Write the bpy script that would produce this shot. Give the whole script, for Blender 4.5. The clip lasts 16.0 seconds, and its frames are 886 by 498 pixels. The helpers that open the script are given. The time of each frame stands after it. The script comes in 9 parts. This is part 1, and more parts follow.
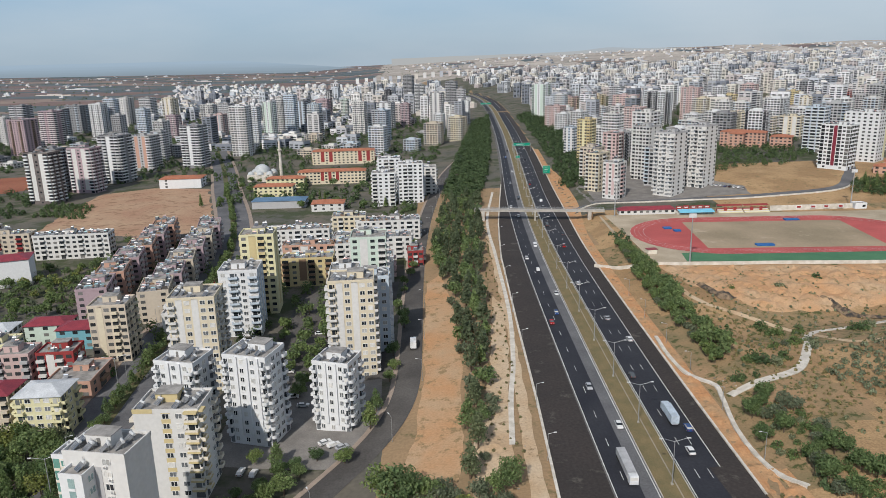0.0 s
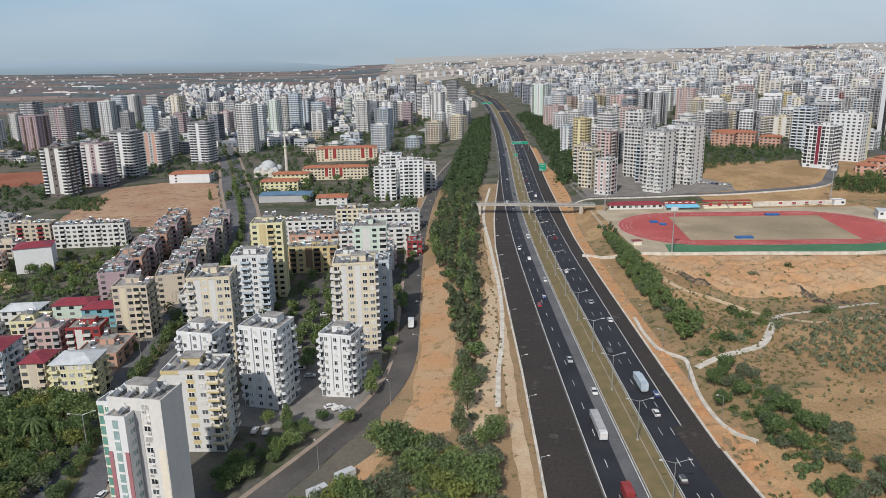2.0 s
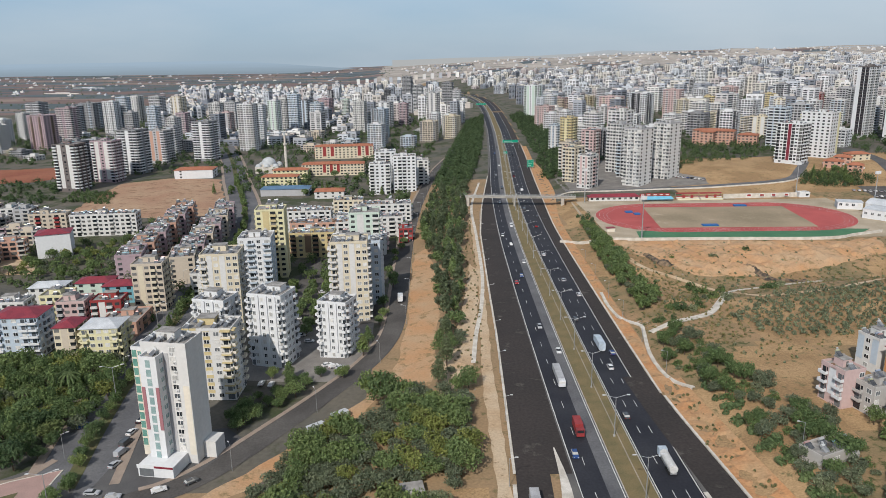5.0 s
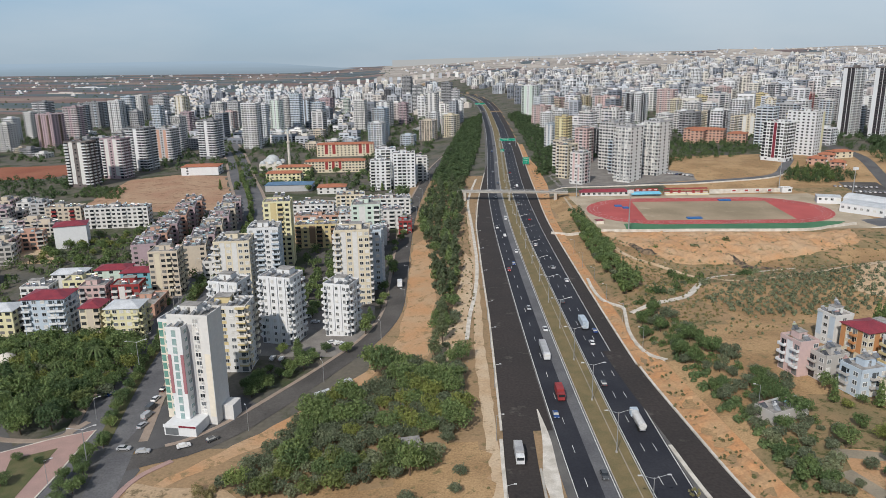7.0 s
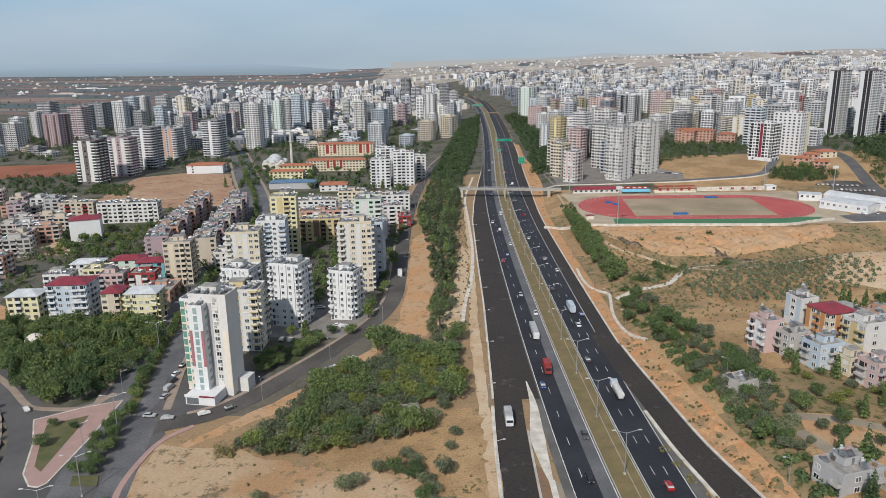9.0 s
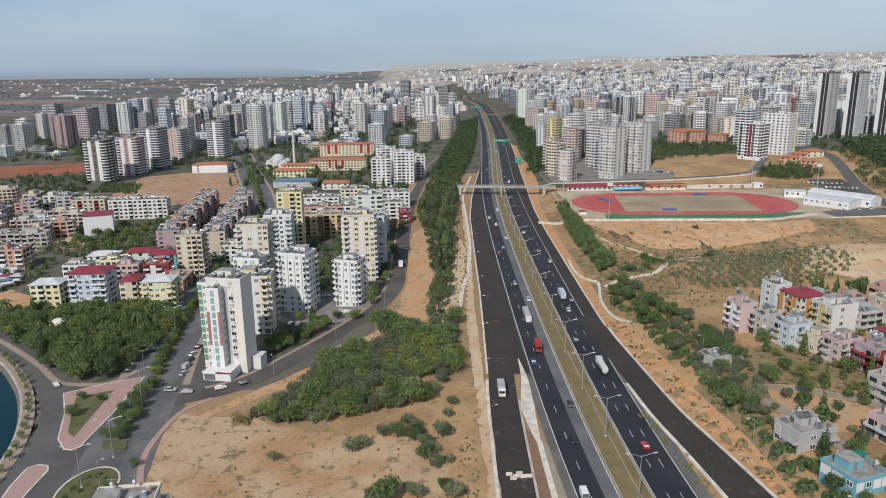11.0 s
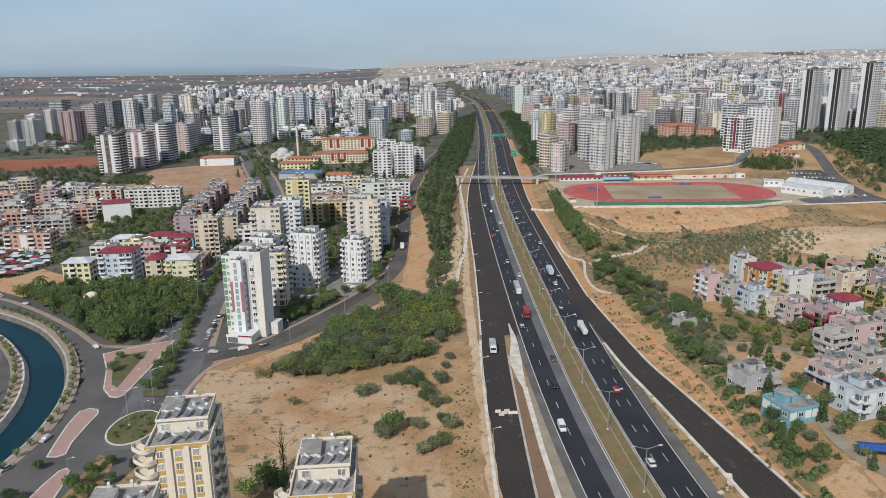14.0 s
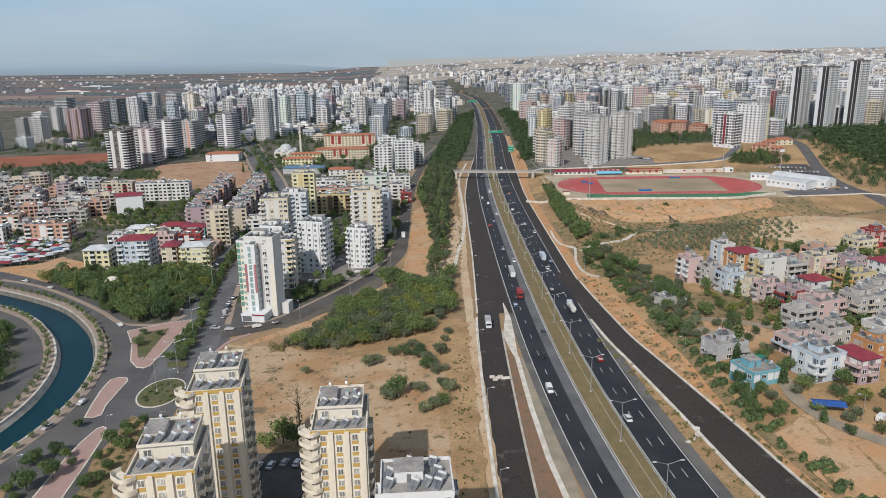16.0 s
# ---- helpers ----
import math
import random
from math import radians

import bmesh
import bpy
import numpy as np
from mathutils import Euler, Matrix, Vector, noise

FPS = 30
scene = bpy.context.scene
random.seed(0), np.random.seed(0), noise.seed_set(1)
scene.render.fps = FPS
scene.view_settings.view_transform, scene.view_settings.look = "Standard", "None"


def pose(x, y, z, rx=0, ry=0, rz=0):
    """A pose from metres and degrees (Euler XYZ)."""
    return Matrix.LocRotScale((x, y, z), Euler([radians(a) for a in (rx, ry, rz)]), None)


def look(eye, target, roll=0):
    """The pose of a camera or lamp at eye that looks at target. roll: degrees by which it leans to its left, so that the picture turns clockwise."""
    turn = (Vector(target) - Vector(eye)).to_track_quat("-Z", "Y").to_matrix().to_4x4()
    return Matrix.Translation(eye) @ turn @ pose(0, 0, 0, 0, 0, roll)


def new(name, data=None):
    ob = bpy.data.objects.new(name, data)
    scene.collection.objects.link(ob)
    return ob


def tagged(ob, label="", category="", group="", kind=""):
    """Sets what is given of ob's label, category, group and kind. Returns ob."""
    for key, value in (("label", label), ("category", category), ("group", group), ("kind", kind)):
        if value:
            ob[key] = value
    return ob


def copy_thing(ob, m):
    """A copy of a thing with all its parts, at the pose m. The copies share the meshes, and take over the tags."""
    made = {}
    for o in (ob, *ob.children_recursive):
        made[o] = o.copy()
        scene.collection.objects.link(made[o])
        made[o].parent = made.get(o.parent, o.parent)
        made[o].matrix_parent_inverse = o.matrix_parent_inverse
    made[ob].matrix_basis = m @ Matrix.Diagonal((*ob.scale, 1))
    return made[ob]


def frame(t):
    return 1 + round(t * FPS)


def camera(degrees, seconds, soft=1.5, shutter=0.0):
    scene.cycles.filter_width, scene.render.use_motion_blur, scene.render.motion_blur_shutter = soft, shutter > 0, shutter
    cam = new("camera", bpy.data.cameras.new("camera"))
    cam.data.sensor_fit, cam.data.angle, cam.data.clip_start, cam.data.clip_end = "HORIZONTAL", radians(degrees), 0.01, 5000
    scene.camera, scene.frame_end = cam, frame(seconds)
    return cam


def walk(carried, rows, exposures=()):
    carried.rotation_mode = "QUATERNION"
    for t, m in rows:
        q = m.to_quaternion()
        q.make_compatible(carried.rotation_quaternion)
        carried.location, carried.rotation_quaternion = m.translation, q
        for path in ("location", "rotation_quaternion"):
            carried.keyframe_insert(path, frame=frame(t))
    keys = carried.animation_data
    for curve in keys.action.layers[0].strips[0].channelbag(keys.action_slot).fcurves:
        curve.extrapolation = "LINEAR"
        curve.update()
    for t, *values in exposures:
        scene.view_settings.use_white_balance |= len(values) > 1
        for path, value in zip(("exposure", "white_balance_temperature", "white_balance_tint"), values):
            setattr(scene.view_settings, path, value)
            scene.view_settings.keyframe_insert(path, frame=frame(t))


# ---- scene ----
cam = camera(63.33, 16.0, soft=0.8)
PATH = [
    (0.0, look((0.10, 0.12, 112.82), (0.10, 96.69, 86.83), -1.32)),
    (0.5, look((0.22, -7.08, 113.63), (0.15, 89.46, 87.55), -1.20)),
    (1.0, look((0.76, -13.66, 114.01), (0.56, 82.87, 87.89), -1.11)),
    (1.5, look((1.61, -19.87, 114.11), (1.34, 76.66, 88.01), -1.04)),
    (2.0, look((2.65, -25.89, 114.05), (2.38, 70.66, 88.00), -0.98)),
    (2.5, look((3.78, -31.86, 113.91), (3.56, 64.71, 87.93), -0.94)),
    (3.0, look((4.93, -37.85, 113.77), (4.78, 58.73, 87.85), -0.92)),
    (3.5, look((6.03, -43.93, 113.65), (5.94, 52.67, 87.80), -0.91)),
    (4.0, look((7.03, -50.10, 113.60), (6.99, 46.51, 87.78), -0.92)),
    (4.5, look((7.90, -56.37, 113.60), (7.87, 40.25, 87.80), -0.93)),
    (5.0, look((8.62, -62.71, 113.66), (8.60, 33.91, 87.87), -0.94)),
    (5.5, look((9.19, -69.09, 113.77), (9.16, 27.53, 87.98), -0.94)),
    (6.0, look((9.61, -75.47, 113.91), (9.58, 21.14, 88.12), -0.93)),
    (6.5, look((9.91, -81.83, 114.08), (9.89, 14.79, 88.28), -0.91)),
    (7.0, look((10.10, -88.11, 114.24), (10.11, 8.51, 88.46), -0.88)),
    (7.5, look((10.20, -94.30, 114.39), (10.27, 2.33, 88.64), -0.85)),
    (8.0, look((10.25, -100.37, 114.50), (10.38, -3.73, 88.81), -0.80)),
    (8.5, look((10.26, -106.31, 114.58), (10.47, -9.65, 88.96), -0.77)),
    (9.0, look((10.27, -112.12, 114.61), (10.54, -15.43, 89.07), -0.73)),
    (9.5, look((10.28, -117.81, 114.59), (10.62, -21.10, 89.15), -0.71)),
    (10.0, look((10.31, -123.41, 114.52), (10.69, -26.67, 89.18), -0.70)),
    (10.5, look((10.36, -128.95, 114.42), (10.76, -32.19, 89.16), -0.70)),
    (11.0, look((10.43, -134.46, 114.29), (10.83, -37.69, 89.09), -0.71)),
    (11.5, look((10.50, -140.00, 114.15), (10.91, -43.22, 88.98), -0.72)),
    (12.0, look((10.55, -145.62, 114.02), (10.97, -48.84, 88.84), -0.73)),
    (12.5, look((10.58, -151.36, 113.90), (11.02, -54.59, 88.68), -0.74)),
    (13.0, look((10.55, -157.25, 113.82), (11.03, -60.50, 88.51), -0.75)),
    (13.5, look((10.47, -163.31, 113.78), (10.99, -66.60, 88.37), -0.75)),
    (14.0, look((10.32, -169.55, 113.79), (10.91, -72.87, 88.25), -0.74)),
    (14.5, look((10.14, -175.93, 113.83), (10.77, -79.28, 88.18), -0.74)),
    (15.0, look((9.96, -182.39, 113.88), (10.62, -85.76, 88.15), -0.74)),
    (15.5, look((9.89, -188.79, 113.90), (10.56, -92.17, 88.14), -0.75)),
    (16.0, look((10.07, -194.95, 113.84), (10.78, -98.33, 88.09), -0.78)),
]
walk(cam, PATH)

# ---- light ----
SUN_ELEV, SUN_TURN = radians(40), radians(202)
world = bpy.data.worlds.new("sky")
world.use_nodes = True
scene.world = world
wn, wl = world.node_tree.nodes, world.node_tree.links
sky = wn.new("ShaderNodeTexSky")
sky.sky_type, sky.sun_disc = "NISHITA", False
sky.sun_elevation, sky.sun_rotation = SUN_ELEV, SUN_TURN
sky.air_density, sky.dust_density, sky.ozone_density, sky.altitude = 1.0, 0.7, 1.5, 100
# haze low over the horizon, and thin cloud
wc = wn.new("ShaderNodeTexCoord")
wsep = wn.new("ShaderNodeSeparateXYZ")
wl.new(wc.outputs["Generated"], wsep.inputs[0])
wh = wn.new("ShaderNodeValToRGB")
wh.color_ramp.elements[0].position, wh.color_ramp.elements[0].color = 0.0, (0.92, 0.92, 0.92, 1)
wh.color_ramp.elements[1].position, wh.color_ramp.elements[1].color = 0.6, (0.0, 0.0, 0.0, 1)
wl.new(wsep.outputs["Z"], wh.inputs[0])
whc = wn.new("ShaderNodeValToRGB")
whc.color_ramp.elements[0].position, whc.color_ramp.elements[0].color = 0.0, (0.36, 0.47, 0.575, 1)
whc.color_ramp.elements.new(0.025).color = (0.37, 0.50, 0.63, 1)
whc.color_ramp.elements[-1].position, whc.color_ramp.elements[-1].color = 0.13, (0.30, 0.51, 0.76, 1)
wl.new(wsep.outputs["Z"], whc.inputs[0])
wsc = wn.new("ShaderNodeVectorMath")
wsc.operation = "SCALE"
wsc.inputs["Scale"].default_value = 11.2
wl.new(whc.outputs[0], wsc.inputs[0])
wm1 = wn.new("ShaderNodeMixRGB")
wl.new(wh.outputs[0], wm1.inputs[0])
wl.new(sky.outputs[0], wm1.inputs[1])
wl.new(wsc.outputs[0], wm1.inputs[2])
wm = wn.new("ShaderNodeMapping")
wm.inputs["Scale"].default_value = (1.1, 1.1, 4.5)
wl.new(wc.outputs["Generated"], wm.inputs[0])
wnz = wn.new("ShaderNodeTexNoise")
wnz.inputs["Scale"].default_value, wnz.inputs["Detail"].default_value = 2.0, 6.0
wl.new(wm.outputs[0], wnz.inputs["Vector"])
wr = wn.new("ShaderNodeValToRGB")
wr.color_ramp.elements[0].position, wr.color_ramp.elements[1].position = 0.33, 0.95
wr.color_ramp.elements[1].color = (0.72, 0.72, 0.72, 1)
wside = wn.new("ShaderNodeMath")
wside.operation, wside.inputs[1].default_value = "MULTIPLY_ADD", 0.22
wl.new(wsep.outputs["X"], wside.inputs[0])
wl.new(wnz.outputs["Fac"], wside.inputs[2])
wl.new(wside.outputs[0], wr.inputs[0])
wmix = wn.new("ShaderNodeMixRGB")
wmix.inputs[2].default_value = (7.6, 8.0, 8.4, 1)
wv = wn.new("ShaderNodeValToRGB")
wv.color_ramp.elements[0].position, wv.color_ramp.elements[1].position = 0.2, 0.6
wv.color_ramp.elements[1].color = (0.22, 0.22, 0.22, 1)
wl.new(wsep.outputs["Z"], wv.inputs[0])
wmax = wn.new("ShaderNodeMath")
wmax.operation = "MAXIMUM"
wl.new(wr.outputs[0], wmax.inputs[0])
wl.new(wv.outputs[0], wmax.inputs[1])
wl.new(wmax.outputs[0], wmix.inputs[0])
wl.new(wm1.outputs[0], wmix.inputs[1])
wl.new(wmix.outputs[0], wn["Background"].inputs[0])
wn["Background"].inputs[1].default_value = 0.087
sun_data = bpy.data.lights.new("sun", "SUN")
sun_data.energy, sun_data.angle, sun_data.color = 3.75, radians(1.0), (1.0, 0.945, 0.87)
sun = new("sun", sun_data)
sun.matrix_world = look((0, 0, 0), (-math.sin(SUN_TURN) * math.cos(SUN_ELEV), -math.cos(SUN_TURN) * math.cos(SUN_ELEV), -math.sin(SUN_ELEV)))
scene.view_settings.exposure = 0.0

# ---- materials ----
MATS = {}


def mat(name, c1, c2=None, scale=0.3, rough=0.85, metal=0.0, fine=3.0, bump=0.15, rnd=0.0, island=0.0, streak=False, spread=(0.35, 0.65), spec=0.3, speck=None, speck_scale=0.5, speck_at=0.56, grain=(0.82, 1.12)):
    """A surface whose colour drifts between c1 and c2 over metres, with fine grain and relief."""
    if name in MATS:
        return MATS[name]
    m = bpy.data.materials.new(name)
    m.use_nodes = True
    n, l = m.node_tree.nodes, m.node_tree.links
    b = n["Principled BSDF"]
    b.inputs["Roughness"].default_value, b.inputs["Metallic"].default_value = rough, metal
    b.inputs["Specular IOR Level"].default_value = spec
    c2 = c2 or tuple(v * 0.72 for v in c1)
    geo = n.new("ShaderNodeNewGeometry")
    mp = n.new("ShaderNodeMapping")
    mp.inputs["Scale"].default_value = (1, 1, 0.15) if streak else (1, 1, 1)
    l.new(geo.outputs["Position"], mp.inputs[0])
    a = n.new("ShaderNodeTexNoise")
    a.inputs["Scale"].default_value, a.inputs["Detail"].default_value = scale, 4.0
    l.new(mp.outputs[0], a.inputs["Vector"])
    ramp = n.new("ShaderNodeValToRGB")
    ramp.color_ramp.elements[0].position, ramp.color_ramp.elements[1].position = spread
    ramp.color_ramp.elements[0].color, ramp.color_ramp.elements[1].color = (*c1, 1), (*c2, 1)
    l.new(a.outputs["Fac"], ramp.inputs[0])
    f = n.new("ShaderNodeTexNoise")
    f.inputs["Scale"].default_value, f.inputs["Detail"].default_value = fine, 3.0
    l.new(geo.outputs["Position"], f.inputs["Vector"])
    mr = n.new("ShaderNodeMapRange")
    mr.inputs["From Min"].default_value, mr.inputs["From Max"].default_value = 0.25, 0.75
    mr.inputs["To Min"].default_value, mr.inputs["To Max"].default_value = grain
    l.new(f.outputs["Fac"], mr.inputs["Value"])
    h = n.new("ShaderNodeHueSaturation")
    l.new(ramp.outputs[0], h.inputs["Color"])
    if speck:
        sp = n.new("ShaderNodeTexNoise")
        sp.inputs["Scale"].default_value, sp.inputs["Detail"].default_value, sp.inputs["Roughness"].default_value = speck_scale, 8.0, 0.68
        l.new(geo.outputs["Position"], sp.inputs["Vector"])
        sr = n.new("ShaderNodeValToRGB")
        sr.color_ramp.elements[0].position, sr.color_ramp.elements[1].position = speck_at, speck_at + 0.09
        l.new(sp.outputs["Fac"], sr.inputs[0])
        sm = n.new("ShaderNodeMixRGB")
        sm.inputs[2].default_value = (*speck, 1)
        l.new(sr.outputs[0], sm.inputs[0])
        l.new(ramp.outputs[0], sm.inputs[1])
        l.new(sm.outputs[0], h.inputs["Color"])
    value = mr.outputs[0]
    if rnd or island:
        src = n.new("ShaderNodeObjectInfo").outputs["Random"] if rnd else geo.outputs["Random Per Island"]
        k = rnd or island
        r2 = n.new("ShaderNodeMapRange")
        r2.inputs["To Min"].default_value, r2.inputs["To Max"].default_value = 1 - k, 1 + k
        l.new(src, r2.inputs["Value"])
        mu = n.new("ShaderNodeMath")
        mu.operation = "MULTIPLY"
        l.new(value, mu.inputs[0])
        l.new(r2.outputs[0], mu.inputs[1])
        value = mu.outputs[0]
    l.new(value, h.inputs["Value"])
    l.new(h.outputs[0], b.inputs["Base Color"])
    if bump:
        bp = n.new("ShaderNodeBump")
        bp.inputs["Strength"].default_value, bp.inputs["Distance"].default_value = bump, 0.3 / fine
        l.new(f.outputs["Fac"], bp.inputs["Height"])
        l.new(bp.outputs[0], b.inputs["Normal"])
    MATS[name] = m
    return m


def palette_mat(name, colours, rough=0.85, fine=0.6):
    """Plaster whose colour is picked for each separate block from a row of paints."""
    m = mat(name, colours[0], fine=fine, bump=0.05)
    n, l = m.node_tree.nodes, m.node_tree.links
    geo = n.new("ShaderNodeNewGeometry")
    ramp = n.new("ShaderNodeValToRGB")
    ramp.color_ramp.interpolation = "CONSTANT"
    e = ramp.color_ramp.elements
    while len(e) < len(colours):
        e.new(0.5)
    for i, c in enumerate(colours):
        e[i].position, e[i].color = i / len(colours), (*c, 1)
    l.new(geo.outputs["Random Per Island"], ramp.inputs[0])
    h = [x for x in n if x.type == "HUE_SAT"][0]
    l.new(ramp.outputs[0], h.inputs["Color"])
    return m


def plaster(name, c, dirt=0.93):
    return mat("plaster_" + name, c, tuple(v * dirt for v in c), scale=0.25, fine=0.9, bump=0.03, streak=True, spread=(0.42, 0.8), grain=(0.94, 1.06))


asphalt_new = mat("asphalt_new", (0.020, 0.021, 0.028), (0.032, 0.033, 0.040), 0.06, 0.75, fine=1.3, bump=0.04, grain=(0.78, 1.24))
asphalt_brown = mat("asphalt_brown", (0.046, 0.038, 0.035), (0.036, 0.031, 0.029), 0.05, 0.85, fine=1.1, bump=0.04, grain=(0.72, 1.28), speck=(0.095, 0.085, 0.074), speck_scale=0.10, speck_at=0.58)
asphalt_old = mat("asphalt_old", (0.10, 0.10, 0.107), (0.145, 0.145, 0.15), 0.08, 0.85, fine=1.5, bump=0.05, grain=(0.8, 1.2))
asphalt_shoulder = mat("asphalt_shoulder", (0.10, 0.097, 0.095), (0.155, 0.147, 0.138), 0.1, 0.9, fine=5, bump=0.1)
asphalt_dark = mat("asphalt_dark", (0.068, 0.063, 0.060), (0.105, 0.098, 0.092), 0.07, 0.9, fine=1.5, bump=0.1, grain=(0.8, 1.2))
asphalt_street = mat("asphalt_street", (0.086, 0.084, 0.086), (0.12, 0.117, 0.116), 0.07, 0.9, fine=4, bump=0.1)
paint_line = mat("road_paint", (0.72, 0.72, 0.70), (0.5, 0.5, 0.48), 0.8, 0.7)
concrete = mat("concrete", (0.50, 0.47, 0.42), (0.36, 0.33, 0.29), 0.25, 0.9, fine=4)
concrete_pale = mat("concrete_pale", (0.66, 0.62, 0.56), (0.48, 0.44, 0.38), 0.3, 0.9, fine=4)
roof_grey = mat("roof_screed", (0.36, 0.345, 0.325), (0.21, 0.20, 0.19), 0.4, 0.9, fine=1.6, grain=(0.75, 1.2))
earth = mat("dry_earth", (0.33, 0.22, 0.125), (0.27, 0.19, 0.11), 0.045, 0.95, fine=1.1, bump=0.5, speck=(0.15, 0.125, 0.06), speck_scale=0.16)
orange_soil = mat("orange_soil", (0.47, 0.265, 0.135), (0.45, 0.31, 0.19), 0.07, 0.95, fine=1.5, bump=0.5, speck=(0.27, 0.19, 0.10), speck_scale=0.22, speck_at=0.54)
pale_soil = mat("pale_soil", (0.53, 0.415, 0.29), (0.46, 0.32, 0.195), 0.06, 0.95, fine=1.3, bump=0.4, speck=(0.25, 0.18, 0.10), speck_scale=0.3, speck_at=0.57)
lot_soil = mat("lot_soil", (0.44, 0.32, 0.205), (0.37, 0.225, 0.118), 0.045, 0.95, fine=1.2, bump=0.5, spread=(0.42, 0.58), speck=(0.19, 0.145, 0.085), speck_scale=0.22, speck_at=0.54)
gravel_tan = mat("gravel", (0.33, 0.28, 0.21), (0.25, 0.22, 0.17), 0.2, 0.95, fine=3, bump=0.4)
dry_grass = mat("dry_grass", (0.40, 0.265, 0.14), (0.29, 0.185, 0.095), 0.045, 0.95, fine=1.6, bump=0.6, spread=(0.4, 0.6), speck=(0.175, 0.145, 0.07), speck_scale=0.28, speck_at=0.56, grain=(0.7, 1.22))
green_ground = mat("weedy_ground", (0.20, 0.16, 0.085), (0.33, 0.215, 0.12), 0.06, 0.95, fine=1.5, bump=0.6, speck=(0.075, 0.085, 0.03), speck_scale=0.3, speck_at=0.52)
urban = mat("town_ground", (0.10, 0.098, 0.085), (0.145, 0.127, 0.10), 0.03, 0.9, fine=0.6, bump=0.2, speck=(0.055, 0.068, 0.032), speck_scale=0.04, speck_at=0.49)
lawn = mat("lawn", (0.085, 0.10, 0.042), (0.135, 0.12, 0.062), 0.25, 0.95, fine=3, bump=0.5)
paving_pink = mat("pink_paving", (0.40, 0.265, 0.235), (0.35, 0.24, 0.215), 0.3, 0.9, fine=4)
paving_tan = mat("tan_paving", (0.34, 0.275, 0.225), (0.28, 0.22, 0.18), 0.3, 0.9, fine=4)
tank_steel = mat("tank_steel", (0.55, 0.56, 0.57), (0.40, 0.41, 0.42), 0.8, 0.4, metal=0.2, bump=0.03)
glass_dark = mat("window_glass", (0.035, 0.045, 0.055), (0.07, 0.085, 0.10), 0.4, 0.12, fine=0.8, bump=0.0, rnd=0.5, spec=0.6)
glass_far = mat("window_glass_far", (0.055, 0.062, 0.072), (0.12, 0.13, 0.145), 0.3, 0.25, fine=0.8, bump=0.0, island=0.5, spec=0.5)
glass_curtain = mat("curtained_glass", (0.42, 0.41, 0.38), (0.16, 0.16, 0.16), 0.4, 0.2, fine=0.8, bump=0.0, rnd=0.45, spec=0.5)
glass_teal = mat("teal_glazing", (0.20, 0.31, 0.31), (0.32, 0.42, 0.41), 0.3, 0.15, bump=0.0, spec=0.7)
glass_green = mat("green_glazing", (0.10, 0.24, 0.20), (0.16, 0.33, 0.28), 0.3, 0.15, bump=0.0, spec=0.7)
for gm, source in ((glass_dark, "object"), (glass_far, "island")):
    gn, gl = gm.node_tree.nodes, gm.node_tree.links
    cur = gn.new("ShaderNodeValToRGB")
    cur.color_ramp.interpolation = "CONSTANT"
    for pos, col in ((0.34, (0.15, 0.16, 0.17)), (0.58, (0.07, 0.08, 0.09)), (0.72, (0.30, 0.30, 0.29)), (0.88, (0.44, 0.43, 0.41))):
        cur.color_ramp.elements.new(pos).color = (*[v * (1.0 if source == "object" else 0.3) for v in col], 1)
    cur.color_ramp.elements[0].color = (0.035, 0.042, 0.05, 1)
    cur.color_ramp.elements[-1].color = (0.07, 0.075, 0.08, 1)
    src = gn.new("ShaderNodeObjectInfo").outputs["Random"] if source == "object" else gn.new("ShaderNodeNewGeometry").outputs["Random Per Island"]
    gl.new(src, cur.inputs[0])
    gl.new(cur.outputs[0], [q for q in gn if q.type == "HUE_SAT"][0].inputs["Color"])
tn, tlk = tank_steel.node_tree.nodes, tank_steel.node_tree.links
tcol = tn.new("ShaderNodeValToRGB")
tcol.color_ramp.interpolation = "CONSTANT"
for pos, col in ((0.35, (0.62, 0.63, 0.63)), (0.6, (0.22, 0.38, 0.42)), (0.72, (0.46, 0.30, 0.28)), (0.84, (0.28, 0.33, 0.42)), (0.93, (0.42, 0.44, 0.30))):
    tcol.color_ramp.elements.new(pos).color = (*col, 1)
tcol.color_ramp.elements[0].color = (0.50, 0.51, 0.52, 1)
tcol.color_ramp.elements[-1].color = (0.55, 0.55, 0.54, 1)
tlk.new(tn.new("ShaderNodeNewGeometry").outputs["Random Per Island"], tcol.inputs[0])
tlk.new(tcol.outputs[0], [q for q in tn if q.type == "HUE_SAT"][0].inputs["Color"])
frame_white = mat("window_frame", (0.75, 0.75, 0.74), (0.6, 0.6, 0.58), 0.7, 0.5)
metal_grey = mat("galvanised", (0.48, 0.49, 0.50), (0.38, 0.39, 0.40), 0.8, 0.45, metal=0.6, fine=4, bump=0.03)
collector = mat("collector_glass", (0.085, 0.095, 0.115), (0.20, 0.205, 0.21), 0.6, 0.22, bump=0.0, spec=0.6, island=0.55)
rubber = mat("tyre_rubber", (0.02, 0.02, 0.02), rough=0.9, bump=0.0)
bark = mat("bark", (0.14, 0.10, 0.07), (0.09, 0.065, 0.045), 1.5, 0.95, fine=6, bump=0.5)
tile_red = mat("red_tiles", (0.42, 0.17, 0.10), (0.34, 0.13, 0.075), 0.3, 0.85, fine=2.5, bump=0.35)
sheet_red = mat("red_sheet_roof", (0.27, 0.045, 0.06), (0.20, 0.035, 0.05), 0.3, 0.55, fine=2)
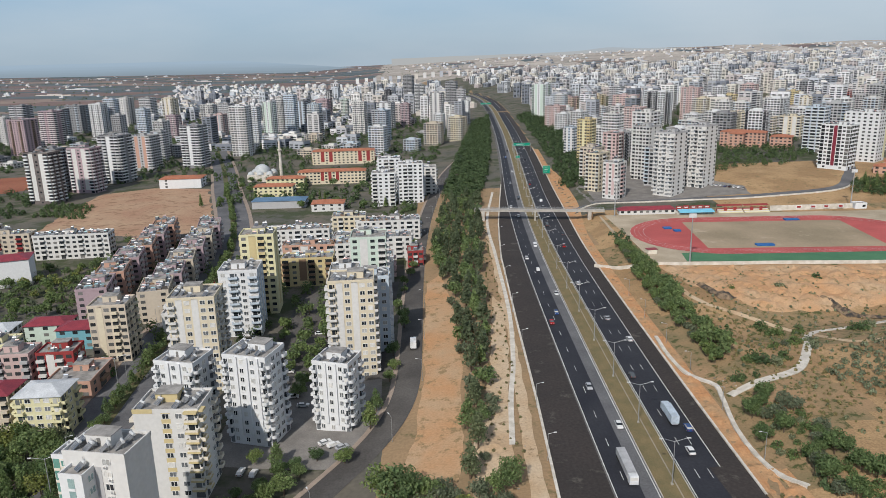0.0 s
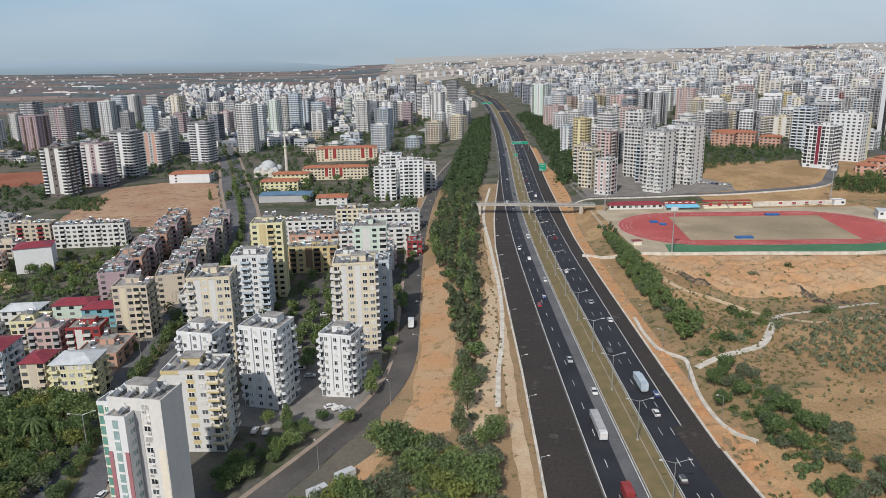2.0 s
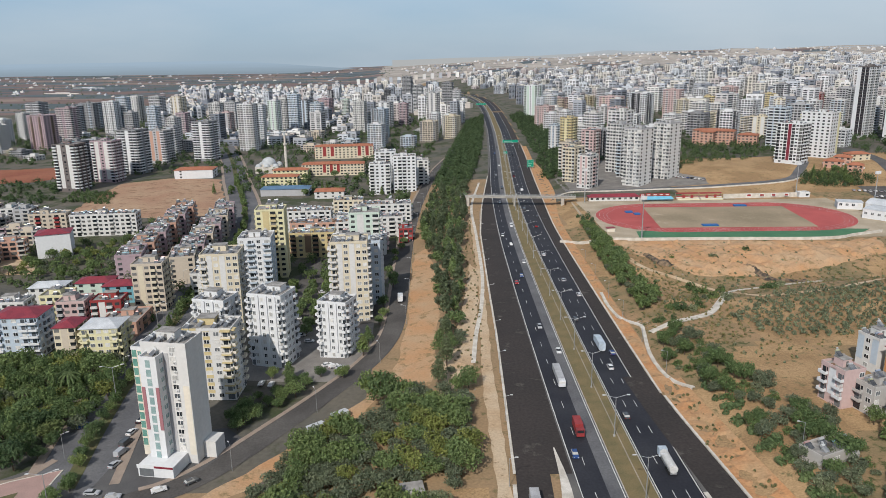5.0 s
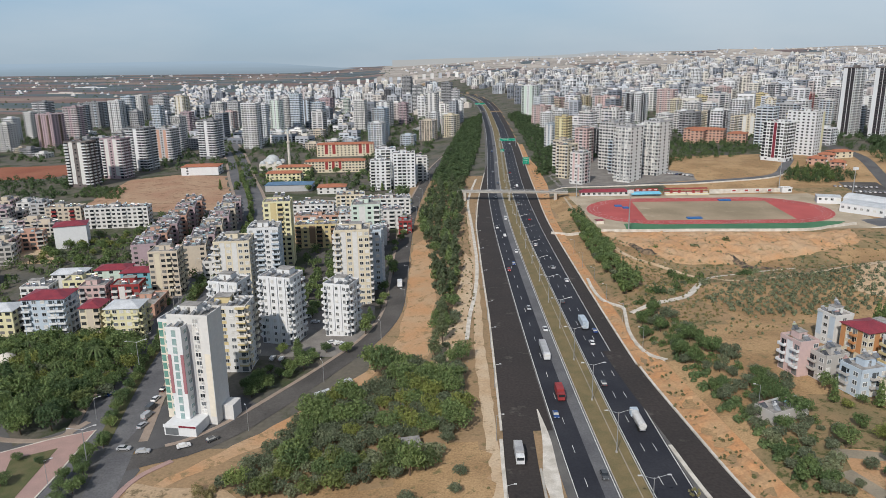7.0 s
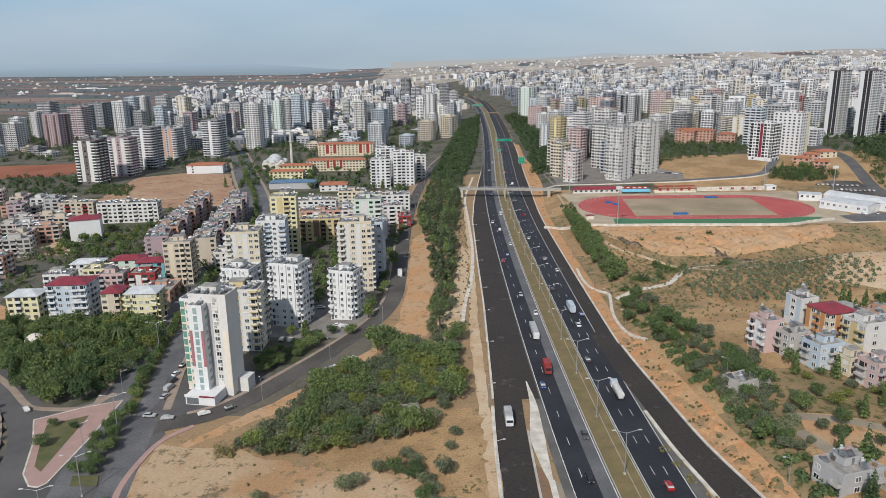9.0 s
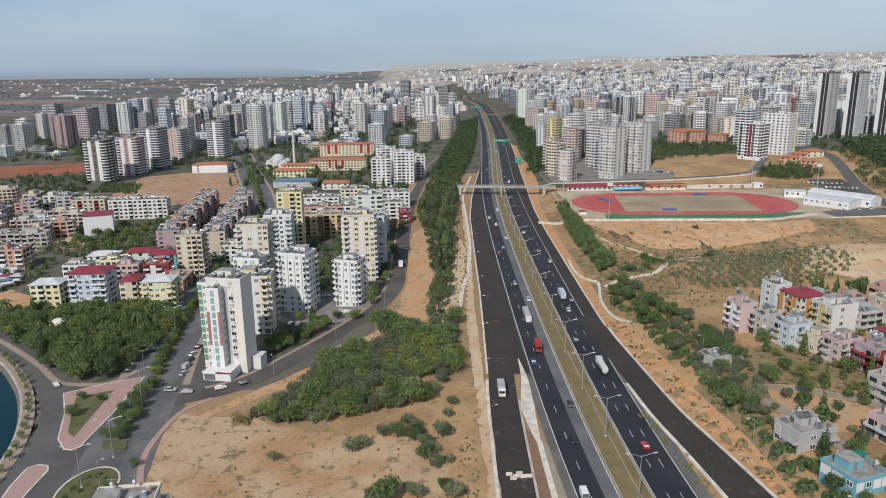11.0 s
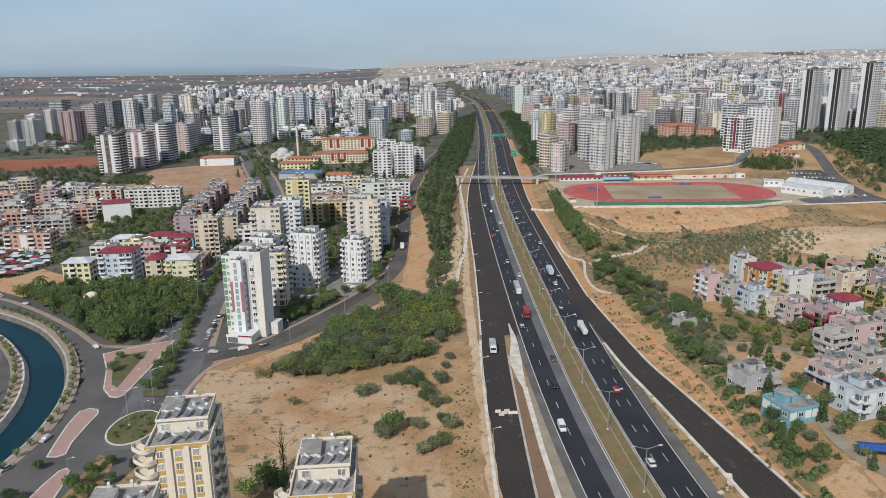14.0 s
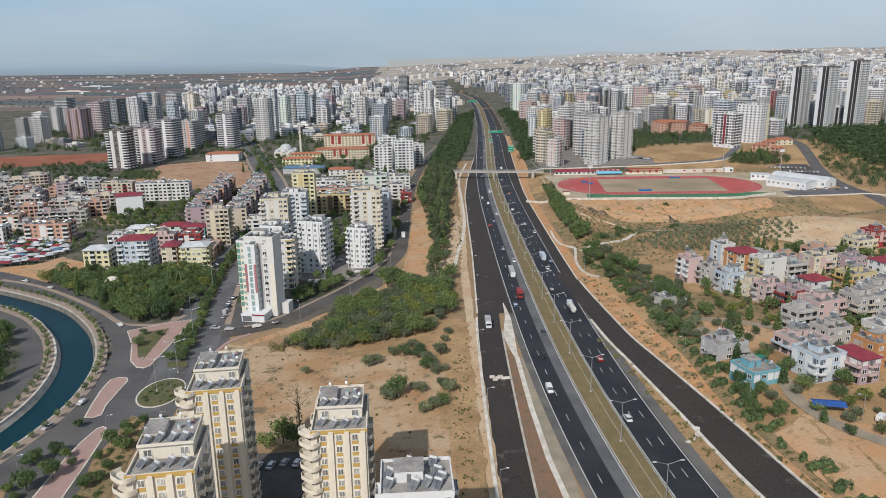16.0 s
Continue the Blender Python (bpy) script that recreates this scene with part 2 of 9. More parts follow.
sheet_blue = mat("blue_sheet_roof", (0.12, 0.21, 0.32), (0.09, 0.16, 0.25), 0.2, 0.5, fine=2)
sheet_white = mat("white_sheet_roof", (0.58, 0.60, 0.62), (0.46, 0.48, 0.50), 0.2, 0.5, fine=2)
water_mat = mat("canal_water", (0.003, 0.028, 0.046), (0.005, 0.036, 0.054), 0.05, 0.3, fine=0.8, bump=0.03, spec=0.08)
track_red = mat("track_red", (0.47, 0.105, 0.098), (0.37, 0.08, 0.075), 0.05, 0.85, fine=2, bump=0.05)
turf_green = mat("turf_green", (0.055, 0.16, 0.085), (0.075, 0.19, 0.10), 0.1, 0.9, fine=3)
pitch_brown = mat("worn_pitch", (0.37, 0.29, 0.20), (0.26, 0.21, 0.14), 0.03, 0.95, fine=1.5, bump=0.2, speck=(0.42, 0.34, 0.25), speck_scale=0.05, speck_at=0.58)
sign_green = mat("sign_green", (0.0, 0.27, 0.17), (0.0, 0.24, 0.15), 0.5, 0.5, bump=0.0)
lamp_white = mat("lamp_housing", (0.62, 0.63, 0.64), (0.5, 0.5, 0.5), 0.8, 0.5, bump=0.0)
rail_grey = mat("railing_steel", (0.36, 0.38, 0.40), (0.30, 0.31, 0.32), 0.8, 0.5, metal=0.4, bump=0.0)
bank_soil = mat("raw_bank_soil", (0.48, 0.245, 0.115), (0.43, 0.275, 0.15), 0.12, 0.95, fine=1.3, bump=0.6, speck=(0.28, 0.18, 0.095), speck_scale=0.3, speck_at=0.56)
red_earth = mat("red_brown_soil", (0.235, 0.135, 0.085), (0.20, 0.135, 0.09), 0.15, 0.95, fine=1.5, bump=0.5, speck=(0.15, 0.12, 0.07), speck_scale=0.3, speck_at=0.56)
rubble = mat("rubble", (0.38, 0.33, 0.27), (0.24, 0.20, 0.16), 0.7, 0.95, fine=3, bump=0.6, island=0.3)


def leaf_mat(name, c1, c2):
    m = mat("leaves_" + name, c1, c2, 0.5, 0.75, fine=4.5, bump=0.9, island=0.34, spec=0.12, grain=(0.6, 1.38))
    n, l = m.node_tree.nodes, m.node_tree.links
    tr, mx = n.new("ShaderNodeBsdfTranslucent"), n.new("ShaderNodeMixShader")
    mx.inputs[0].default_value = 0.45
    # each tree, and each clump of a thicket, has its own tint
    oi, geo, nz, add, hs = (n.new("ShaderNode" + k) for k in ("ObjectInfo", "NewGeometry", "TexNoise", "Math", "HueSaturation"))
    nz.inputs["Scale"].default_value, nz.inputs["Detail"].default_value = 0.15, 1.0
    l.new(geo.outputs["Position"], nz.inputs["Vector"])
    add.operation = "ADD"
    l.new(oi.outputs["Random"], add.inputs[0])
    l.new(nz.outputs["Fac"], add.inputs[1])
    for sock, a, b in (("Hue", 0.54, 0.485), ("Value", 0.82, 1.62), ("Saturation", 0.88, 1.12)):
        mr = n.new("ShaderNodeMapRange")
        mr.inputs["From Min"].default_value, mr.inputs["From Max"].default_value = 0.35, 1.65
        mr.inputs["To Min"].default_value, mr.inputs["To Max"].default_value = a, b
        l.new(add.outputs[0], mr.inputs["Value"])
        l.new(mr.outputs[0], hs.inputs[sock])
    l.new([q for q in n if q.type == "HUE_SAT" and q != hs][0].outputs[0], hs.inputs["Color"])
    l.new(hs.outputs[0], tr.inputs["Color"])
    l.new(hs.outputs[0], n["Principled BSDF"].inputs["Base Color"])
    l.new(n["Principled BSDF"].outputs[0], mx.inputs[1])
    l.new(tr.outputs[0], mx.inputs[2])
    l.new(mx.outputs[0], n["Material Output"].inputs["Surface"])
    return m


dry_weed = leaf_mat("dry", (0.24, 0.20, 0.11), (0.17, 0.16, 0.075))
leaf_grey = leaf_mat("grey_green", (0.135, 0.158, 0.092), (0.112, 0.136, 0.075))
leaf_dark = leaf_mat("dark", (0.104, 0.148, 0.064), (0.130, 0.170, 0.074))
leaf_mid = leaf_mat("mid", (0.145, 0.192, 0.078), (0.168, 0.206, 0.090))
leaf_deep = leaf_mat("deep", (0.072, 0.104, 0.050), (0.092, 0.122, 0.058))
leaf_olive = leaf_mat("olive", (0.190, 0.208, 0.135), (0.158, 0.180, 0.108))
leaf_yellow = leaf_mat("yellowish", (0.175, 0.195, 0.075), (0.14, 0.165, 0.062))

# ---- mesh helpers ----


class Mb:
    """Collects boxes, quads and tubes into one mesh."""

    def __init__(self, *mats):
        self.v, self.f, self.m, self.mats = [], [], [], list(mats)

    def idx(self, material):
        if material not in self.mats:
            self.mats.append(material)
        return self.mats.index(material)

    def poly(self, pts, material):
        i = len(self.v)
        self.v.extend(pts)
        self.f.append(tuple(range(i, i + len(pts))))
        self.m.append(self.idx(material))

    def box(self, x0, x1, y0, y1, z0, z1, material, bottom=True):
        i, k = len(self.v), self.idx(material)
        self.v.extend([(x0, y0, z0), (x1, y0, z0), (x1, y1, z0), (x0, y1, z0), (x0, y0, z1), (x1, y0, z1), (x1, y1, z1), (x0, y1, z1)])
        fs = [(0, 1, 5, 4), (1, 2, 6, 5), (2, 3, 7, 6), (3, 0, 4, 7), (4, 5, 6, 7)] + ([(3, 2, 1, 0)] if bottom else [])
        for q in fs:
            self.f.append(tuple(i + j for j in q))
            self.m.append(k)

    def rbox(self, cx, cy, ang, w, d, z0, z1, material):
        c, s = math.cos(ang), math.sin(ang)
        i, k = len(self.v), self.idx(material)
        for z in (z0, z1):
            for a, b in ((-1, -1), (1, -1), (1, 1), (-1, 1)):
                x, y = a * w / 2, b * d / 2
                self.v.append((cx + x * c - y * s, cy + x * s + y * c, z))
        for q in ((0, 1, 5, 4), (1, 2, 6, 5), (2, 3, 7, 6), (3, 0, 4, 7), (4, 5, 6, 7)):
            self.f.append(tuple(i + j for j in q))
            self.m.append(k)

    def tube(self, p0, p1, r0, r1, material, n=6, cap=True):
        p0, p1 = Vector(p0), Vector(p1)
        q = (p1 - p0).to_track_quat("Z", "Y")
        i, k = len(self.v), self.idx(material)
        for p, r in ((p0, r0), (p1, r1)):
            for j in range(n):
                a = 2 * math.pi * j / n
                self.v.append(tuple(p + q @ Vector((r * math.cos(a), r * math.sin(a), 0))))
        for j in range(n):
            self.f.append((i + j, i + (j + 1) % n, i + n + (j + 1) % n, i + n + j))
            self.m.append(k)
        if cap:
            self.f.append(tuple(i + n + j for j in range(n)))
            self.m.append(k)

    def prism(self, pts, z0, z1, material):
        n, i, k = len(pts), len(self.v), self.idx(material)
        self.v.extend([(x, y, z0) for x, y in pts] + [(x, y, z1) for x, y in pts])
        for j in range(n):
            self.f.append((i + j, i + (j + 1) % n, i + n + (j + 1) % n, i + n + j))
            self.m.append(k)
        self.f.append(tuple(i + n + j for j in range(n)))
        self.m.append(k)

    def weld(self):
        """Join corners that lie in one place."""
        seen, index = {}, []
        for v in self.v:
            index.append(seen.setdefault(tuple(round(float(c), 3) for c in v), len(seen)))
        self.v = list(seen)
        self.f = [tuple(index[i] for i in f) for f in self.f]

    def mesh(self, name):
        me = bpy.data.meshes.new(name)
        me.from_pydata(self.v, [], self.f)
        for m in self.mats:
            me.materials.append(m)
        me.polygons.foreach_set("material_index", self.m)
        me.update()
        return me


def part(name, mb, parent, label="", at=None, kind=""):
    """One mesh as a part of a thing."""
    ob = new(name, mb if isinstance(mb, bpy.types.Mesh) else mb.mesh(name))
    ob.parent = parent
    if at is not None:
        ob.matrix_basis = at
    return tagged(ob, label, kind=kind)


def thing(name, m, label, category, group=""):
    ob = new(name)
    ob.matrix_basis = m
    ob.empty_display_size = 0.5
    return tagged(ob, label, category, group)


def setting(name, mb, label, category=""):
    return tagged(new(name, mb.mesh(name)), label, category or name.split("_")[0], kind="structure")


# ---- the land ----
def smooth(a, b, v):
    v = min(max((v - a) / (b - a), 0.0), 1.0)
    return v * v * (3 - 2 * v)


ROAD_Y = (-700, -300, -150, -60, -18, 14, 61, 118, 217, 350, 400, 553, 816, 1079, 1345, 1524, 1750, 1889, 2052, 2300, 2700, 3400, 5000)
ROAD_X = (225, 113, 84.5, 69.8, 65.4, 63.0, 61.0, 60.3, 60, 61, 61.5, 67, 84, 98, 108, 114, 113, 104, 83, 30, -70, -300, -900)
_ty = np.arange(-700, 5000, 10.0)
_tx = np.interp(_ty, ROAD_Y, ROAD_X)
for _ in range(3):
    _tx = np.convolve(np.pad(_tx, 4, mode="reflect", reflect_type="odd"), np.ones(9) / 9, mode="valid")


def road_c(y):
    """The middle of the motorway at y."""
    return float(np.interp(y, _ty, _tx))


def terrain(x, y):
    """Height of the land."""
    c = road_c(y)
    left = min(c - 36, 25.5) if y < 430 else c - 36 + 12 * smooth(430, 700, y)
    far = max(0.0, math.hypot(x, y) - 1500)
    if x < left + 34:
        z = -7.0 * smooth(0, 75, left - 2 - x)
    else:
        over = x - (c + 28 + 16 * smooth(130, -30, y))
        z = 4.0 * smooth(2, 20, over)
        z += 10.0 * smooth(480, 600, y) * smooth(40, 170, over)
        z += 0.02 * min(max(0.0, over - 200), 900)
        along = 284 + 0.22 * (x - 140) + 5 * math.sin(x / 23.0)
        z -= 7.0 * smooth(10, 40, over) * math.exp(-((y - along) / 22.0) ** 2) * (1 - smooth(330, 420, x))
        z += 7.0 * math.exp(-((x - 250) / 40.0) ** 2 - ((y - 255) / 30.0) ** 2)
    side = smooth(-600, 1500, x)
    z += far * (0.011 + 0.016 * side)
    if far > 400:
        z += smooth(400, 2600, far) * side * (30 * noise.noise((x / 900.0, y / 900.0, 3.1)) + 16 * noise.noise((x / 380.0, y / 380.0, 1.7)))
    return z


def inside(x, y, poly):
    c = False
    for i in range(len(poly)):
        (x0, y0), (x1, y1) = poly[i - 1], poly[i]
        if (y0 > y) != (y1 > y) and x < (x1 - x0) * (y - y0) / (y1 - y0) + x0:
            c = not c
    return c


def spline(pts, step=6.0):
    """A smooth line through pts, in even steps."""
    p = [Vector((*q, 0)) for q in pts]
    p = [2 * p[0] - p[1]] + p + [2 * p[-1] - p[-2]]
    fine = []
    for i in range(1, len(p) - 2):
        for k in range(12):
            t = k / 12
            fine.append(0.5 * (2 * p[i] + (p[i + 1] - p[i - 1]) * t + (2 * p[i - 1] - 5 * p[i] + 4 * p[i + 1] - p[i + 2]) * t * t + (3 * p[i] - p[i - 1] - 3 * p[i + 1] + p[i + 2]) * t ** 3))
    fine.append(p[-2])
    out, left = [fine[0]], step
    for a, b in zip(fine, fine[1:]):
        d = (b - a).length
        while d >= left > 0:
            a = a + (b - a) * (left / d)
            d -= left
            out.append(a)
            left = step
        left -= d
    out.append(fine[-1])
    return [(v.x, v.y) for v in out]


def offset(line, u):
    """The line moved u metres to the right of its way."""
    out = []
    for i, (x, y) in enumerate(line):
        (x0, y0), (x1, y1) = line[max(i - 1, 0)], line[min(i + 1, len(line) - 1)]
        d = math.hypot(x1 - x0, y1 - y0) or 1
        uu = u(y) if callable(u) else u
        out.append((x + (y1 - y0) / d * uu, y - (x1 - x0) / d * uu))
    return out


def ribbon(mb, line, u0, u1, material, dz=0.06, height=None, skirt=0.0):
    """A strip from u0 to u1 beside the line, laid on the land."""
    a, b = offset(line, u0), offset(line, u1)
    width = max(math.hypot(p[0] - q[0], p[1] - q[1]) for p, q in zip(a, b))
    n = max(1, int(width / 4))
    rows = []
    for p, q in zip(a, b):
        row = []
        for k in range(n + 1):
            x, y = p[0] + (q[0] - p[0]) * k / n, p[1] + (q[1] - p[1]) * k / n
            row.append((x, y, (terrain(x, y) if height is None else height) + dz))
        if skirt:
            row = [(row[0][0], row[0][1], row[0][2] - skirt)] + row + [(row[-1][0], row[-1][1], row[-1][2] - skirt)]
        rows.append(row)
    i, w, k = len(mb.v), len(rows[0]), mb.idx(material)
    for row in rows:
        mb.v.extend(row)
    for r in range(len(rows) - 1):
        for c in range(w - 1):
            j = i + r * w + c
            mb.f.append((j, j + 1, j + w + 1, j + w))
            mb.m.append(k)


def patch(name, poly, material, label, category="ground", dz=0.05, step=5.0, rough=0.0, fade=5.0):
    """A piece of ground with its own surface, following the land."""
    bm = bmesh.new()
    vs = [bm.verts.new((x, y, 0)) for x, y in poly]
    bm.faces.new(vs)
    for ax in (0, 1):
        lo, hi = min(p[ax] for p in poly), max(p[ax] for p in poly)
        g = lo + step
        while g < hi:
            co, no = (Vector((g, 0, 0)), Vector((1, 0, 0))) if ax == 0 else (Vector((0, g, 0)), Vector((0, 1, 0)))
            bmesh.ops.bisect_plane(bm, geom=bm.verts[:] + bm.edges[:] + bm.faces[:], plane_co=co, plane_no=no)
            g += step
    for v in bm.verts:
        v.co.z = terrain(v.co.x, v.co.y) + dz
        if rough:
            gap = 99.0
            for p, q in zip(poly, poly[1:] + poly[:1]):
                ex, ey = q[0] - p[0], q[1] - p[1]
                k = min(max(((v.co.x - p[0]) * ex + (v.co.y - p[1]) * ey) / (ex * ex + ey * ey + 1e-9), 0), 1)
                gap = min(gap, math.hypot(v.co.x - p[0] - k * ex, v.co.y - p[1] - k * ey))
            v.co.z += min(gap / fade, 1.0) * rough * (abs(noise.noise((v.co.x / 7, v.co.y / 7, 1.7))) + 0.5 * abs(noise.noise((v.co.x / 2.6, v.co.y / 2.6, 5.1))))
    for f in bm.faces:
        if f.normal.z < 0:
            f.normal_flip()
    me = bpy.data.meshes.new(name)
    bm.normal_update()
    for f in bm.faces:
        if f.normal.z < 0:
            f.normal_flip()
    bm.to_mesh(me)
    bm.free()
    me.materials.append(material)
    return tagged(new(name, me), label, category, kind="structure")


def rough_edge(poly, amp=1.5, step=4.0, seed=1):
    """The polygon with a worn, uneven outline."""
    rng, out = random.Random(seed), []
    for i in range(len(poly)):
        (x0, y0), (x1, y1) = poly[i], poly[(i + 1) % len(poly)]
        n = max(1, int(math.hypot(x1 - x0, y1 - y0) / step))
        for k in range(n):
            out.append((x0 + (x1 - x0) * k / n + rng.uniform(-amp, amp), y0 + (y1 - y0) * k / n + rng.uniform(-amp, amp)))
    return out


# one sheet of land to the horizon
def grow(lo, hi, step, ends, factor=1.13):
    vals, s, v = list(np.arange(lo, hi + 1, step)), step, hi
    while v < ends[1]:
        s *= factor
        v += s
        vals.append(v)
    s, v = step, lo
    while v > ends[0]:
        s *= factor
        v -= s
        vals.insert(0, v)
    return [float(q) for q in vals]


CANAL = spline([(-335, 218), (-278, 198), (-224, 172), (-188, 149), (-165, 124.5), (-152, 105), (-142.5, 85), (-137, 66), (-134.5, 46), (-136, 25), (-142, 0), (-156, -35), (-180, -80), (-215, -130)], 5)


def canal_gap(x, y):
    if x > -120 or y > 240 or x < -345:
        return 99
    return min(math.hypot(x - p[0], y - p[1]) for p in CANAL)


gx, gy = grow(-330, 420, 5, (-4600, 4600)), grow(-200, 700, 5, (-2600, 4950), 1.085)
land = Mb(earth, urban, dry_grass, green_ground)
farm = mat("farmland", (0.20, 0.12, 0.07), (0.14, 0.15, 0.06), 0.004, 0.95, fine=0.02, bump=0.0)
land.idx(farm)
land.idx(mat("pale_hills", (0.46, 0.41, 0.36), (0.30, 0.27, 0.24), 0.006, 0.95, fine=0.05, bump=0.0, speck=(0.19, 0.19, 0.17), speck_scale=0.01, speck_at=0.55))
_nx = len(gx)
for y in gy:
    for x in gx:
        z = terrain(x, y)
        if canal_gap(x, y) < 10.5:
            z -= 4.0
        land.v.append((x, y, z))


def zone(x, y):
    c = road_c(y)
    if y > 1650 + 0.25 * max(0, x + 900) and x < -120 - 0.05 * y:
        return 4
    if y > 2750 and x > -500:
        return 5 if noise.noise((x / 300, y / 300, 7)) > -0.25 else 4
    if x < c and (y > 620 or (x < -22 and y > 118) or x < -125):
        return 1
    if x > c + 26 and y > 500:
        return 1 if y > 640 or x < 200 else 2
    if x > c + 30:
        return 2 if noise.noise((x / 60, y / 60, 0)) > -0.1 else 3
    if c - 90 < x < c + 40 and y < 110:
        return 0 if noise.noise((x / 25, y / 25, 4)) < 0.15 else 2
    return 0


for j in range(len(gy) - 1):
    for i in range(_nx - 1):
        a = j * _nx + i
        land.f.append((a, a + 1, a + _nx + 1, a + _nx))
        land.m.append(zone((gx[i] + gx[i + 1]) / 2, (gy[j] + gy[j + 1]) / 2))
tagged(new("ground", land.mesh("ground")), "dry sandy land with town ground and fields to the horizon", "ground", kind="structure")

# field colours in strips on the plain, greyed blue to paint in haze
n, l = farm.node_tree.nodes, farm.node_tree.links
vor = n.new("ShaderNodeTexVoronoi")
vor.distance, vor.inputs["Scale"].default_value = "MANHATTAN", 1.0
vmap = n.new("ShaderNodeMapping")
vmap.inputs["Scale"].default_value, vmap.inputs["Rotation"].default_value = (0.0030, 0.0085, 0.0), (0, 0, 0.22)
vramp = n.new("ShaderNodeValToRGB")
vramp.color_ramp.interpolation = "CONSTANT"
HAZY_FIELD_COLOURS = ((0.165, 0.115, 0.10), (0.095, 0.12, 0.125), (0.25, 0.19, 0.16), (0.085, 0.11, 0.12), (0.16, 0.12, 0.115), (0.11, 0.135, 0.145), (0.19, 0.13, 0.115), (0.13, 0.15, 0.165))
while len(vramp.color_ramp.elements) < len(HAZY_FIELD_COLOURS):
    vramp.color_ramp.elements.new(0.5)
for i, c in enumerate(HAZY_FIELD_COLOURS):
    vramp.color_ramp.elements[i].position, vramp.color_ramp.elements[i].color = i / len(HAZY_FIELD_COLOURS), (*c, 1)
vgeo = n.new("ShaderNodeNewGeometry")
l.new(vgeo.outputs["Position"], vmap.inputs[0])
l.new(vmap.outputs[0], vor.inputs["Vector"])
l.new(vor.outputs["Color"], vramp.inputs[0])
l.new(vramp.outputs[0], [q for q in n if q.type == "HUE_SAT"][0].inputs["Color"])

# plain's far edge, where land and sky meet: haze painted on glowing sheets
def backdrop(name, depth, x0, x1, low, top, ridge, colours, label):
    m = bpy.data.materials.new(name)
    m.use_nodes = True
    n, l = m.node_tree.nodes, m.node_tree.links
    n.remove(n["Principled BSDF"])
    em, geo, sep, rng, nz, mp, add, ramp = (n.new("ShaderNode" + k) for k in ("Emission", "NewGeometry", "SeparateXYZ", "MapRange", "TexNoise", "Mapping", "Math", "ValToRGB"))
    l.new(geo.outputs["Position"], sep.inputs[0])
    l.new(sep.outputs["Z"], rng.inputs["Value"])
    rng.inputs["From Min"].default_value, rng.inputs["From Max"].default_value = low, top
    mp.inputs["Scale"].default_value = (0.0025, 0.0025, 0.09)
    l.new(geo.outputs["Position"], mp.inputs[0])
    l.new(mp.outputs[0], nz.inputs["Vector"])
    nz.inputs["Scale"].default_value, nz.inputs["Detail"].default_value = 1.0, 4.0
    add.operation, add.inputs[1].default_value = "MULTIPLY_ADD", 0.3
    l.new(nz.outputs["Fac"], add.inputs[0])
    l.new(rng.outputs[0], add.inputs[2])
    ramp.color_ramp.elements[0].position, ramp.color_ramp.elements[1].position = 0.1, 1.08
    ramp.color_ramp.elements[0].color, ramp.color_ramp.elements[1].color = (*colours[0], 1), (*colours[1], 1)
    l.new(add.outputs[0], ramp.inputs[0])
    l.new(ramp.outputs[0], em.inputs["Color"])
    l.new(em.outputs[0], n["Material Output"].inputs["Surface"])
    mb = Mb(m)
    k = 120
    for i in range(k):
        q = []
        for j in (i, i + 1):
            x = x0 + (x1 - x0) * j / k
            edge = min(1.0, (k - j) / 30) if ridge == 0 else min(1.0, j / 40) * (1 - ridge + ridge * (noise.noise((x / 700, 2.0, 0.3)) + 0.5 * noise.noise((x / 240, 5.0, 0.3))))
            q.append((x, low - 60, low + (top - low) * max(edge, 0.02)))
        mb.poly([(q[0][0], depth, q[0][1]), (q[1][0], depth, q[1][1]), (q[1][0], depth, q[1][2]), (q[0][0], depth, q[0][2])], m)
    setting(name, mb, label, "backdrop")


backdrop("backdrop_plain", 4700, -4600, -200, 24, 113, 0, ((0.235, 0.295, 0.345), (0.35, 0.455, 0.56)), "glowing sheet painted as the hazy blue edge of the far plain")
backdrop("backdrop_hills", 4740, -300, 4600, 100, 160, 0.45, ((0.44, 0.45, 0.45), (0.40, 0.46, 0.52)), "glowing sheet painted as pale hazy hills on the horizon")

# ---- motorway ----
MAIN = [(road_c(y), y) for y in np.arange(-420, 2650, 8.0)]
NEAR = [p for p in MAIN if p[1] < 900]


def wide_left(y):
    """Offset of the widened asphalt's west edge."""
    edge = float(np.interp(y, (85, 163, 219, 294, 399, 480, 556, 643, 720), (27.2, 29.5, 31, 32, 34, 39, 46, 54.5, 61)))
    return min(edge - road_c(y), -17.5)


def wide_right(y):
    return 22.5 + 2.5 * smooth(400, 560, y)


def ramp_half(y):
    return 4.7 + 2.2 * smooth(112, -30, y)


mb = Mb()
ribbon(mb, MAIN, -18.8, -15.8, asphalt_shoulder, 0.05)
ribbon(mb, MAIN, -16.2, -8.7, asphalt_new, 0.07)
ribbon(mb, MAIN, -8.7, -4.0, asphalt_old, 0.07)
ribbon(mb, MAIN, 4.0, 16.4, asphalt_new, 0.07)
ribbon(mb, MAIN, 16.4, 20.2, asphalt_shoulder, 0.05)
setting("road_main", mb, "two dark asphalt motorway carriageways with a paler inner lane", "road")
mb = Mb()
ribbon(mb, [p for p in MAIN if 112 < p[1] < 700], wide_left, -16.6, asphalt_brown, 0.085)
ribbon(mb, [p for p in MAIN if 118 < p[1]], 16.0, wide_right, asphalt_brown, 0.085)
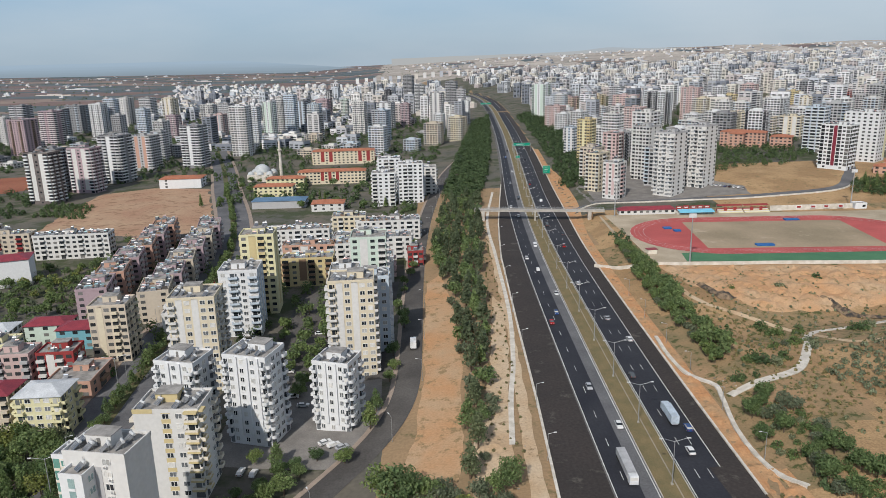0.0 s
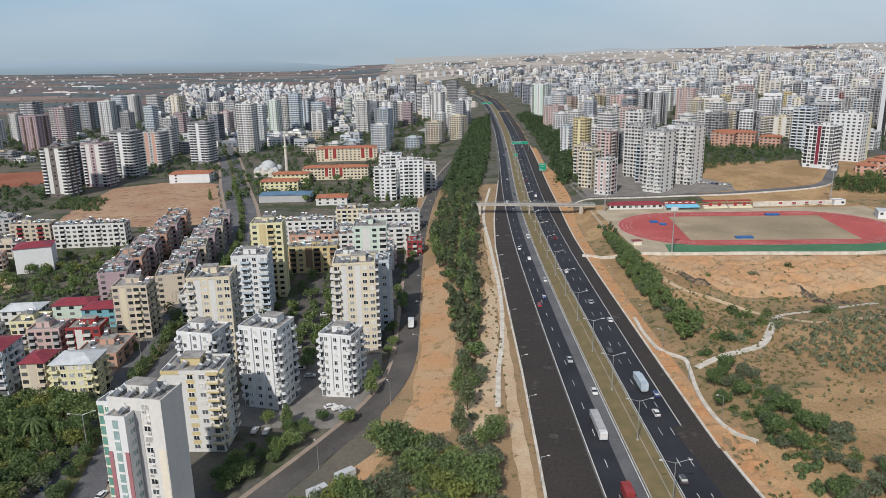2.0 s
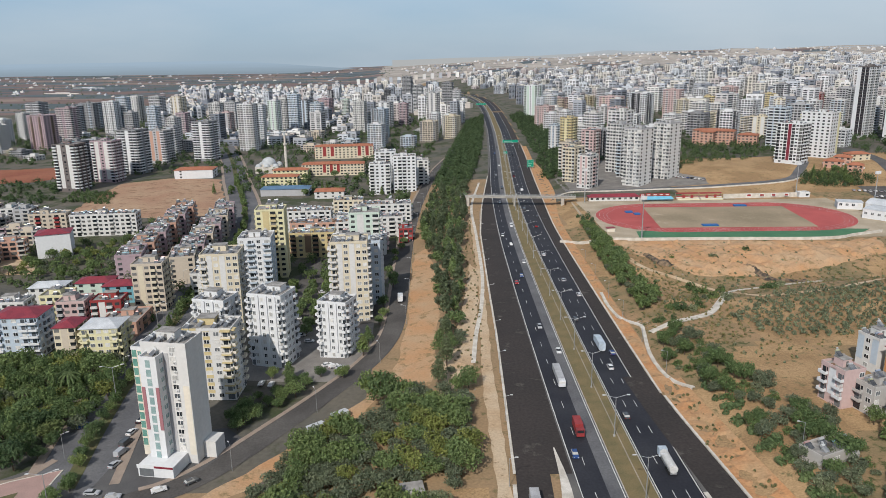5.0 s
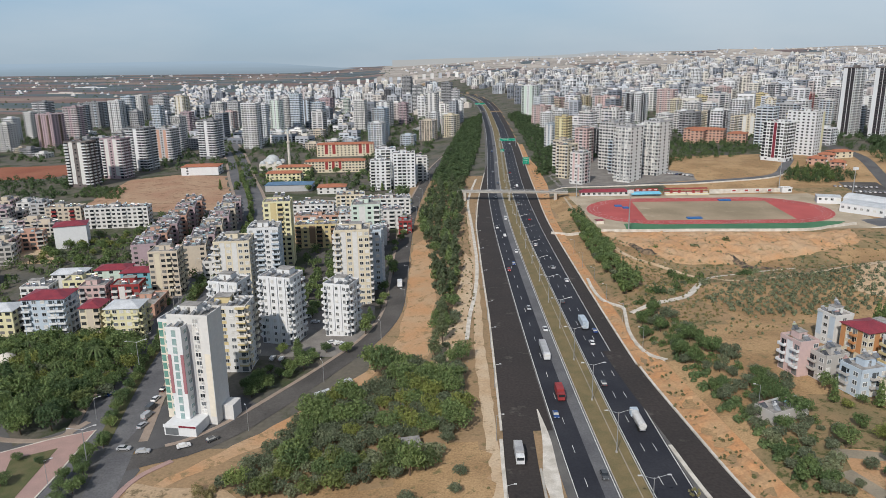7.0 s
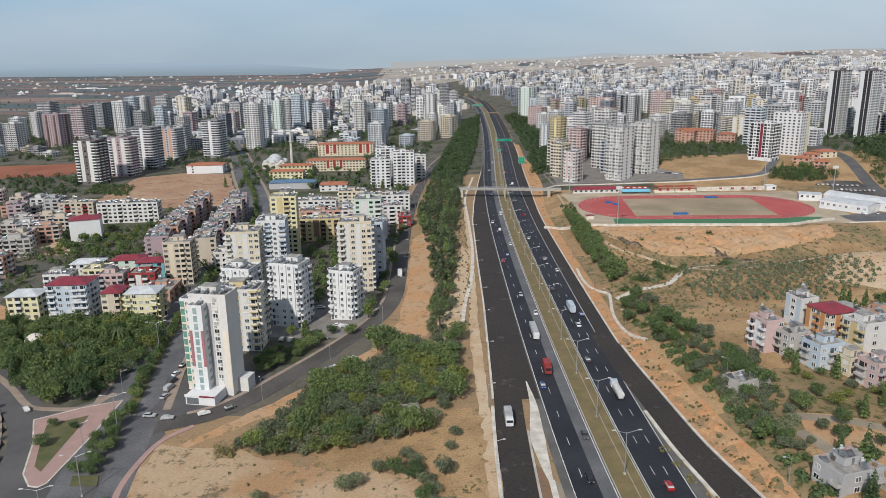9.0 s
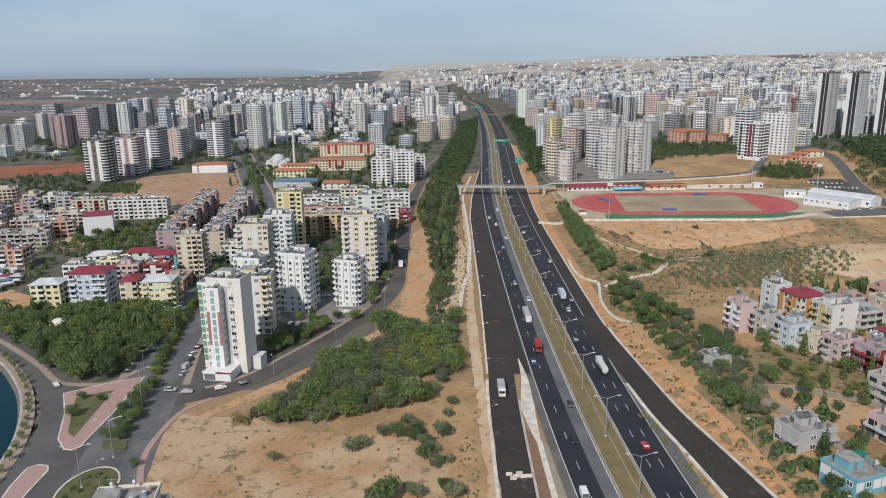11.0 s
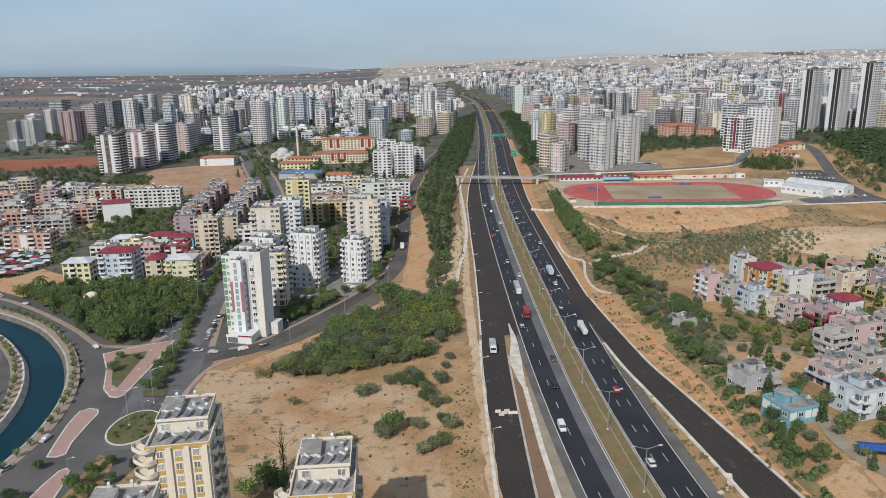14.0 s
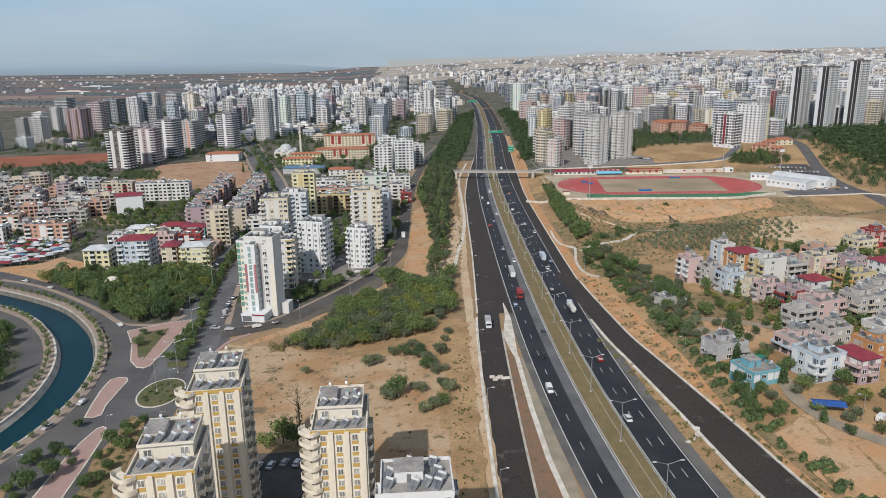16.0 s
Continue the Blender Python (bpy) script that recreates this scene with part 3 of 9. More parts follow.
setting("road_widening", mb, "new brownish asphalt strips widening the motorway", "road")
SERVICE = spline([(34.2, 150), (33.0, 120), (31.6, 85), (30.6, 25), (30.3, -30), (30.3, -120), (32, -220), (42, -400)], 8)
mb = Mb()
ribbon(mb, SERVICE, -4.8, 4.8, asphalt_brown, 0.10)
setting("road_service", mb, "fresh brown-black asphalt service lane beside the motorway", "road")
RAMP = spline([(77.8, 178), (79.4, 150), (81, 130), (82.6, 112), (85.2, 83), (89, 60), (93.7, 30), (97.5, 5), (102.5, -28), (113, -70), (140, -140), (200, -260)], 8)
mb = Mb()
ribbon(mb, RAMP, lambda y: -ramp_half(y), ramp_half, asphalt_brown, 0.11)
setting("road_ramp", mb, "new black asphalt slip road curving away from the motorway", "road")
mb = Mb()
ribbon(mb, MAIN, -4.0, 0.6, mat("median_grass", (0.205, 0.155, 0.078), (0.155, 0.13, 0.065), 0.2, 0.95, fine=2.5, bump=0.6), 0.10)
ribbon(mb, MAIN, 0.6, 4.0, MATS["median_grass"], 0.10)
setting("road_median", mb, "dry tan grass strip between the carriageways", "median")
mb = Mb()
for u in (-4.1, 4.1):
    ribbon(mb, MAIN, u - 0.13, u + 0.13, concrete, 0.28, skirt=0.25)
ribbon(mb, NEAR, 1.0, 1.4, gravel_tan, 0.13)
setting("kerb_median", mb, "low concrete kerbs and a channel along the median", "kerb")
mb = Mb()
for u in (-4.75, -16.0, 4.75, 16.0):
    ribbon(mb, MAIN, u - 0.13, u + 0.13, paint_line, 0.10)
for u, lo, hi in ((-12.3, -400, 1300), (8.5, -400, 1300), (12.2, -400, 1300)):
    y = -300.0
    while y < 1100:
        seg = [(road_c(y + k), y + k) for k in (0, 2.2, 4.5)]
        ribbon(mb, seg, u - 0.085, u + 0.085, paint_line, 0.10)
        y += 17.5
setting("road_markings", mb, "white edge lines and broken lane lines", "road marking")
mb = Mb()
ribbon(mb, [p for p in SERVICE if p[1] < 118], 4.9, 6.0, concrete_pale, 0.55, skirt=0.6)
ribbon(mb, [p for p in SERVICE if p[1] < 100], -5.6, -4.9, concrete, 0.40, skirt=0.5)
ribbon(mb, [p for p in NEAR if 110 < p[1] < 640], lambda y: wide_left(y) - 0.9, lambda y: wide_left(y) - 0.1, concrete_pale, 0.40, skirt=0.5)
ribbon(mb, [p for p in NEAR if p[1] > 158], lambda y: wide_right(y) + 0.1, lambda y: wide_right(y) + 0.8, concrete_pale, 0.40, skirt=0.5)
ribbon(mb, [p for p in RAMP if p[1] < 170], lambda y: -ramp_half(y) - 0.9, lambda y: -ramp_half(y) - 0.1, concrete_pale, 0.40, skirt=0.5)
ribbon(mb, [p for p in RAMP if p[1] < 110], lambda y: ramp_half(y) + 0.1, lambda y: ramp_half(y) + 1.3, concrete_pale, 0.35, skirt=0.4)
setting("kerb_verge", mb, "pale concrete kerbs and walls along the road verges", "kerb")
mb = Mb()
ribbon(mb, [(x, y) for x, y in zip([56, 47.5, 43.3, 41.6, 40.6, 40.4, 40.5], [-160, -70, -27, -8, 23, 59, 66])], -0.85, 0.85, concrete_pale, 0.12, skirt=0.3)
wedge = lambda y: float(np.interp(y, (62, 72, 89, 111, 130), (0.3, 1.3, 2.4, 1.25, 0.2)))
ribbon(mb, spline([(40.8, 130), (41.1, 111), (39.6, 89), (39.9, 72), (40.5, 62)], 3), lambda y: -wedge(y), wedge, concrete_pale, 0.125)
ribbon(mb, spline([(91.2, 9), (89.8, 5), (87.8, 1.5), (84.5, -0.5)], 2), -0.7, 0.7, concrete_pale, 0.16)
setting("gutter_verge", mb, "worn pale concrete gutters on the traffic islands", "gutter")
patch("ground_gore", rough_edge([(35.6, 76), (38.5, 72), (40.2, 59), (40.4, 23), (41.4, -8), (43.1, -27), (47.2, -70), (55.6, -160), (35, -160), (35, -30)], 0.3, 5, 3), red_earth, "reddish bare soil strip between the lanes", dz=0.035)
patch("ground_gore_grass", rough_edge([(41.0, 66), (44.2, 62), (45.4, 40), (46.6, 8), (47.4, -27), (51, -70), (60, -160), (56.4, -160), (47.9, -70), (43.7, -27), (42.0, -8), (41.0, 23)], 0.25, 4, 33), gravel_tan, "pale stony verge with dry grass beside the carriageway", dz=0.04)
patch("ground_island", rough_edge([(81.5, 96), (86, 60), (90, 30), (94, 0), (98, -25), (112, -70), (104, -74), (90, -30), (86, -10), (84, 20), (82, 55)], 0.4, 5, 4), dry_grass, "dry grass island beside the slip road", dz=0.035)

# banks, drains and paths along the motorway


def rough_bank(mb, line, u0, u1, material, n=7, amp=0.9, dz=0.25):
    """A strip of raw earth with rills and humps, flush with the land at its edges."""
    a, b = offset(line, u0), offset(line, u1)
    i, k = len(mb.v), mb.idx(material)
    for p, q in zip(a, b):
        for c in range(n + 1):
            x, y = p[0] + (q[0] - p[0]) * c / n, p[1] + (q[1] - p[1]) * c / n
            lift = math.sin(math.pi * c / n) * (noise.noise((x / 2.2, y / 2.2, 0.5)) + 0.7 * noise.noise((x / 6, y / 6, 9.0)))
            mb.v.append((x, y, terrain(x, y) + dz + amp * lift))
    for r in range(len(line) - 1):
        for c in range(n):
            j = i + r * (n + 1) + c
            mb.f.append((j, j + 1, j + n + 2, j + n + 1))
            mb.m.append(k)


mb = Mb()
rough_bank(mb, [p for p in spline(RAMP[::3], 1.6) if -60 < p[1] < 176], lambda y: -ramp_half(y) - 1.0 - (2.5 + 7.5 * smooth(8, 75, y)), lambda y: -ramp_half(y) - 1.0, bank_soil)
rough_bank(mb, [(road_c(y), y) for y in np.arange(165, 880, 2.0)], lambda y: wide_right(y) + 0.9, lambda y: wide_right(y) + 6.5 + 6 * smooth(430, 560, y) * (1 - smooth(640, 760, y)), bank_soil, n=5, amp=0.7)
setting("bank_cutting", mb, "raw orange earth cutting beside the road", "bank")
DRAIN = spline([(19.5, 192), (22, 222), (26, 255), (29.5, 310), (30.5, 400), (31.5, 492), (43, 600)], 5)
mb = Mb()
ribbon(mb, DRAIN, -0.9, 0.9, concrete_pale, 0.25, skirt=0.5)
setting("drain_left", mb, "white concrete drain channel down the slope", "drain")
patch("ground_spoil", rough_edge([(6, 160), (19, 186), (24, 250), (28, 312), (24, 330), (17, 250), (8, 190)], 0.8, 5, 5), pale_soil, "pale stony spoil bank", dz=0.045, step=2.0, rough=0.9)
patch("ground_shoulder", rough_edge([(22.8, -120), (26.3, -120), (26.2, 100), (26.4, 180), (29.5, 300), (31, 480), (28, 480), (27, 300), (22, 180), (22.5, 60)], 0.4, 5, 6), pale_soil, "sandy verge beside the service lane", dz=0.13)
DITCH = spline([(95, 219), (99, 220.5), (104, 222), (114, 226), (125, 233), (137, 252), (147.5, 272), (156, 279), (164, 279), (176, 282), (190, 287), (204, 292)], 4)
mb = Mb()
ribbon(mb, DITCH, -1.6, 1.6, concrete_pale, 0.30, skirt=0.6)
ribbon(mb, spline([(86, 273), (85.2, 254), (86.8, 238), (93, 228), (92.3, 219), (89, 200), (88.3, 185), (90, 174), (95, 166)], 3), -0.7, 0.7, concrete_pale, 0.75, skirt=1.0)
setting("drain_right", mb, "cracked concrete storm drain winding through dry scrub", "drain")

mb = Mb()
ribbon(mb, spline([(112, 322), (113, 312), (118, 302), (128, 297), (137, 292), (145, 286), (149.5, 276), (152, 262), (158, 256), (169, 257), (195, 262), (225, 270)], 3), -1.5, 1.5, pale_soil, 0.14)
setting("path_hillside", mb, "narrow sandy track along the dry slope", "path")
burnt = mat("burnt_grass", (0.05, 0.045, 0.04), (0.24, 0.17, 0.11), 0.35, 0.95, fine=1.5, bump=0.5, spread=(0.4, 0.62))
patch("ground_burnt", rough_edge([(120, 327), (124, 326), (129, 317), (133, 310), (130, 307), (126, 309), (122, 318)], 1.2, 2, 27), burnt, "blackened burnt patch on the slope", dz=0.22, step=1.5, rough=2.6, fade=0.8)
patch("ground_burnt", rough_edge([(173, 318), (179, 314), (186, 300), (200, 296), (198, 292), (178, 298)], 1.2, 2, 28), burnt, "blackened burnt patch on the slope", dz=0.22, step=1.5, rough=2.6, fade=0.8)
# bare lots
patch("ground_dirt_strip", rough_edge([(-10, 200), (-8, 240), (-9, 300), (-9, 360), (-2, 372), (4, 330), (6, 250), (5, 190), (2, 165), (-18, 175), (-30, 160), (-52, 130), (-74, 104), (-80, 92), (-30, 140), (-16, 170)], 0.7, 5, 7), orange_soil, "bare orange earth beside the street")
patch("ground_lot_near", rough_edge([(-84, 100), (-58, 98), (-20, 78), (6, 72), (24, 96), (24, 30), (20, -40), (-6, -26), (-30, 5), (-60, 30), (-84, 70)], 1.5, 5, 8), lot_soil, "bare sandy lot with orange soil", dz=0.08)
patch("ground_lot_east", rough_edge([(2, 108), (22.4, 104), (22.6, -60), (15, -40), (13, 0), (9, 30), (11, 52), (5, 70), (0, 90)], 1.6, 3, 10), dry_grass, "strip of dry grass and orange earth on the lot", dz=0.17)
patch("ground_empty_lot", rough_edge([(-302, 520), (-322, 670), (-285, 700), (-225, 690), (-184, 565), (-176, 502), (-249, 500)], 2, 8, 11), mat("reddish_lot", (0.36, 0.215, 0.14), (0.42, 0.29, 0.19), 0.03, 0.95, fine=0.8, bump=0.4, speck=(0.26, 0.16, 0.10), speck_scale=0.12, speck_at=0.52), "large bare sandy lot between the blocks", step=20)
patch("ground_red_field", rough_edge([(-620, 640), (-420, 690), (-400, 740), (-430, 800), (-620, 760)], 2, 20, 12), mat("red_field", (0.25, 0.085, 0.05), (0.30, 0.12, 0.07), 0.02, 0.95, fine=0.5), "ploughed red field", step=20)
patch("ground_slope", rough_edge([(112, 362), (150, 358), (250, 352), (272, 360), (262, 330), (225, 316), (175, 304), (140, 300), (118, 330)], 1.5, 5, 13), orange_soil, "eroded orange slope under the stadium", dz=0.06, step=2.5, rough=2.6)
patch("ground_mound", rough_edge([(205, 235), (245, 300), (275, 310), (300, 270), (290, 220), (230, 205)], 2, 6, 14), pale_soil, "pale heap of graded sand", dz=0.08, step=3.0, rough=0.8)
patch("ground_scrub", rough_edge([(108, 255), (125, 300), (116, 350), (104, 350), (100, 300)], 1.5, 5, 15), dry_grass, "dry grass slope", dz=0.06)
patch("ground_grass_field", rough_edge([(222, 530), (291, 533), (308, 558), (311, 592), (270, 590), (234, 566)], 1.5, 8, 16), dry_grass, "mown dry grass field", dz=0.08, step=10)
mb = Mb()
ribbon(mb, spline([(100, 516), (120, 523), (179, 523), (233, 521), (301, 534), (327, 560)], 8), -0.3, 0.3, concrete_pale, 1.0, skirt=1.4)
ribbon(mb, spline([(100, 520), (120, 527.5), (179, 527.5), (233, 525.5), (299, 538), (324, 566), (345, 600)], 8), -4, 4, asphalt_old, 0.16)
setting("path_stadium", mb, "pale concrete lane above the stadium", "path")

patch("ground_yard", rough_edge([(112, 2), (125, 8), (160, -5), (230, 0), (230, -60), (150, -80), (118, -40)], 1.5, 6, 21), orange_soil, "orange dirt below the houses", dz=0.07)
patch("ground_yard_upper", rough_edge([(118, 70), (122, 96), (140, 92), (150, 72), (140, 62), (126, 60)], 1.0, 5, 22), orange_soil, "trampled orange dirt between the houses", dz=0.08)
patch("ground_forecourt", [(-96, 118), (-84, 120), (-66, 132), (-58, 150), (-66, 158), (-94, 150)], asphalt_street, "asphalt forecourt of the corner tower", "pavement", dz=0.16)
patch("ground_courtyard", [(-76, 196), (-30, 190), (-22, 215), (-24, 250), (-74, 250)], mat("yard_paving", (0.235, 0.22, 0.205), (0.17, 0.16, 0.15), 0.15, 0.9, fine=2), "pale paved yard between the towers", "yard", dz=0.09)
patch("ground_estate", rough_edge([(112, 531), (232, 531), (236, 552), (222, 570), (214, 606), (196, 690), (150, 690), (112, 590)], 0.8, 6, 41), MATS["yard_paving"], "pale asphalt yard between the stadium towers", "yard", dz=0.13, step=8)
patch("ground_school_yard", rough_edge([(-311, 394), (-268, 391), (-228, 346), (-292, 345)], 0.8, 5, 42), pale_soil, "pale dusty yard between the low blocks", "yard", dz=0.08)
patch("ground_courtyard_back", [(-74, 250), (-24, 250), (-24, 372), (-74, 372)], asphalt_dark, "shared yard behind the towers", "yard", dz=0.09)
patch("ground_parking", rough_edge([(-56, 10), (-22, 8), (-16, -14), (-30, -18), (-52, -12)], 0.5, 4, 23), asphalt_dark, "dark asphalt parking yard between the towers", "yard", dz=0.14)
patch("ground_planting", rough_edge([(-99, 36), (-92, 32), (-85, -14), (-93, -22), (-99, 4)], 0.5, 4, 24), green_ground, "weedy planted strip by the junction", dz=0.2)
patch("ground_market_lot", rough_edge([(-262, 228), (-240, 236), (-232, 254), (-208, 238), (-196, 204), (-216, 197), (-250, 213), (-300, 238)], 1.0, 4, 35), orange_soil, "bare orange lot beside the market", dz=0.07)
# ---- streets ----
LOCAL = spline([(30, 870), (6, 740), (-4, 645), (-12, 526), (-15, 430), (-15, 342), (-14, 284), (-14, 243), (-17, 220), (-24, 200), (-35, 180), (-47, 159), (-57, 141), (-65, 129), (-74, 120), (-86, 114), (-99, 106)], 5)
AVENUE = spline([(-88, 40), (-96, 85), (-104, 130), (-110, 163), (-117, 215), (-124, 300), (-134, 430), (-162, 545), (-203, 672), (-249, 820), (-330, 1060)], 6)
CANAL_ROAD = spline([(-330, 240), (-270, 222), (-222, 196), (-178, 165), (-146, 131), (-126, 100), (-120, 70), (-117, 40), (-122, 5), (-138, -36), (-160, -80), (-195, -140)], 5)
INNER_ROAD = spline([(-262, 176), (-205, 141), (-185, 123), (-171.5, 107), (-160, 85), (-154.5, 66), (-152, 45), (-154, 20), (-161, -10), (-180, -50)], 5)
mb = Mb()
ribbon(mb, LOCAL, -4.6, 4.6, asphalt_dark, 0.12)
setting("street_local", mb, "grey asphalt side street curving past the towers", "street")
mb = Mb()
ribbon(mb, AVENUE, -11.5, -2.2, asphalt_old, 0.13)
ribbon(mb, AVENUE, 2.2, 11.5, asphalt_old, 0.13)
setting("street_avenue", mb, "grey asphalt avenue with two carriageways", "street")
mb = Mb()
ribbon(mb, AVENUE[14:], -2.2, 2.2, lawn, 0.22, skirt=0.15)
setting("median_avenue", mb, "planted strip along the avenue", "median")
mb = Mb()
ribbon(mb, CANAL_ROAD, -6.5, 6.5, asphalt_street, 0.14)
ribbon(mb, INNER_ROAD, -5.6, 5.6, asphalt_street, 0.14)
setting("street_canal", mb, "wide asphalt streets along both canal banks", "street")
patch("street_junction", [(-138, 118), (-112, 140), (-92, 118), (-84, 108), (-86, 70), (-84, 30), (-96, -16), (-112, -24), (-124, 10), (-122, 70)], asphalt_street, "broad asphalt junction", "street", dz=0.10)
mb = Mb()
for line, a, b in (([p for p in LOCAL if p[0] > -80], 4.6, 6.4), (AVENUE[14:], 11.6, 14.5), (AVENUE[14:], -14.5, -11.6)):
    ribbon(mb, line, a, b, paving_tan, 0.24, skirt=0.2)
ribbon(mb, spline([(-242, 204), (-216, 192), (-187, 171), (-160, 147.5), (-145.5, 132.5), (-138, 127.5), (-121, 127.5), (-114.5, 139)], 3), -1.3, 1.3, paving_tan, 0.25, skirt=0.2)
ribbon(mb, spline([(-76, 113), (-83, 104), (-85.5, 92), (-85.5, 74), (-80, 56), (-70, 42)], 3), -1.0, 1.0, paving_pink, 0.22, skirt=0.2)
setting("pavement_streets", mb, "tan paved footways beside the streets", "pavement")

# canal
mb = Mb()
ribbon(mb, CANAL, -6.8, 6.8, water_mat, 0.0, height=-9.0)
setting("water_canal", mb, "dark teal water of a curved irrigation canal", "water")
mb = Mb()


def bank(line, u_top, u_low, z_low, material):
    a, b = offset(line, u_top), offset(line, u_low)
    for i in range(len(line) - 1):
        za, zb = terrain(*a[i]) + 0.05, terrain(*a[i + 1]) + 0.05
        q = [(*a[i], za), (*b[i], z_low), (*b[i + 1], z_low), (*a[i + 1], zb)]
        mb.poly(q if u_top > 0 else q[::-1], material)


bank(CANAL, 7.6, 5.6, -9.8, concrete)
bank(CANAL, -7.6, -6.0, -9.8, mat("wet_concrete", (0.16, 0.15, 0.13), (0.10, 0.095, 0.085), 0.4, 0.9))
ribbon(mb, CANAL, 7.5, 8.3, concrete_pale, 0.35, skirt=0.4)
ribbon(mb, CANAL, -8.3, -7.5, concrete, 0.35, skirt=0.4)
setting("bank_canal", mb, "sloping concrete canal lining", "bank")
mb = Mb()
ribbon(mb, CANAL, 8.3, 12.6, paving_tan, 0.26, skirt=0.25)
ribbon(mb, CANAL, -12.4, -8.3, paving_tan, 0.26, skirt=0.25)
setting("pavement_canal", mb, "paved promenade with a planted edge along the canal", "pavement")
for poly, seed in (([(-134.4, 118.6), (-122, 127), (-109.1, 133.1), (-108.5, 104), (-108.9, 79), (-110.5, 76.8), (-113.5, 77.4), (-118.8, 84), (-125.9, 102.6)], 1), ([(-119.2, 62), (-119.2, 66), (-117, 68), (-113.6, 67.4), (-112, 64.5), (-112, 55), (-111.6, 44), (-110, 37), (-112, 35.2), (-115.1, 35.4), (-117, 45), (-118.8, 56)], 2), ([(-108.4, 8), (-108.2, 18), (-107, 27), (-105.6, 28.4), (-104, 27.2), (-102, 19), (-100.4, 4), (-98.6, -16), (-98, -40), (-106, -40), (-107.4, -12)], 3)):
    patch("pavement_island", poly, paving_pink, "pink paved traffic island with pale kerb", "pavement", dz=0.28)
    mb = Mb()
    ribbon(mb, poly + poly[:1], -0.25, 0.25, concrete_pale, 0.33, skirt=0.4)
    setting("kerb_island", mb, "pale kerb round a traffic island", "kerb")
patch("ground_island_lawn", [(-127.7, 114.8), (-116.1, 121.4), (-114, 85), (-117.5, 88), (-124, 104)], lawn, "small dry lawn in the paved island", dz=0.34)
ell = [(-95 + 8.2 * math.cos(a * math.pi / 14), 54 + 12 * math.sin(a * math.pi / 14)) for a in range(28)]
patch("ground_island_round", ell, lawn, "planted oval island in the junction", dz=0.34)
mb = Mb()
ribbon(mb, ell + ell[:2], -0.3, 0.3, concrete_pale, 0.36, skirt=0.5)
setting("kerb_oval", mb, "pale kerb round the oval island", "kerb")

# stadium ground
STAD = pose(203, 424, 0, 0, 0, -1)


def oval(a, r, n=20):
    pts = [(a + r * math.cos(t), r * math.sin(t)) for t in np.linspace(-math.pi / 2, math.pi / 2, n)]
    pts += [(-a + r * math.cos(t), r * math.sin(t)) for t in np.linspace(math.pi / 2, 3 * math.pi / 2, n)]
    return [tuple((STAD @ Vector((x, y, 0)))[:2]) for x, y in pts]


def flat(pts):
    return [tuple((STAD @ Vector((x, y, 0)))[:2]) for x, y in pts]


patch("ground_stadium", flat([(-98, -62), (100, -62), (100, 58), (-96, 58)]), mat("stadium_ground", (0.46, 0.385, 0.29), (0.33, 0.275, 0.195), 0.06, 0.95, fine=1.5), "pale hard ground round the track", dz=0.10, step=10)
patch("turf_strip", flat([(-72, -58), (30, -64), (64, -55), (78, -42), (50, -40), (-60, -40), (-70, -42)]), turf_green, "green synthetic strip beside the track", dz=0.16, step=10)
patch("track_red", oval(42, 45.3), track_red, "red running track with rounded ends", "running track", dz=0.20, step=10)
patch("pitch", flat([(-52, -33), (49, -35), (54, 30.5), (-47, 32)]), pitch_brown, "worn brown football pitch", "pitch", dz=0.25, step=10)
mb = Mb()
for r in (37.4, 40.0, 42.6, 45.2):
    o = oval(42, r)
    ribbon(mb, o + o[:2], -0.06, 0.06, paint_line, 0.27)
setting("track_markings", mb, "white curved lane lines on the track", "track marking")

roof_dark = mat("roof_junk_dark", (0.07, 0.065, 0.06), (0.11, 0.10, 0.09), 0.4, 0.9, fine=2)
roof_rust = mat("roof_junk_rust", (0.20, 0.12, 0.08), (0.28, 0.19, 0.13), 0.4, 0.9, fine=2)
glass_black = mat("black_glazing", (0.018, 0.018, 0.022), (0.03, 0.03, 0.035), 0.3, 0.3, fine=2, bump=0.02)

# ---- buildings ----
WHITE, OFF, CREAM, BEIGE, YELLOW, PALE_Y = (0.745, 0.755, 0.765), (0.69, 0.68, 0.66), (0.70, 0.62, 0.47), (0.60, 0.52, 0.42), (0.62, 0.51, 0.28), (0.74, 0.69, 0.44)
GREY, BLUEISH, PINK, SALMON, MINT, RED, DARK = (0.46, 0.46, 0.47), (0.52, 0.60, 0.68), (0.61, 0.45, 0.43), (0.56, 0.34, 0.26), (0.58, 0.68, 0.60), (0.32, 0.05, 0.05), (0.055, 0.055, 0.065)
GOLD, BROWN, MAUVE, ORANGE, TURQ, MAROON = (0.55, 0.37, 0.12), (0.26, 0.17, 0.11), (0.45, 0.34, 0.37), (0.55, 0.27, 0.12), (0.18, 0.42, 0.50), (0.22, 0.03, 0.05)
AGED = (0.50, 0.475, 0.45)
UMBER, SLATE = (0.17, 0.145, 0.14), (0.27, 0.275, 0.29)
OFFW = (0.77, 0.71, 0.60)
PNAME = {UMBER: "dark_brown", SLATE: "slate_grey", OFFW: "ivory", AGED: "aged_white", WHITE: "white", OFF: "offwhite", CREAM: "cream", BEIGE: "beige", YELLOW: "yellow", PALE_Y: "pale_yellow", GREY: "grey", BLUEISH: "pale_blue", PINK: "pink", SALMON: "salmon", MINT: "mint", RED: "red", DARK: "dark", GOLD: "gold", BROWN: "brown", MAUVE: "mauve", ORANGE: "orange", TURQ: "turquoise", MAROON: "maroon"}
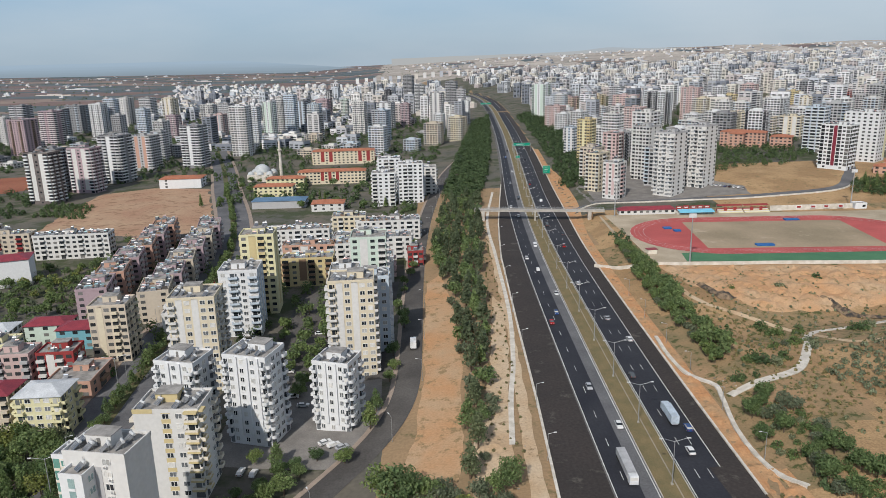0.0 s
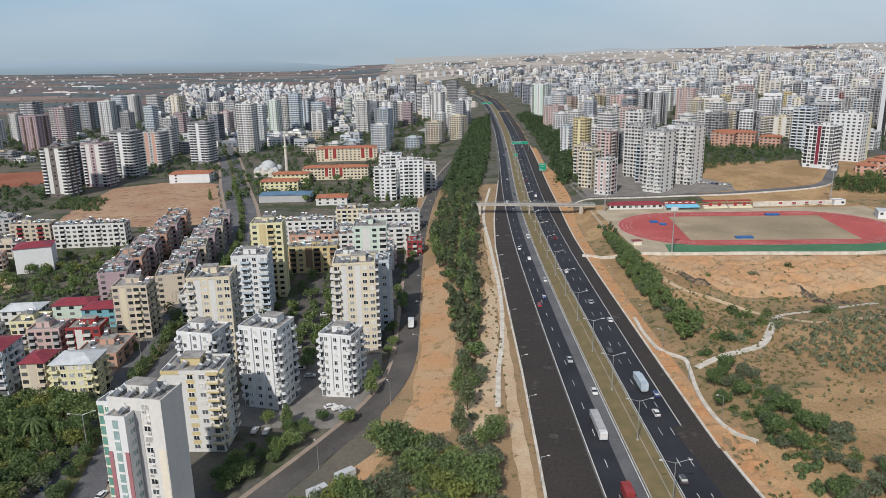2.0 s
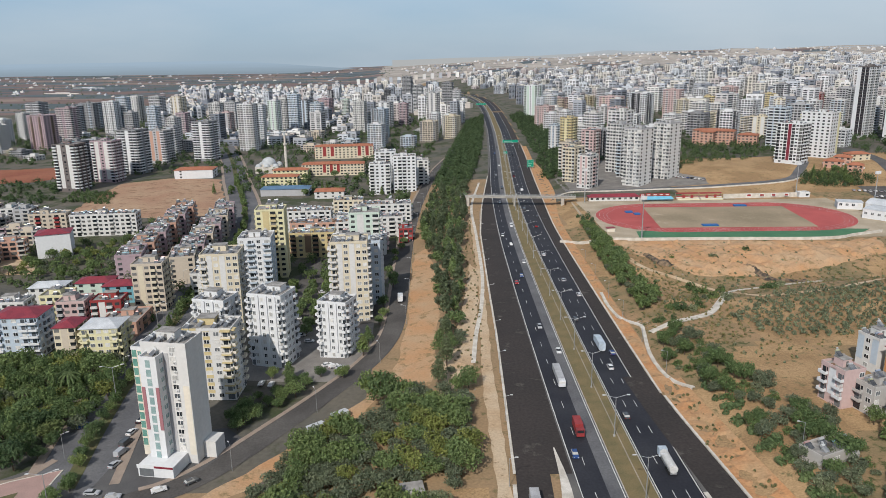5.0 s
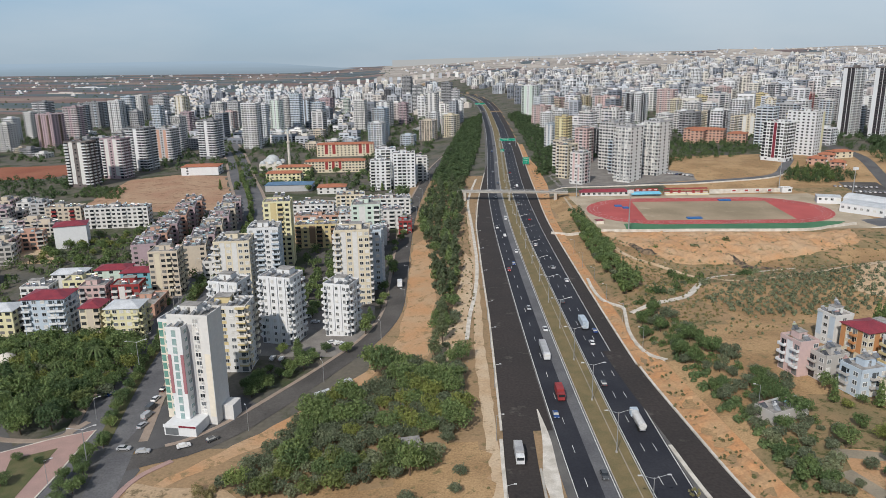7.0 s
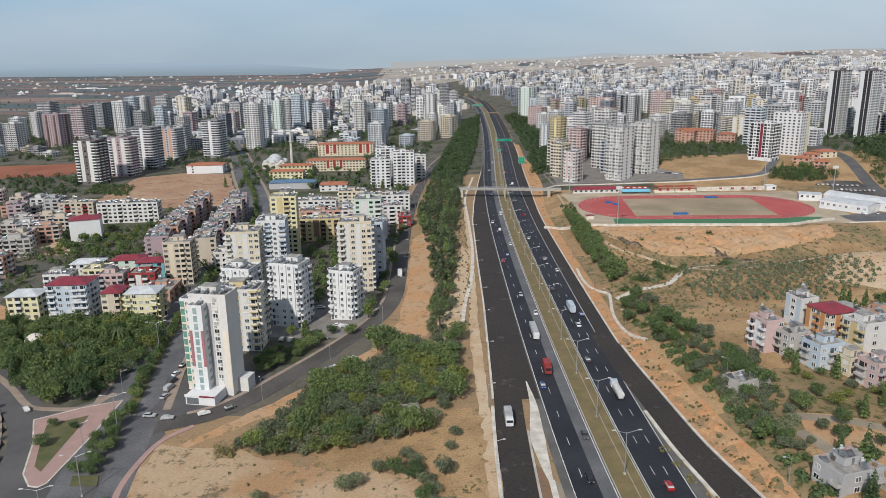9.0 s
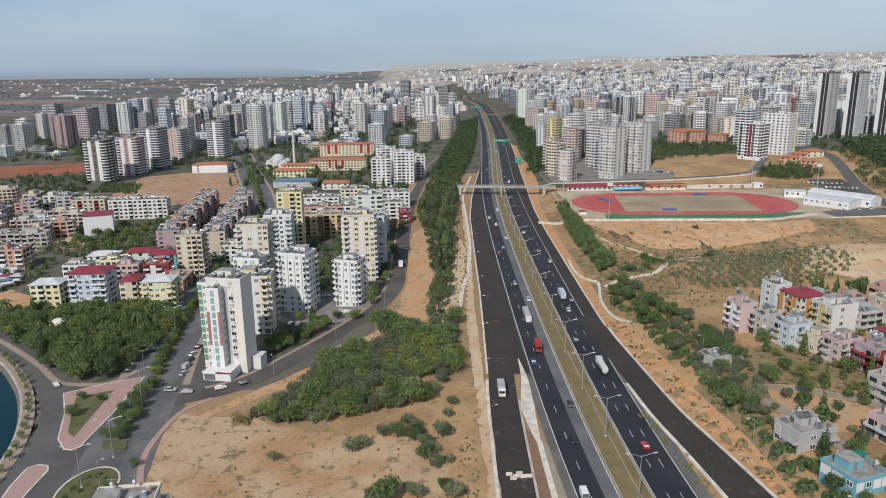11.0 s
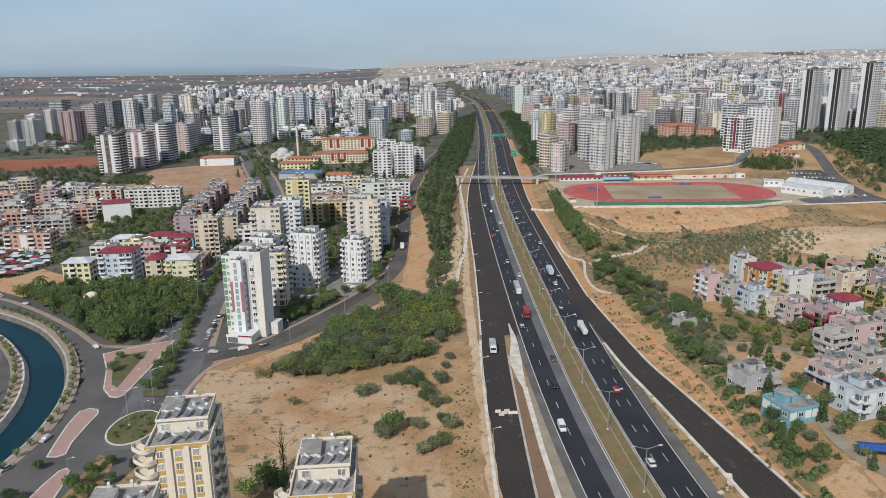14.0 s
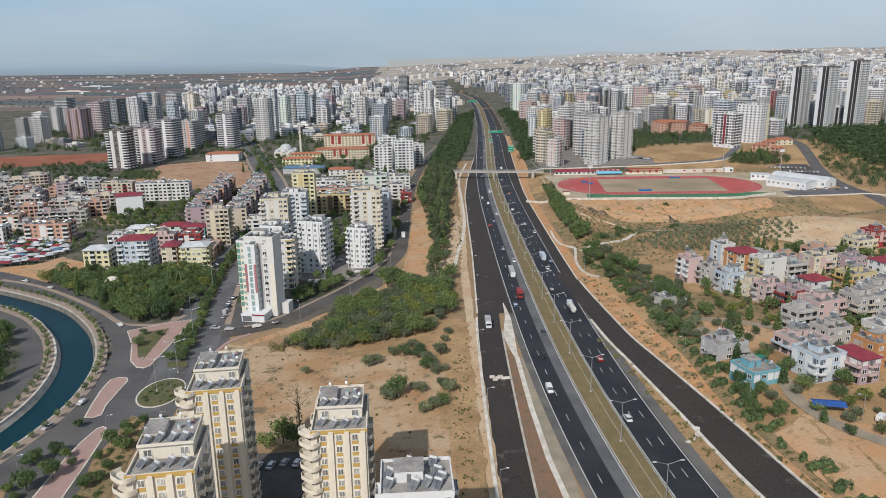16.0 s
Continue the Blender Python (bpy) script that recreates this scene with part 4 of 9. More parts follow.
SAY = {"dark_brown": "dark brown", "slate_grey": "slate grey", "aged_white": "weathered white", "offwhite": "off-white", "pale_yellow": "pale yellow", "pale_blue": "pale blue", "mint": "pale green", "dark": "dark grey"}


def paint(c):
    return plaster(PNAME[c], tuple(0.86 * v for v in c))


def said(c):
    return SAY.get(PNAME[c], PNAME[c])


WINDOWS, BALCONIES = {}, {}


def window_mesh(w, h, glass):
    key = (round(w, 1), round(h, 1), glass.name)
    if key not in WINDOWS:
        mb = Mb(frame_white, glass)
        w, h = key[0], key[1]
        xs = (-w / 2 - 0.10, -w / 2, -0.06, 0.06, w / 2, w / 2 + 0.10)
        zs = (-0.12, 0.0, h, h + 0.10)
        for a in range(5):
            for b in range(3):
                x0, x1, z0, z1 = xs[a], xs[a + 1], zs[b], zs[b + 1]
                if b == 1 and a in (1, 3):
                    c0 = [(x0, -0.10, z0), (x1, -0.10, z0), (x1, -0.10, z1), (x0, -0.10, z1)]
                    c1 = [(x, -0.03, z) for x, _, z in c0]
                    for k in range(4):
                        mb.poly([c0[k], c0[(k + 1) % 4], c1[(k + 1) % 4], c1[k]], frame_white)
                    mb.poly(c1, glass)
                else:
                    mb.poly([(x0, -0.10, z0), (x1, -0.10, z0), (x1, -0.10, z1), (x0, -0.10, z1)], frame_white)
        x0, x1, z0, z1 = xs[0], xs[-1], zs[0], zs[-1]
        ring = [(x, z0) for x in xs] + [(x1, z) for z in zs[1:]] + [(x, z1) for x in xs[-2::-1]] + [(x0, z) for z in zs[-2:0:-1]]
        for p, q in zip(ring, ring[1:] + ring[:1]):
            mb.poly([(p[0], -0.10, p[1]), (p[0], 0.05, p[1]), (q[0], 0.05, q[1]), (q[0], -0.10, q[1])], frame_white)
        mb.weld()
        WINDOWS[key] = mb.mesh("window")
    return WINDOWS[key]


def balcony_shape(mb, w, depth, wallm, trim, rounded, z=0.0, ox=0.0, oy=0.0, glass=None, door=True):
    """A slab with a parapet, and the dark door behind it; it stands out to -y."""
    n = 5 if rounded else 1
    r = min(depth * 0.8, w * 0.3) if rounded else 0.0
    pts = [(-w / 2, 0)]
    if rounded:
        pts += [(-w / 2 + r - r * math.cos(a), -depth + r - r * math.sin(a)) for a in np.linspace(0, math.pi / 2, n)]
        pts += [(w / 2 - r + r * math.sin(a), -depth + r - r * math.cos(a)) for a in np.linspace(0, math.pi / 2, n)]
    else:
        pts += [(-w / 2, -depth), (w / 2, -depth)]
    pts += [(w / 2, 0)]
    pts = [(float(x) + ox, float(y) + oy) for x, y in pts]
    mb.prism(pts, z - 0.16, z, trim)
    for (x0, y0), (x1, y1) in zip(pts, pts[1:]):
        L = math.hypot(x1 - x0, y1 - y0)
        if L < 1e-3:
            continue
        nx, ny = (y1 - y0) / L * -0.12, (x1 - x0) / L * 0.12
        i, k = len(mb.v), mb.idx(wallm)
        mb.v.extend([(x0, y0, z - 0.16), (x1, y1, z - 0.16), (x1, y1, z + 0.95), (x0, y0, z + 0.95), (x0 + nx, y0 + ny, z - 0.16), (x1 + nx, y1 + ny, z - 0.16), (x1 + nx, y1 + ny, z + 0.95), (x0 + nx, y0 + ny, z + 0.95)])
        for q in ((0, 1, 2, 3), (5, 4, 7, 6), (3, 2, 6, 7)):
            mb.f.append(tuple(i + j for j in q))
            mb.m.append(k)
    if not door:
        return
    mb.box(ox - w * 0.30, ox + w * 0.16, oy - 0.06, oy, z + 0.05, z + 2.2, glass or glass_dark, bottom=False)
    mb.box(ox + w * 0.24, ox + w * 0.42, oy - 0.06, oy, z + 0.95, z + 2.2, glass or glass_dark, bottom=False)


def balcony_mesh(w, depth, wallm, trim, rounded):
    key = (round(w, 1), round(depth, 1), wallm.name, trim.name, rounded)
    if key not in BALCONIES:
        mb = Mb(wallm, trim)
        balcony_shape(mb, key[0], key[1], wallm, trim, rounded)
        mb.weld()
        BALCONIES[key] = mb.mesh("balcony")
    return BALCONIES[key]


PLACED = []
SIDES = ("front", "right", "back", "left")


def block(root, w, d, floors, wall, accent, front="WBWW", right="WBW", back="WBWW", left="WBW", near=False, fh=3.0, ox=0.0, oy=0.0, z0=0.0, rounded=False, base=None, glass=None, bands=False, wallname="wall", trim=None, depth=1.3, bal=None):
    """One body of a building: walls, then windows (W), balconies (B), stripes (S), glazed strips (G) and plain bays (N) side by side."""
    wm, am = paint(wall), paint(accent)
    tm = paint(trim) if trim else wm
    bm_ = paint(bal) if bal else am
    glass = glass or (glass_dark if near else glass_far)
    H = z0 + floors * fh
    at_x = root.matrix_basis.translation.x
    blind = "left" if at_x < -25 else "right" if at_x > 60 else ""
    mb = Mb(wm)
    mb.box(ox - w / 2, ox + w / 2, oy - d / 2, oy + d / 2, z0 - (3 if z0 == 0 else 0), H, wm)
    if base:
        mb.box(ox - w / 2 - 0.06, ox + w / 2 + 0.06, oy - d / 2 - 0.06, oy + d / 2 + 0.06, -3, fh, paint(base))
    body = part(wallname, mb, root)
    wins, bals, trims = Mb(glass, frame_white), Mb(wm, am), Mb(am)
    for name, spec in zip(SIDES, (front, right, back, left)):
        length = w if name in ("front", "back") else d
        ang = {"front": 0, "right": 90, "back": 180, "left": 270}[name]
        m = pose(ox, oy, 0) @ pose(0, 0, 0, 0, 0, ang) @ pose(0, -(d if name in ("front", "back") else w) / 2, 0)
        cell = length / max(1, len(spec))

        def put(buf, sub):
            i = len(buf.v)
            buf.v.extend([tuple(m @ Vector(v)) for v in sub.v])
            for f, k in zip(sub.f, sub.m):
                buf.f.append(tuple(i + j for j in f))
                buf.m.append(buf.idx(sub.mats[k]))

        for c, kind in enumerate(spec):
            x = -length / 2 + (c + 0.5) * cell
            if kind in "SG":
                sub = Mb()
                q = 0.10 if kind == "S" else 0.07
                sub.box(x - cell * 0.42, x + cell * 0.42, -q, 0.0, z0 + (fh if base or z0 == 0 else 0), H, am if kind == "S" else glass)
                put(trims, sub)
                if kind == "G":
                    sub = Mb()
                    for f in range(floors):
                        sub.box(x - cell * 0.45, x + cell * 0.45, -0.14, 0.0, z0 + f * fh - 0.25, z0 + f * fh + 0.35, tm)
                    put(trims, sub)
            if kind == "F":
                sub = Mb()
                sub.box(x - cell * 0.28, x + cell * 0.28, -0.55, 0.0, z0 + fh, H + 0.3, wm)
                put(trims, sub)
            for f in range(floors):
                z = z0 + f * fh
                if kind == "W":
                    ww, wh = min(1.7, cell * 0.62), 1.45
                    if near and name != "back" and name != blind:
                        part("window", window_mesh(ww, wh, glass), root, at=m @ pose(x, -0.03, z + 0.95))
                    else:
                        sub = Mb()
                        ww = min(2.1, cell * 0.7)
                        pane = glass_far if glass == glass_dark else glass
                        sub.poly([(x - ww / 2, -0.06, z + 0.95), (x + ww / 2, -0.06, z + 0.95), (x + ww / 2, -0.06, z + 2.4), (x - ww / 2, -0.06, z + 2.4)], pane)
                        put(wins, sub)
                elif kind == "B" and (f > 0 or z0 > 0):
                    bw = cell * (0.96 if near else 0.84)
                    if near and name != "back" and name != blind:
                        part("balcony", balcony_mesh(bw, depth, bm_, tm, rounded), root, at=m @ pose(x, 0, z))
                    else:
                        sub = Mb()
                        pane = glass_far if glass == glass_dark else glass
                        sub.box(x - bw / 2, x + bw / 2, -depth, 0, z - 0.1, z + 0.9, bm_, bottom=True)
                        sub.poly([(x - bw * 0.45, -0.05, z + 0.9), (x + bw * 0.45, -0.05, z + 0.9), (x + bw * 0.45, -0.05, z + 2.5), (x - bw * 0.45, -0.05, z + 2.5)], pane)
                        put(bals, sub)
                elif kind == "B":
                    sub = Mb()
                    sub.box(x - cell * 0.35, x + cell * 0.35, -0.06, 0.0, z + 0.1, z + 2.4, glass, bottom=False)
                    put(wins, sub)
    if bands:
        for f in range(1, floors + 1):
            z = z0 + f * fh
            trims.box(ox - w / 2 - 0.12, ox + w / 2 + 0.12, oy - d / 2 - 0.12, oy + d / 2 + 0.12, z - 0.35, z - 0.05, am)
    if wins.f:
        part("glazing", wins, root, kind="stuff")
    if bals.f:
        part("balcony_stack", bals, root, kind="stuff")
    if trims.f:
        part("facade_trim", trims, root, "%s facade stripes" % said(accent), kind="stuff")
    return H


def flat_roof(root, w, d, H, wall, rng, hut=True, clutter=6, ox=0.0, oy=0.0, trim=None, near=False):
    """Parapet, screed, stair hut and, on most roofs, water tanks with tilted collectors."""
    wm = paint(trim or wall)
    mb = Mb(wm, roof_grey)
    for a in (-1, 1):
        mb.box(ox - w / 2 - 0.1, ox + w / 2 + 0.1, oy + a * (d / 2 - 0.05) - 0.15, oy + a * (d / 2 - 0.05) + 0.15, H - 0.3, H + 0.8, wm)
        mb.box(ox + a * (w / 2 - 0.05) - 0.15, ox + a * (w / 2 - 0.05) + 0.15, oy - d / 2, oy + d / 2, H - 0.3, H + 0.8, wm)
    part("parapet", mb, root)
    mb = Mb(roof_grey)
    mb.box(ox - w / 2 + 0.2, ox + w / 2 - 0.2, oy - d / 2 + 0.2, oy + d / 2 - 0.2, H - 0.05, H + 0.12, roof_grey)
    part("roof", mb, root)
    spots = []
    if hut:
        hw, hd = min(6.0, w * 0.42), min(5.0, d * 0.4)
        hx, hy = ox + rng.uniform(-0.12, 0.12) * w, oy + rng.uniform(-0.05, 0.15) * d
        mb = Mb(wm, roof_grey)
        mb.box(hx - hw / 2, hx + hw / 2, hy - hd / 2, hy + hd / 2, H, H + 2.7, wm)
        mb.box(hx - hw / 2 - 0.2, hx + hw / 2 + 0.2, hy - hd / 2 - 0.2, hy + hd / 2 + 0.2, H + 2.7, H + 2.9, roof_grey)
        mb.box(hx - 0.45, hx + 0.45, hy - hd / 2 - 0.04, hy - hd / 2, H + 0.1, H + 2.1, glass_far)
        part("stair_hut", mb, root)
        spots.append((hx, hy, hw, hd))
    if near:
        world_m = root.matrix_basis
        tries = 0
        made = 0
        while made < clutter and tries < 60:
            tries += 1
            x, y = ox + rng.uniform(-w / 2 + 1.5, w / 2 - 1.5), oy + rng.uniform(-d / 2 + 1.6, d / 2 - 1.6)
            if any(abs(x - a) < b2 / 2 + 1.3 and abs(y - b) < c2 / 2 + 1.3 for a, b, b2, c2 in spots):
                continue
            spots.append((x, y, 1.6, 1.6))
            heater(world_m @ pose(x, y, H + 0.12, 0, 0, -38 + rng.uniform(-8, 8)))
            made += 1
    elif clutter:
        mb = Mb(tank_steel, collector, metal_grey)
        for _ in range(clutter):
            x, y = ox + rng.uniform(-w / 2 + 1, w / 2 - 1), oy + rng.uniform(-d / 2 + 1, d / 2 - 1)
            z = H + (2.9 if hut and abs(x - hx) < hw / 2 and abs(y - hy) < hd / 2 else 0.1)
            s = rng.uniform(0.8, 1.2)
            mb.poly([(x - s, y - 1.0, z + 0.25), (x + s, y - 1.0, z + 0.25), (x + s, y + 0.6, z + 1.35), (x - s, y + 0.6, z + 1.35)], collector)
            mb.poly([(x - s, y + 0.65, z + 0.1), (x - s, y - 0.95, z + 0.15), (x - s, y + 0.6, z + 1.3)], metal_grey)
            mb.tube((x - s * 0.8, y + 0.85, z + 1.5), (x + s * 0.8, y + 0.85, z + 1.5), 0.32, 0.32, tank_steel, 6)
            if rng.random() < 0.4:
                mb.tube((x + 0.4, y + 1.3, z), (x + 0.4, y + 1.3, z + 2.2), 0.35, 0.35, tank_steel, 7)
        for _ in range(clutter if clutter > 12 else clutter // 3):
            x, y = ox + rng.uniform(-w / 2 + 1, w / 2 - 1), oy + rng.uniform(-d / 2 + 1, d / 2 - 1)
            q, g2 = rng.uniform(0.3, 1.1), rng.choice((metal_grey, roof_dark, roof_rust))
            mb.box(x - q, x + q, y - 0.5, y + 0.5, H, H + rng.uniform(0.5, 1.5), g2, bottom=False)
        part("heater_array", mb, root, "tilted collectors and steel tanks", kind="stuff")


HEATER = []


def heater(m):
    """A solar water heater: two glazed collectors, a tank, a stand."""
    if not HEATER:
        h = thing("solar_heater", m, "solar water heater with steel tank on a flat roof", "solar heater", "solar heaters on the roofs")
        for a in (-1, 1):
            mb = Mb(collector, metal_grey)
            mb.poly([(a * 0.55 - 0.5, -1.0, 0.2), (a * 0.55 + 0.5, -1.0, 0.2), (a * 0.55 + 0.5, 0.6, 1.3), (a * 0.55 - 0.5, 0.6, 1.3)], collector)
            mb.poly([(a * 0.55 - 0.5, -1.0, 0.12), (a * 0.55 - 0.5, 0.6, 1.22), (a * 0.55 + 0.5, 0.6, 1.22), (a * 0.55 + 0.5, -1.0, 0.12)], metal_grey)
            part("collector", mb, h)
        mb = Mb(tank_steel)
        mb.tube((-0.9, 0.85, 1.55), (0.9, 0.85, 1.55), 0.34, 0.34, tank_steel, 10)
        part("tank", mb, h, "steel water tank")
        mb = Mb(metal_grey)
        for x in (-0.9, 0.9):
            mb.box(x - 0.04, x + 0.04, 0.6, 0.68, 0, 1.4, metal_grey)
            mb.box(x - 0.04, x + 0.04, -1.0, 0.7, 0, 0.08, metal_grey)
        mb.box(-0.06, 0.06, 0.8, 0.9, 0, 2.6, metal_grey)
        part("stand", mb, h)
        HEATER.append(h)
        return h
    return copy_thing(HEATER[0], m)


def hip_roof(root, w, d, H, material, rise=2.0, over=0.6, ox=0.0, oy=0.0, label=""):
    mb = Mb(material)
    a, b = w / 2 + over, d / 2 + over
    k = min(a, b) * 0.85
    if w >= d:
        r0, r1 = (ox - a + k, oy, H + rise), (ox + a - k, oy, H + rise)
    else:
        r0, r1 = (ox, oy - b + k, H + rise), (ox, oy + b - k, H + rise)
    c = [(ox - a, oy - b, H), (ox + a, oy - b, H), (ox + a, oy + b, H), (ox - a, oy + b, H)]
    if w >= d:
        for q in ((c[0], c[1], r1, r0), (c[1], c[2], r1), (c[2], c[3], r0, r1), (c[3], c[0], r0)):
            mb.poly(list(q), material)
    else:
        for q in ((c[0], c[1], r0), (c[1], c[2], r1, r0), (c[2], c[3], r1), (c[3], c[0], r0, r1)):
            mb.poly(list(q), material)
    mb.poly([(x, y, H - 0.12) for x, y, _ in c[::-1]], material)
    for i in range(4):
        p, q = c[i], c[(i + 1) % 4]
        mb.poly([(p[0], p[1], H - 0.12), (q[0], q[1], H - 0.12), q, p], material)
    part("roof", mb, root, label)


def building(x, y, rot, w, d, floors, wall, accent, label, name="apartment_building", seed=0, roof="flat", clutter=6, near=False, group="", hut=True, category="apartment building", **kw):
    rng = random.Random(seed or int(abs(x * 7 + y * 13)))
    PLACED.append((x, y, max(w, d) / 2))
    zs = [terrain(x + a * w / 2, y + b * d / 2) for a in (-1, 1) for b in (-1, 1)]
    root = thing(name, pose(x, y, min(zs) + 0.3, 0, 0, rot), label, category, group)
    H = block(root, w, d, floors, wall, accent, near=near, **kw)
    if roof == "flat":
        flat_roof(root, w, d, H, wall, rng, clutter=clutter, near=near and floors > 6, hut=hut, trim=kw.get("trim"))
    else:
        hip_roof(root, w, d, H, roof, label=roof.name.replace("_", " "))
    return root

# ---- towers along the side street ----
building(-35.7, 219.2, -17, 12.6, 11, 8, WHITE, WHITE, "white eight-storey block with rounded balconies at its corners", front="BWFWFWB", right="BWB", left="BWB", back="WBBW", near=True, rounded=True, clutter=8)
building(-61.2, 213.6, -16, 15, 12.5, 10, WHITE, WHITE, "white ten-storey tower with rounded corner balconies", front="BWFWFWFB", right="BWWB", left="BWWB", back="WBBW", near=True, rounded=True, clutter=10)
building(-85, 217, -14, 14, 12, 9, WHITE, WHITE, "white tower with rounded balconies behind its neighbours", front="BWFWFWB", right="BWB", left="BWB", back="WBBW", near=True, rounded=True, clutter=8)
t1 = thing("apartment_building", pose(-73.4, 141.6, -6.8, 0, 0, -10), "tall white tower with maroon facade strip and shop at its foot", "apartment building")
H = block(t1, 14.6, 10, 13, OFF, GREY, front="NNNWN", right="NNNN", left="WWW", back="WBBW", ox=-1.2, near=True)
flat_roof(t1, 14.6, 10, H, OFF, random.Random(3), clutter=9, ox=-1.2, near=True)
H2 = block(t1, 5.4, 6, 12, OFFW, WHITE, front="GWN", right="W", left="GWG", back="N", ox=-11.0, oy=0.8, near=True, wallname="wing_wall", glass=glass_green, bal=WHITE)
flat_roof(t1, 5.4, 6, H2, WHITE, random.Random(4), hut=False, clutter=2, ox=-11.0, oy=0.8, near=True)
H3 = block(t1, 5.4, 5, 12, WHITE, MAROON, front="NGN", right="W", left="W", back="N", ox=-4.2, oy=-6.5, near=True, wallname="bay_wall", glass=glass_teal)
flat_roof(t1, 5.4, 5, H3, WHITE, random.Random(5), hut=False, clutter=2, ox=-4.2, oy=-6.5, near=True)
faded_maroon = plaster("faded_maroon", (0.33, 0.15, 0.165))
for sx in (-6.45, -1.95):
    mb = Mb(faded_maroon)
    mb.box(sx - 0.55, sx + 0.55, -9.16, -8.95, 13, 27, faded_maroon)
    part("facade_stripe", mb, t1, "faded maroon painted strip")
for x0, x1, z0, z1, c, lab in ((-1.45, 0.25, 3, 36.4, GREY, "grey recessed strip"), (3.9, 5.9, 3, 26, OFFW, "ivory painted panel"), (-8.4, -7.1, 3, 35, BEIGE, "beige painted strip")):
    mb = Mb(paint(c))
    mb.box(x0, x1, -5.08, -4.95, z0, z1, paint(c))
    part("facade_panel", mb, t1, lab)
ac = Mb(frame_white)
ac.box(-0.42, 0.42, -0.36, 0, 0, 0.6, frame_white)
ac.box(-0.3, 0.3, -0.38, -0.36, 0.08, 0.52, metal_grey)
ac = ac.mesh("air_conditioner")
for f in range(1, 13):
    part("air_conditioner", ac, t1, at=pose(2.2 - 0.9 * (f % 3 == 0), -5.02, f * 3 + 0.12))
mb = Mb(paint(WHITE), concrete_pale, glass_dark)
mb.box(-8.5, 3, -14, -5, -3, 3.6, paint(WHITE))
mb.box(-8.7, 3.2, -14.2, -14.0, 2.9, 4.0, paint(WHITE))
mb.box(-3.0, 3.1, -14.32, -14.2, 3.2, 3.8, paint(MAROON))
mb.box(-8, -3.4, -14.06, -14.0, 0.2, 2.7, glass_dark)
part("shop_front", mb, t1, "white single-storey shop front with maroon fascia")
mb = Mb(concrete)
mb.box(6.2, 10.2, -1, 5, -3, 5.5, paint(OFF))
part("stair_block", mb, t1)
cream_tower = building(-77, 185.5, -1, 18, 13, 9, OFF, YELLOW, "off-white tower with ochre bands, bay balconies and yellow roof hut", front="NNWWB", right="BWNWB", left="BWWB", back="WBBW", near=True, clutter=12, bal=OFFW, hut=False)
mb = Mb(paint(YELLOW))
for f in range(1, 10):
    mb.box(5.35, 9.05, -7.86, -6.4, f * 3 - 0.3, f * 3 + 0.3, paint(YELLOW))
    mb.box(8.9, 10.36, -6.4, -3.9, f * 3 - 0.3, f * 3 + 0.3, paint(YELLOW))
    mb.box(-1.3, 1.3, -6.53, -6.45, f * 3 - 0.6, f * 3 + 0.75, paint(YELLOW))
mb.box(-9.12, -3.5, -6.66, -6.4, 26.6, 27.82, paint(YELLOW))
part("facade_band", mb, cream_tower, "ochre painted bands", kind="stuff")
mb = Mb(paint(YELLOW), roof_grey)
mb.box(-4.6, 1.6, -1.0, 4.2, 27, 29.7, paint(YELLOW))
mb.box(-4.9, 1.9, -1.3, 4.5, 29.7, 29.9, roof_grey)
part("stair_hut", mb, cream_tower, "ochre-yellow roof hut")
building(-93, 256, 5, 17, 16, 12, CREAM, OFF, "cream tower with off-white stripes and balconies at its corner", front="BSWSWW", right="WBWB", left="BWWB", back="WBBW", near=True, clutter=8)
building(-91, 310, 5, 17, 16, 10, WHITE, BLUEISH, "white and pale blue ten-storey tower", front="WBWB", right="SWSWS", left="WBW", back="WBBW", near=True, clutter=8)
building(-89, 338, 5, 16, 14, 13, PALE_Y, YELLOW, "pale yellow tower with plain side wall", front="WSBW", right="NSN", left="WBW", back="WBBW", clutter=8)
building(-35, 261, 4, 17, 14, 13, CREAM, OFF, "cream tower with off-white balconies and ochre stripe", front="BSWSWW", right="BWWB", left="BWB", back="WBBW", near=True, clutter=7)
building(-29, 282, 4, 13, 12, 11, BLUEISH, WHITE, "pale blue and white tower in the row", front="WBW", right="WBWB", left="WBW", near=True, clutter=6)
building(-36, 340, 3, 17, 16, 12, MINT, OFF, "pale green tower with off-white balconies", front="WSWB", right="BWWB", left="WBW", clutter=8)
building(-45, 316, 3, 13, 12, 9, WHITE, WHITE, "white block with roof terrace", front="WBBW", clutter=7)

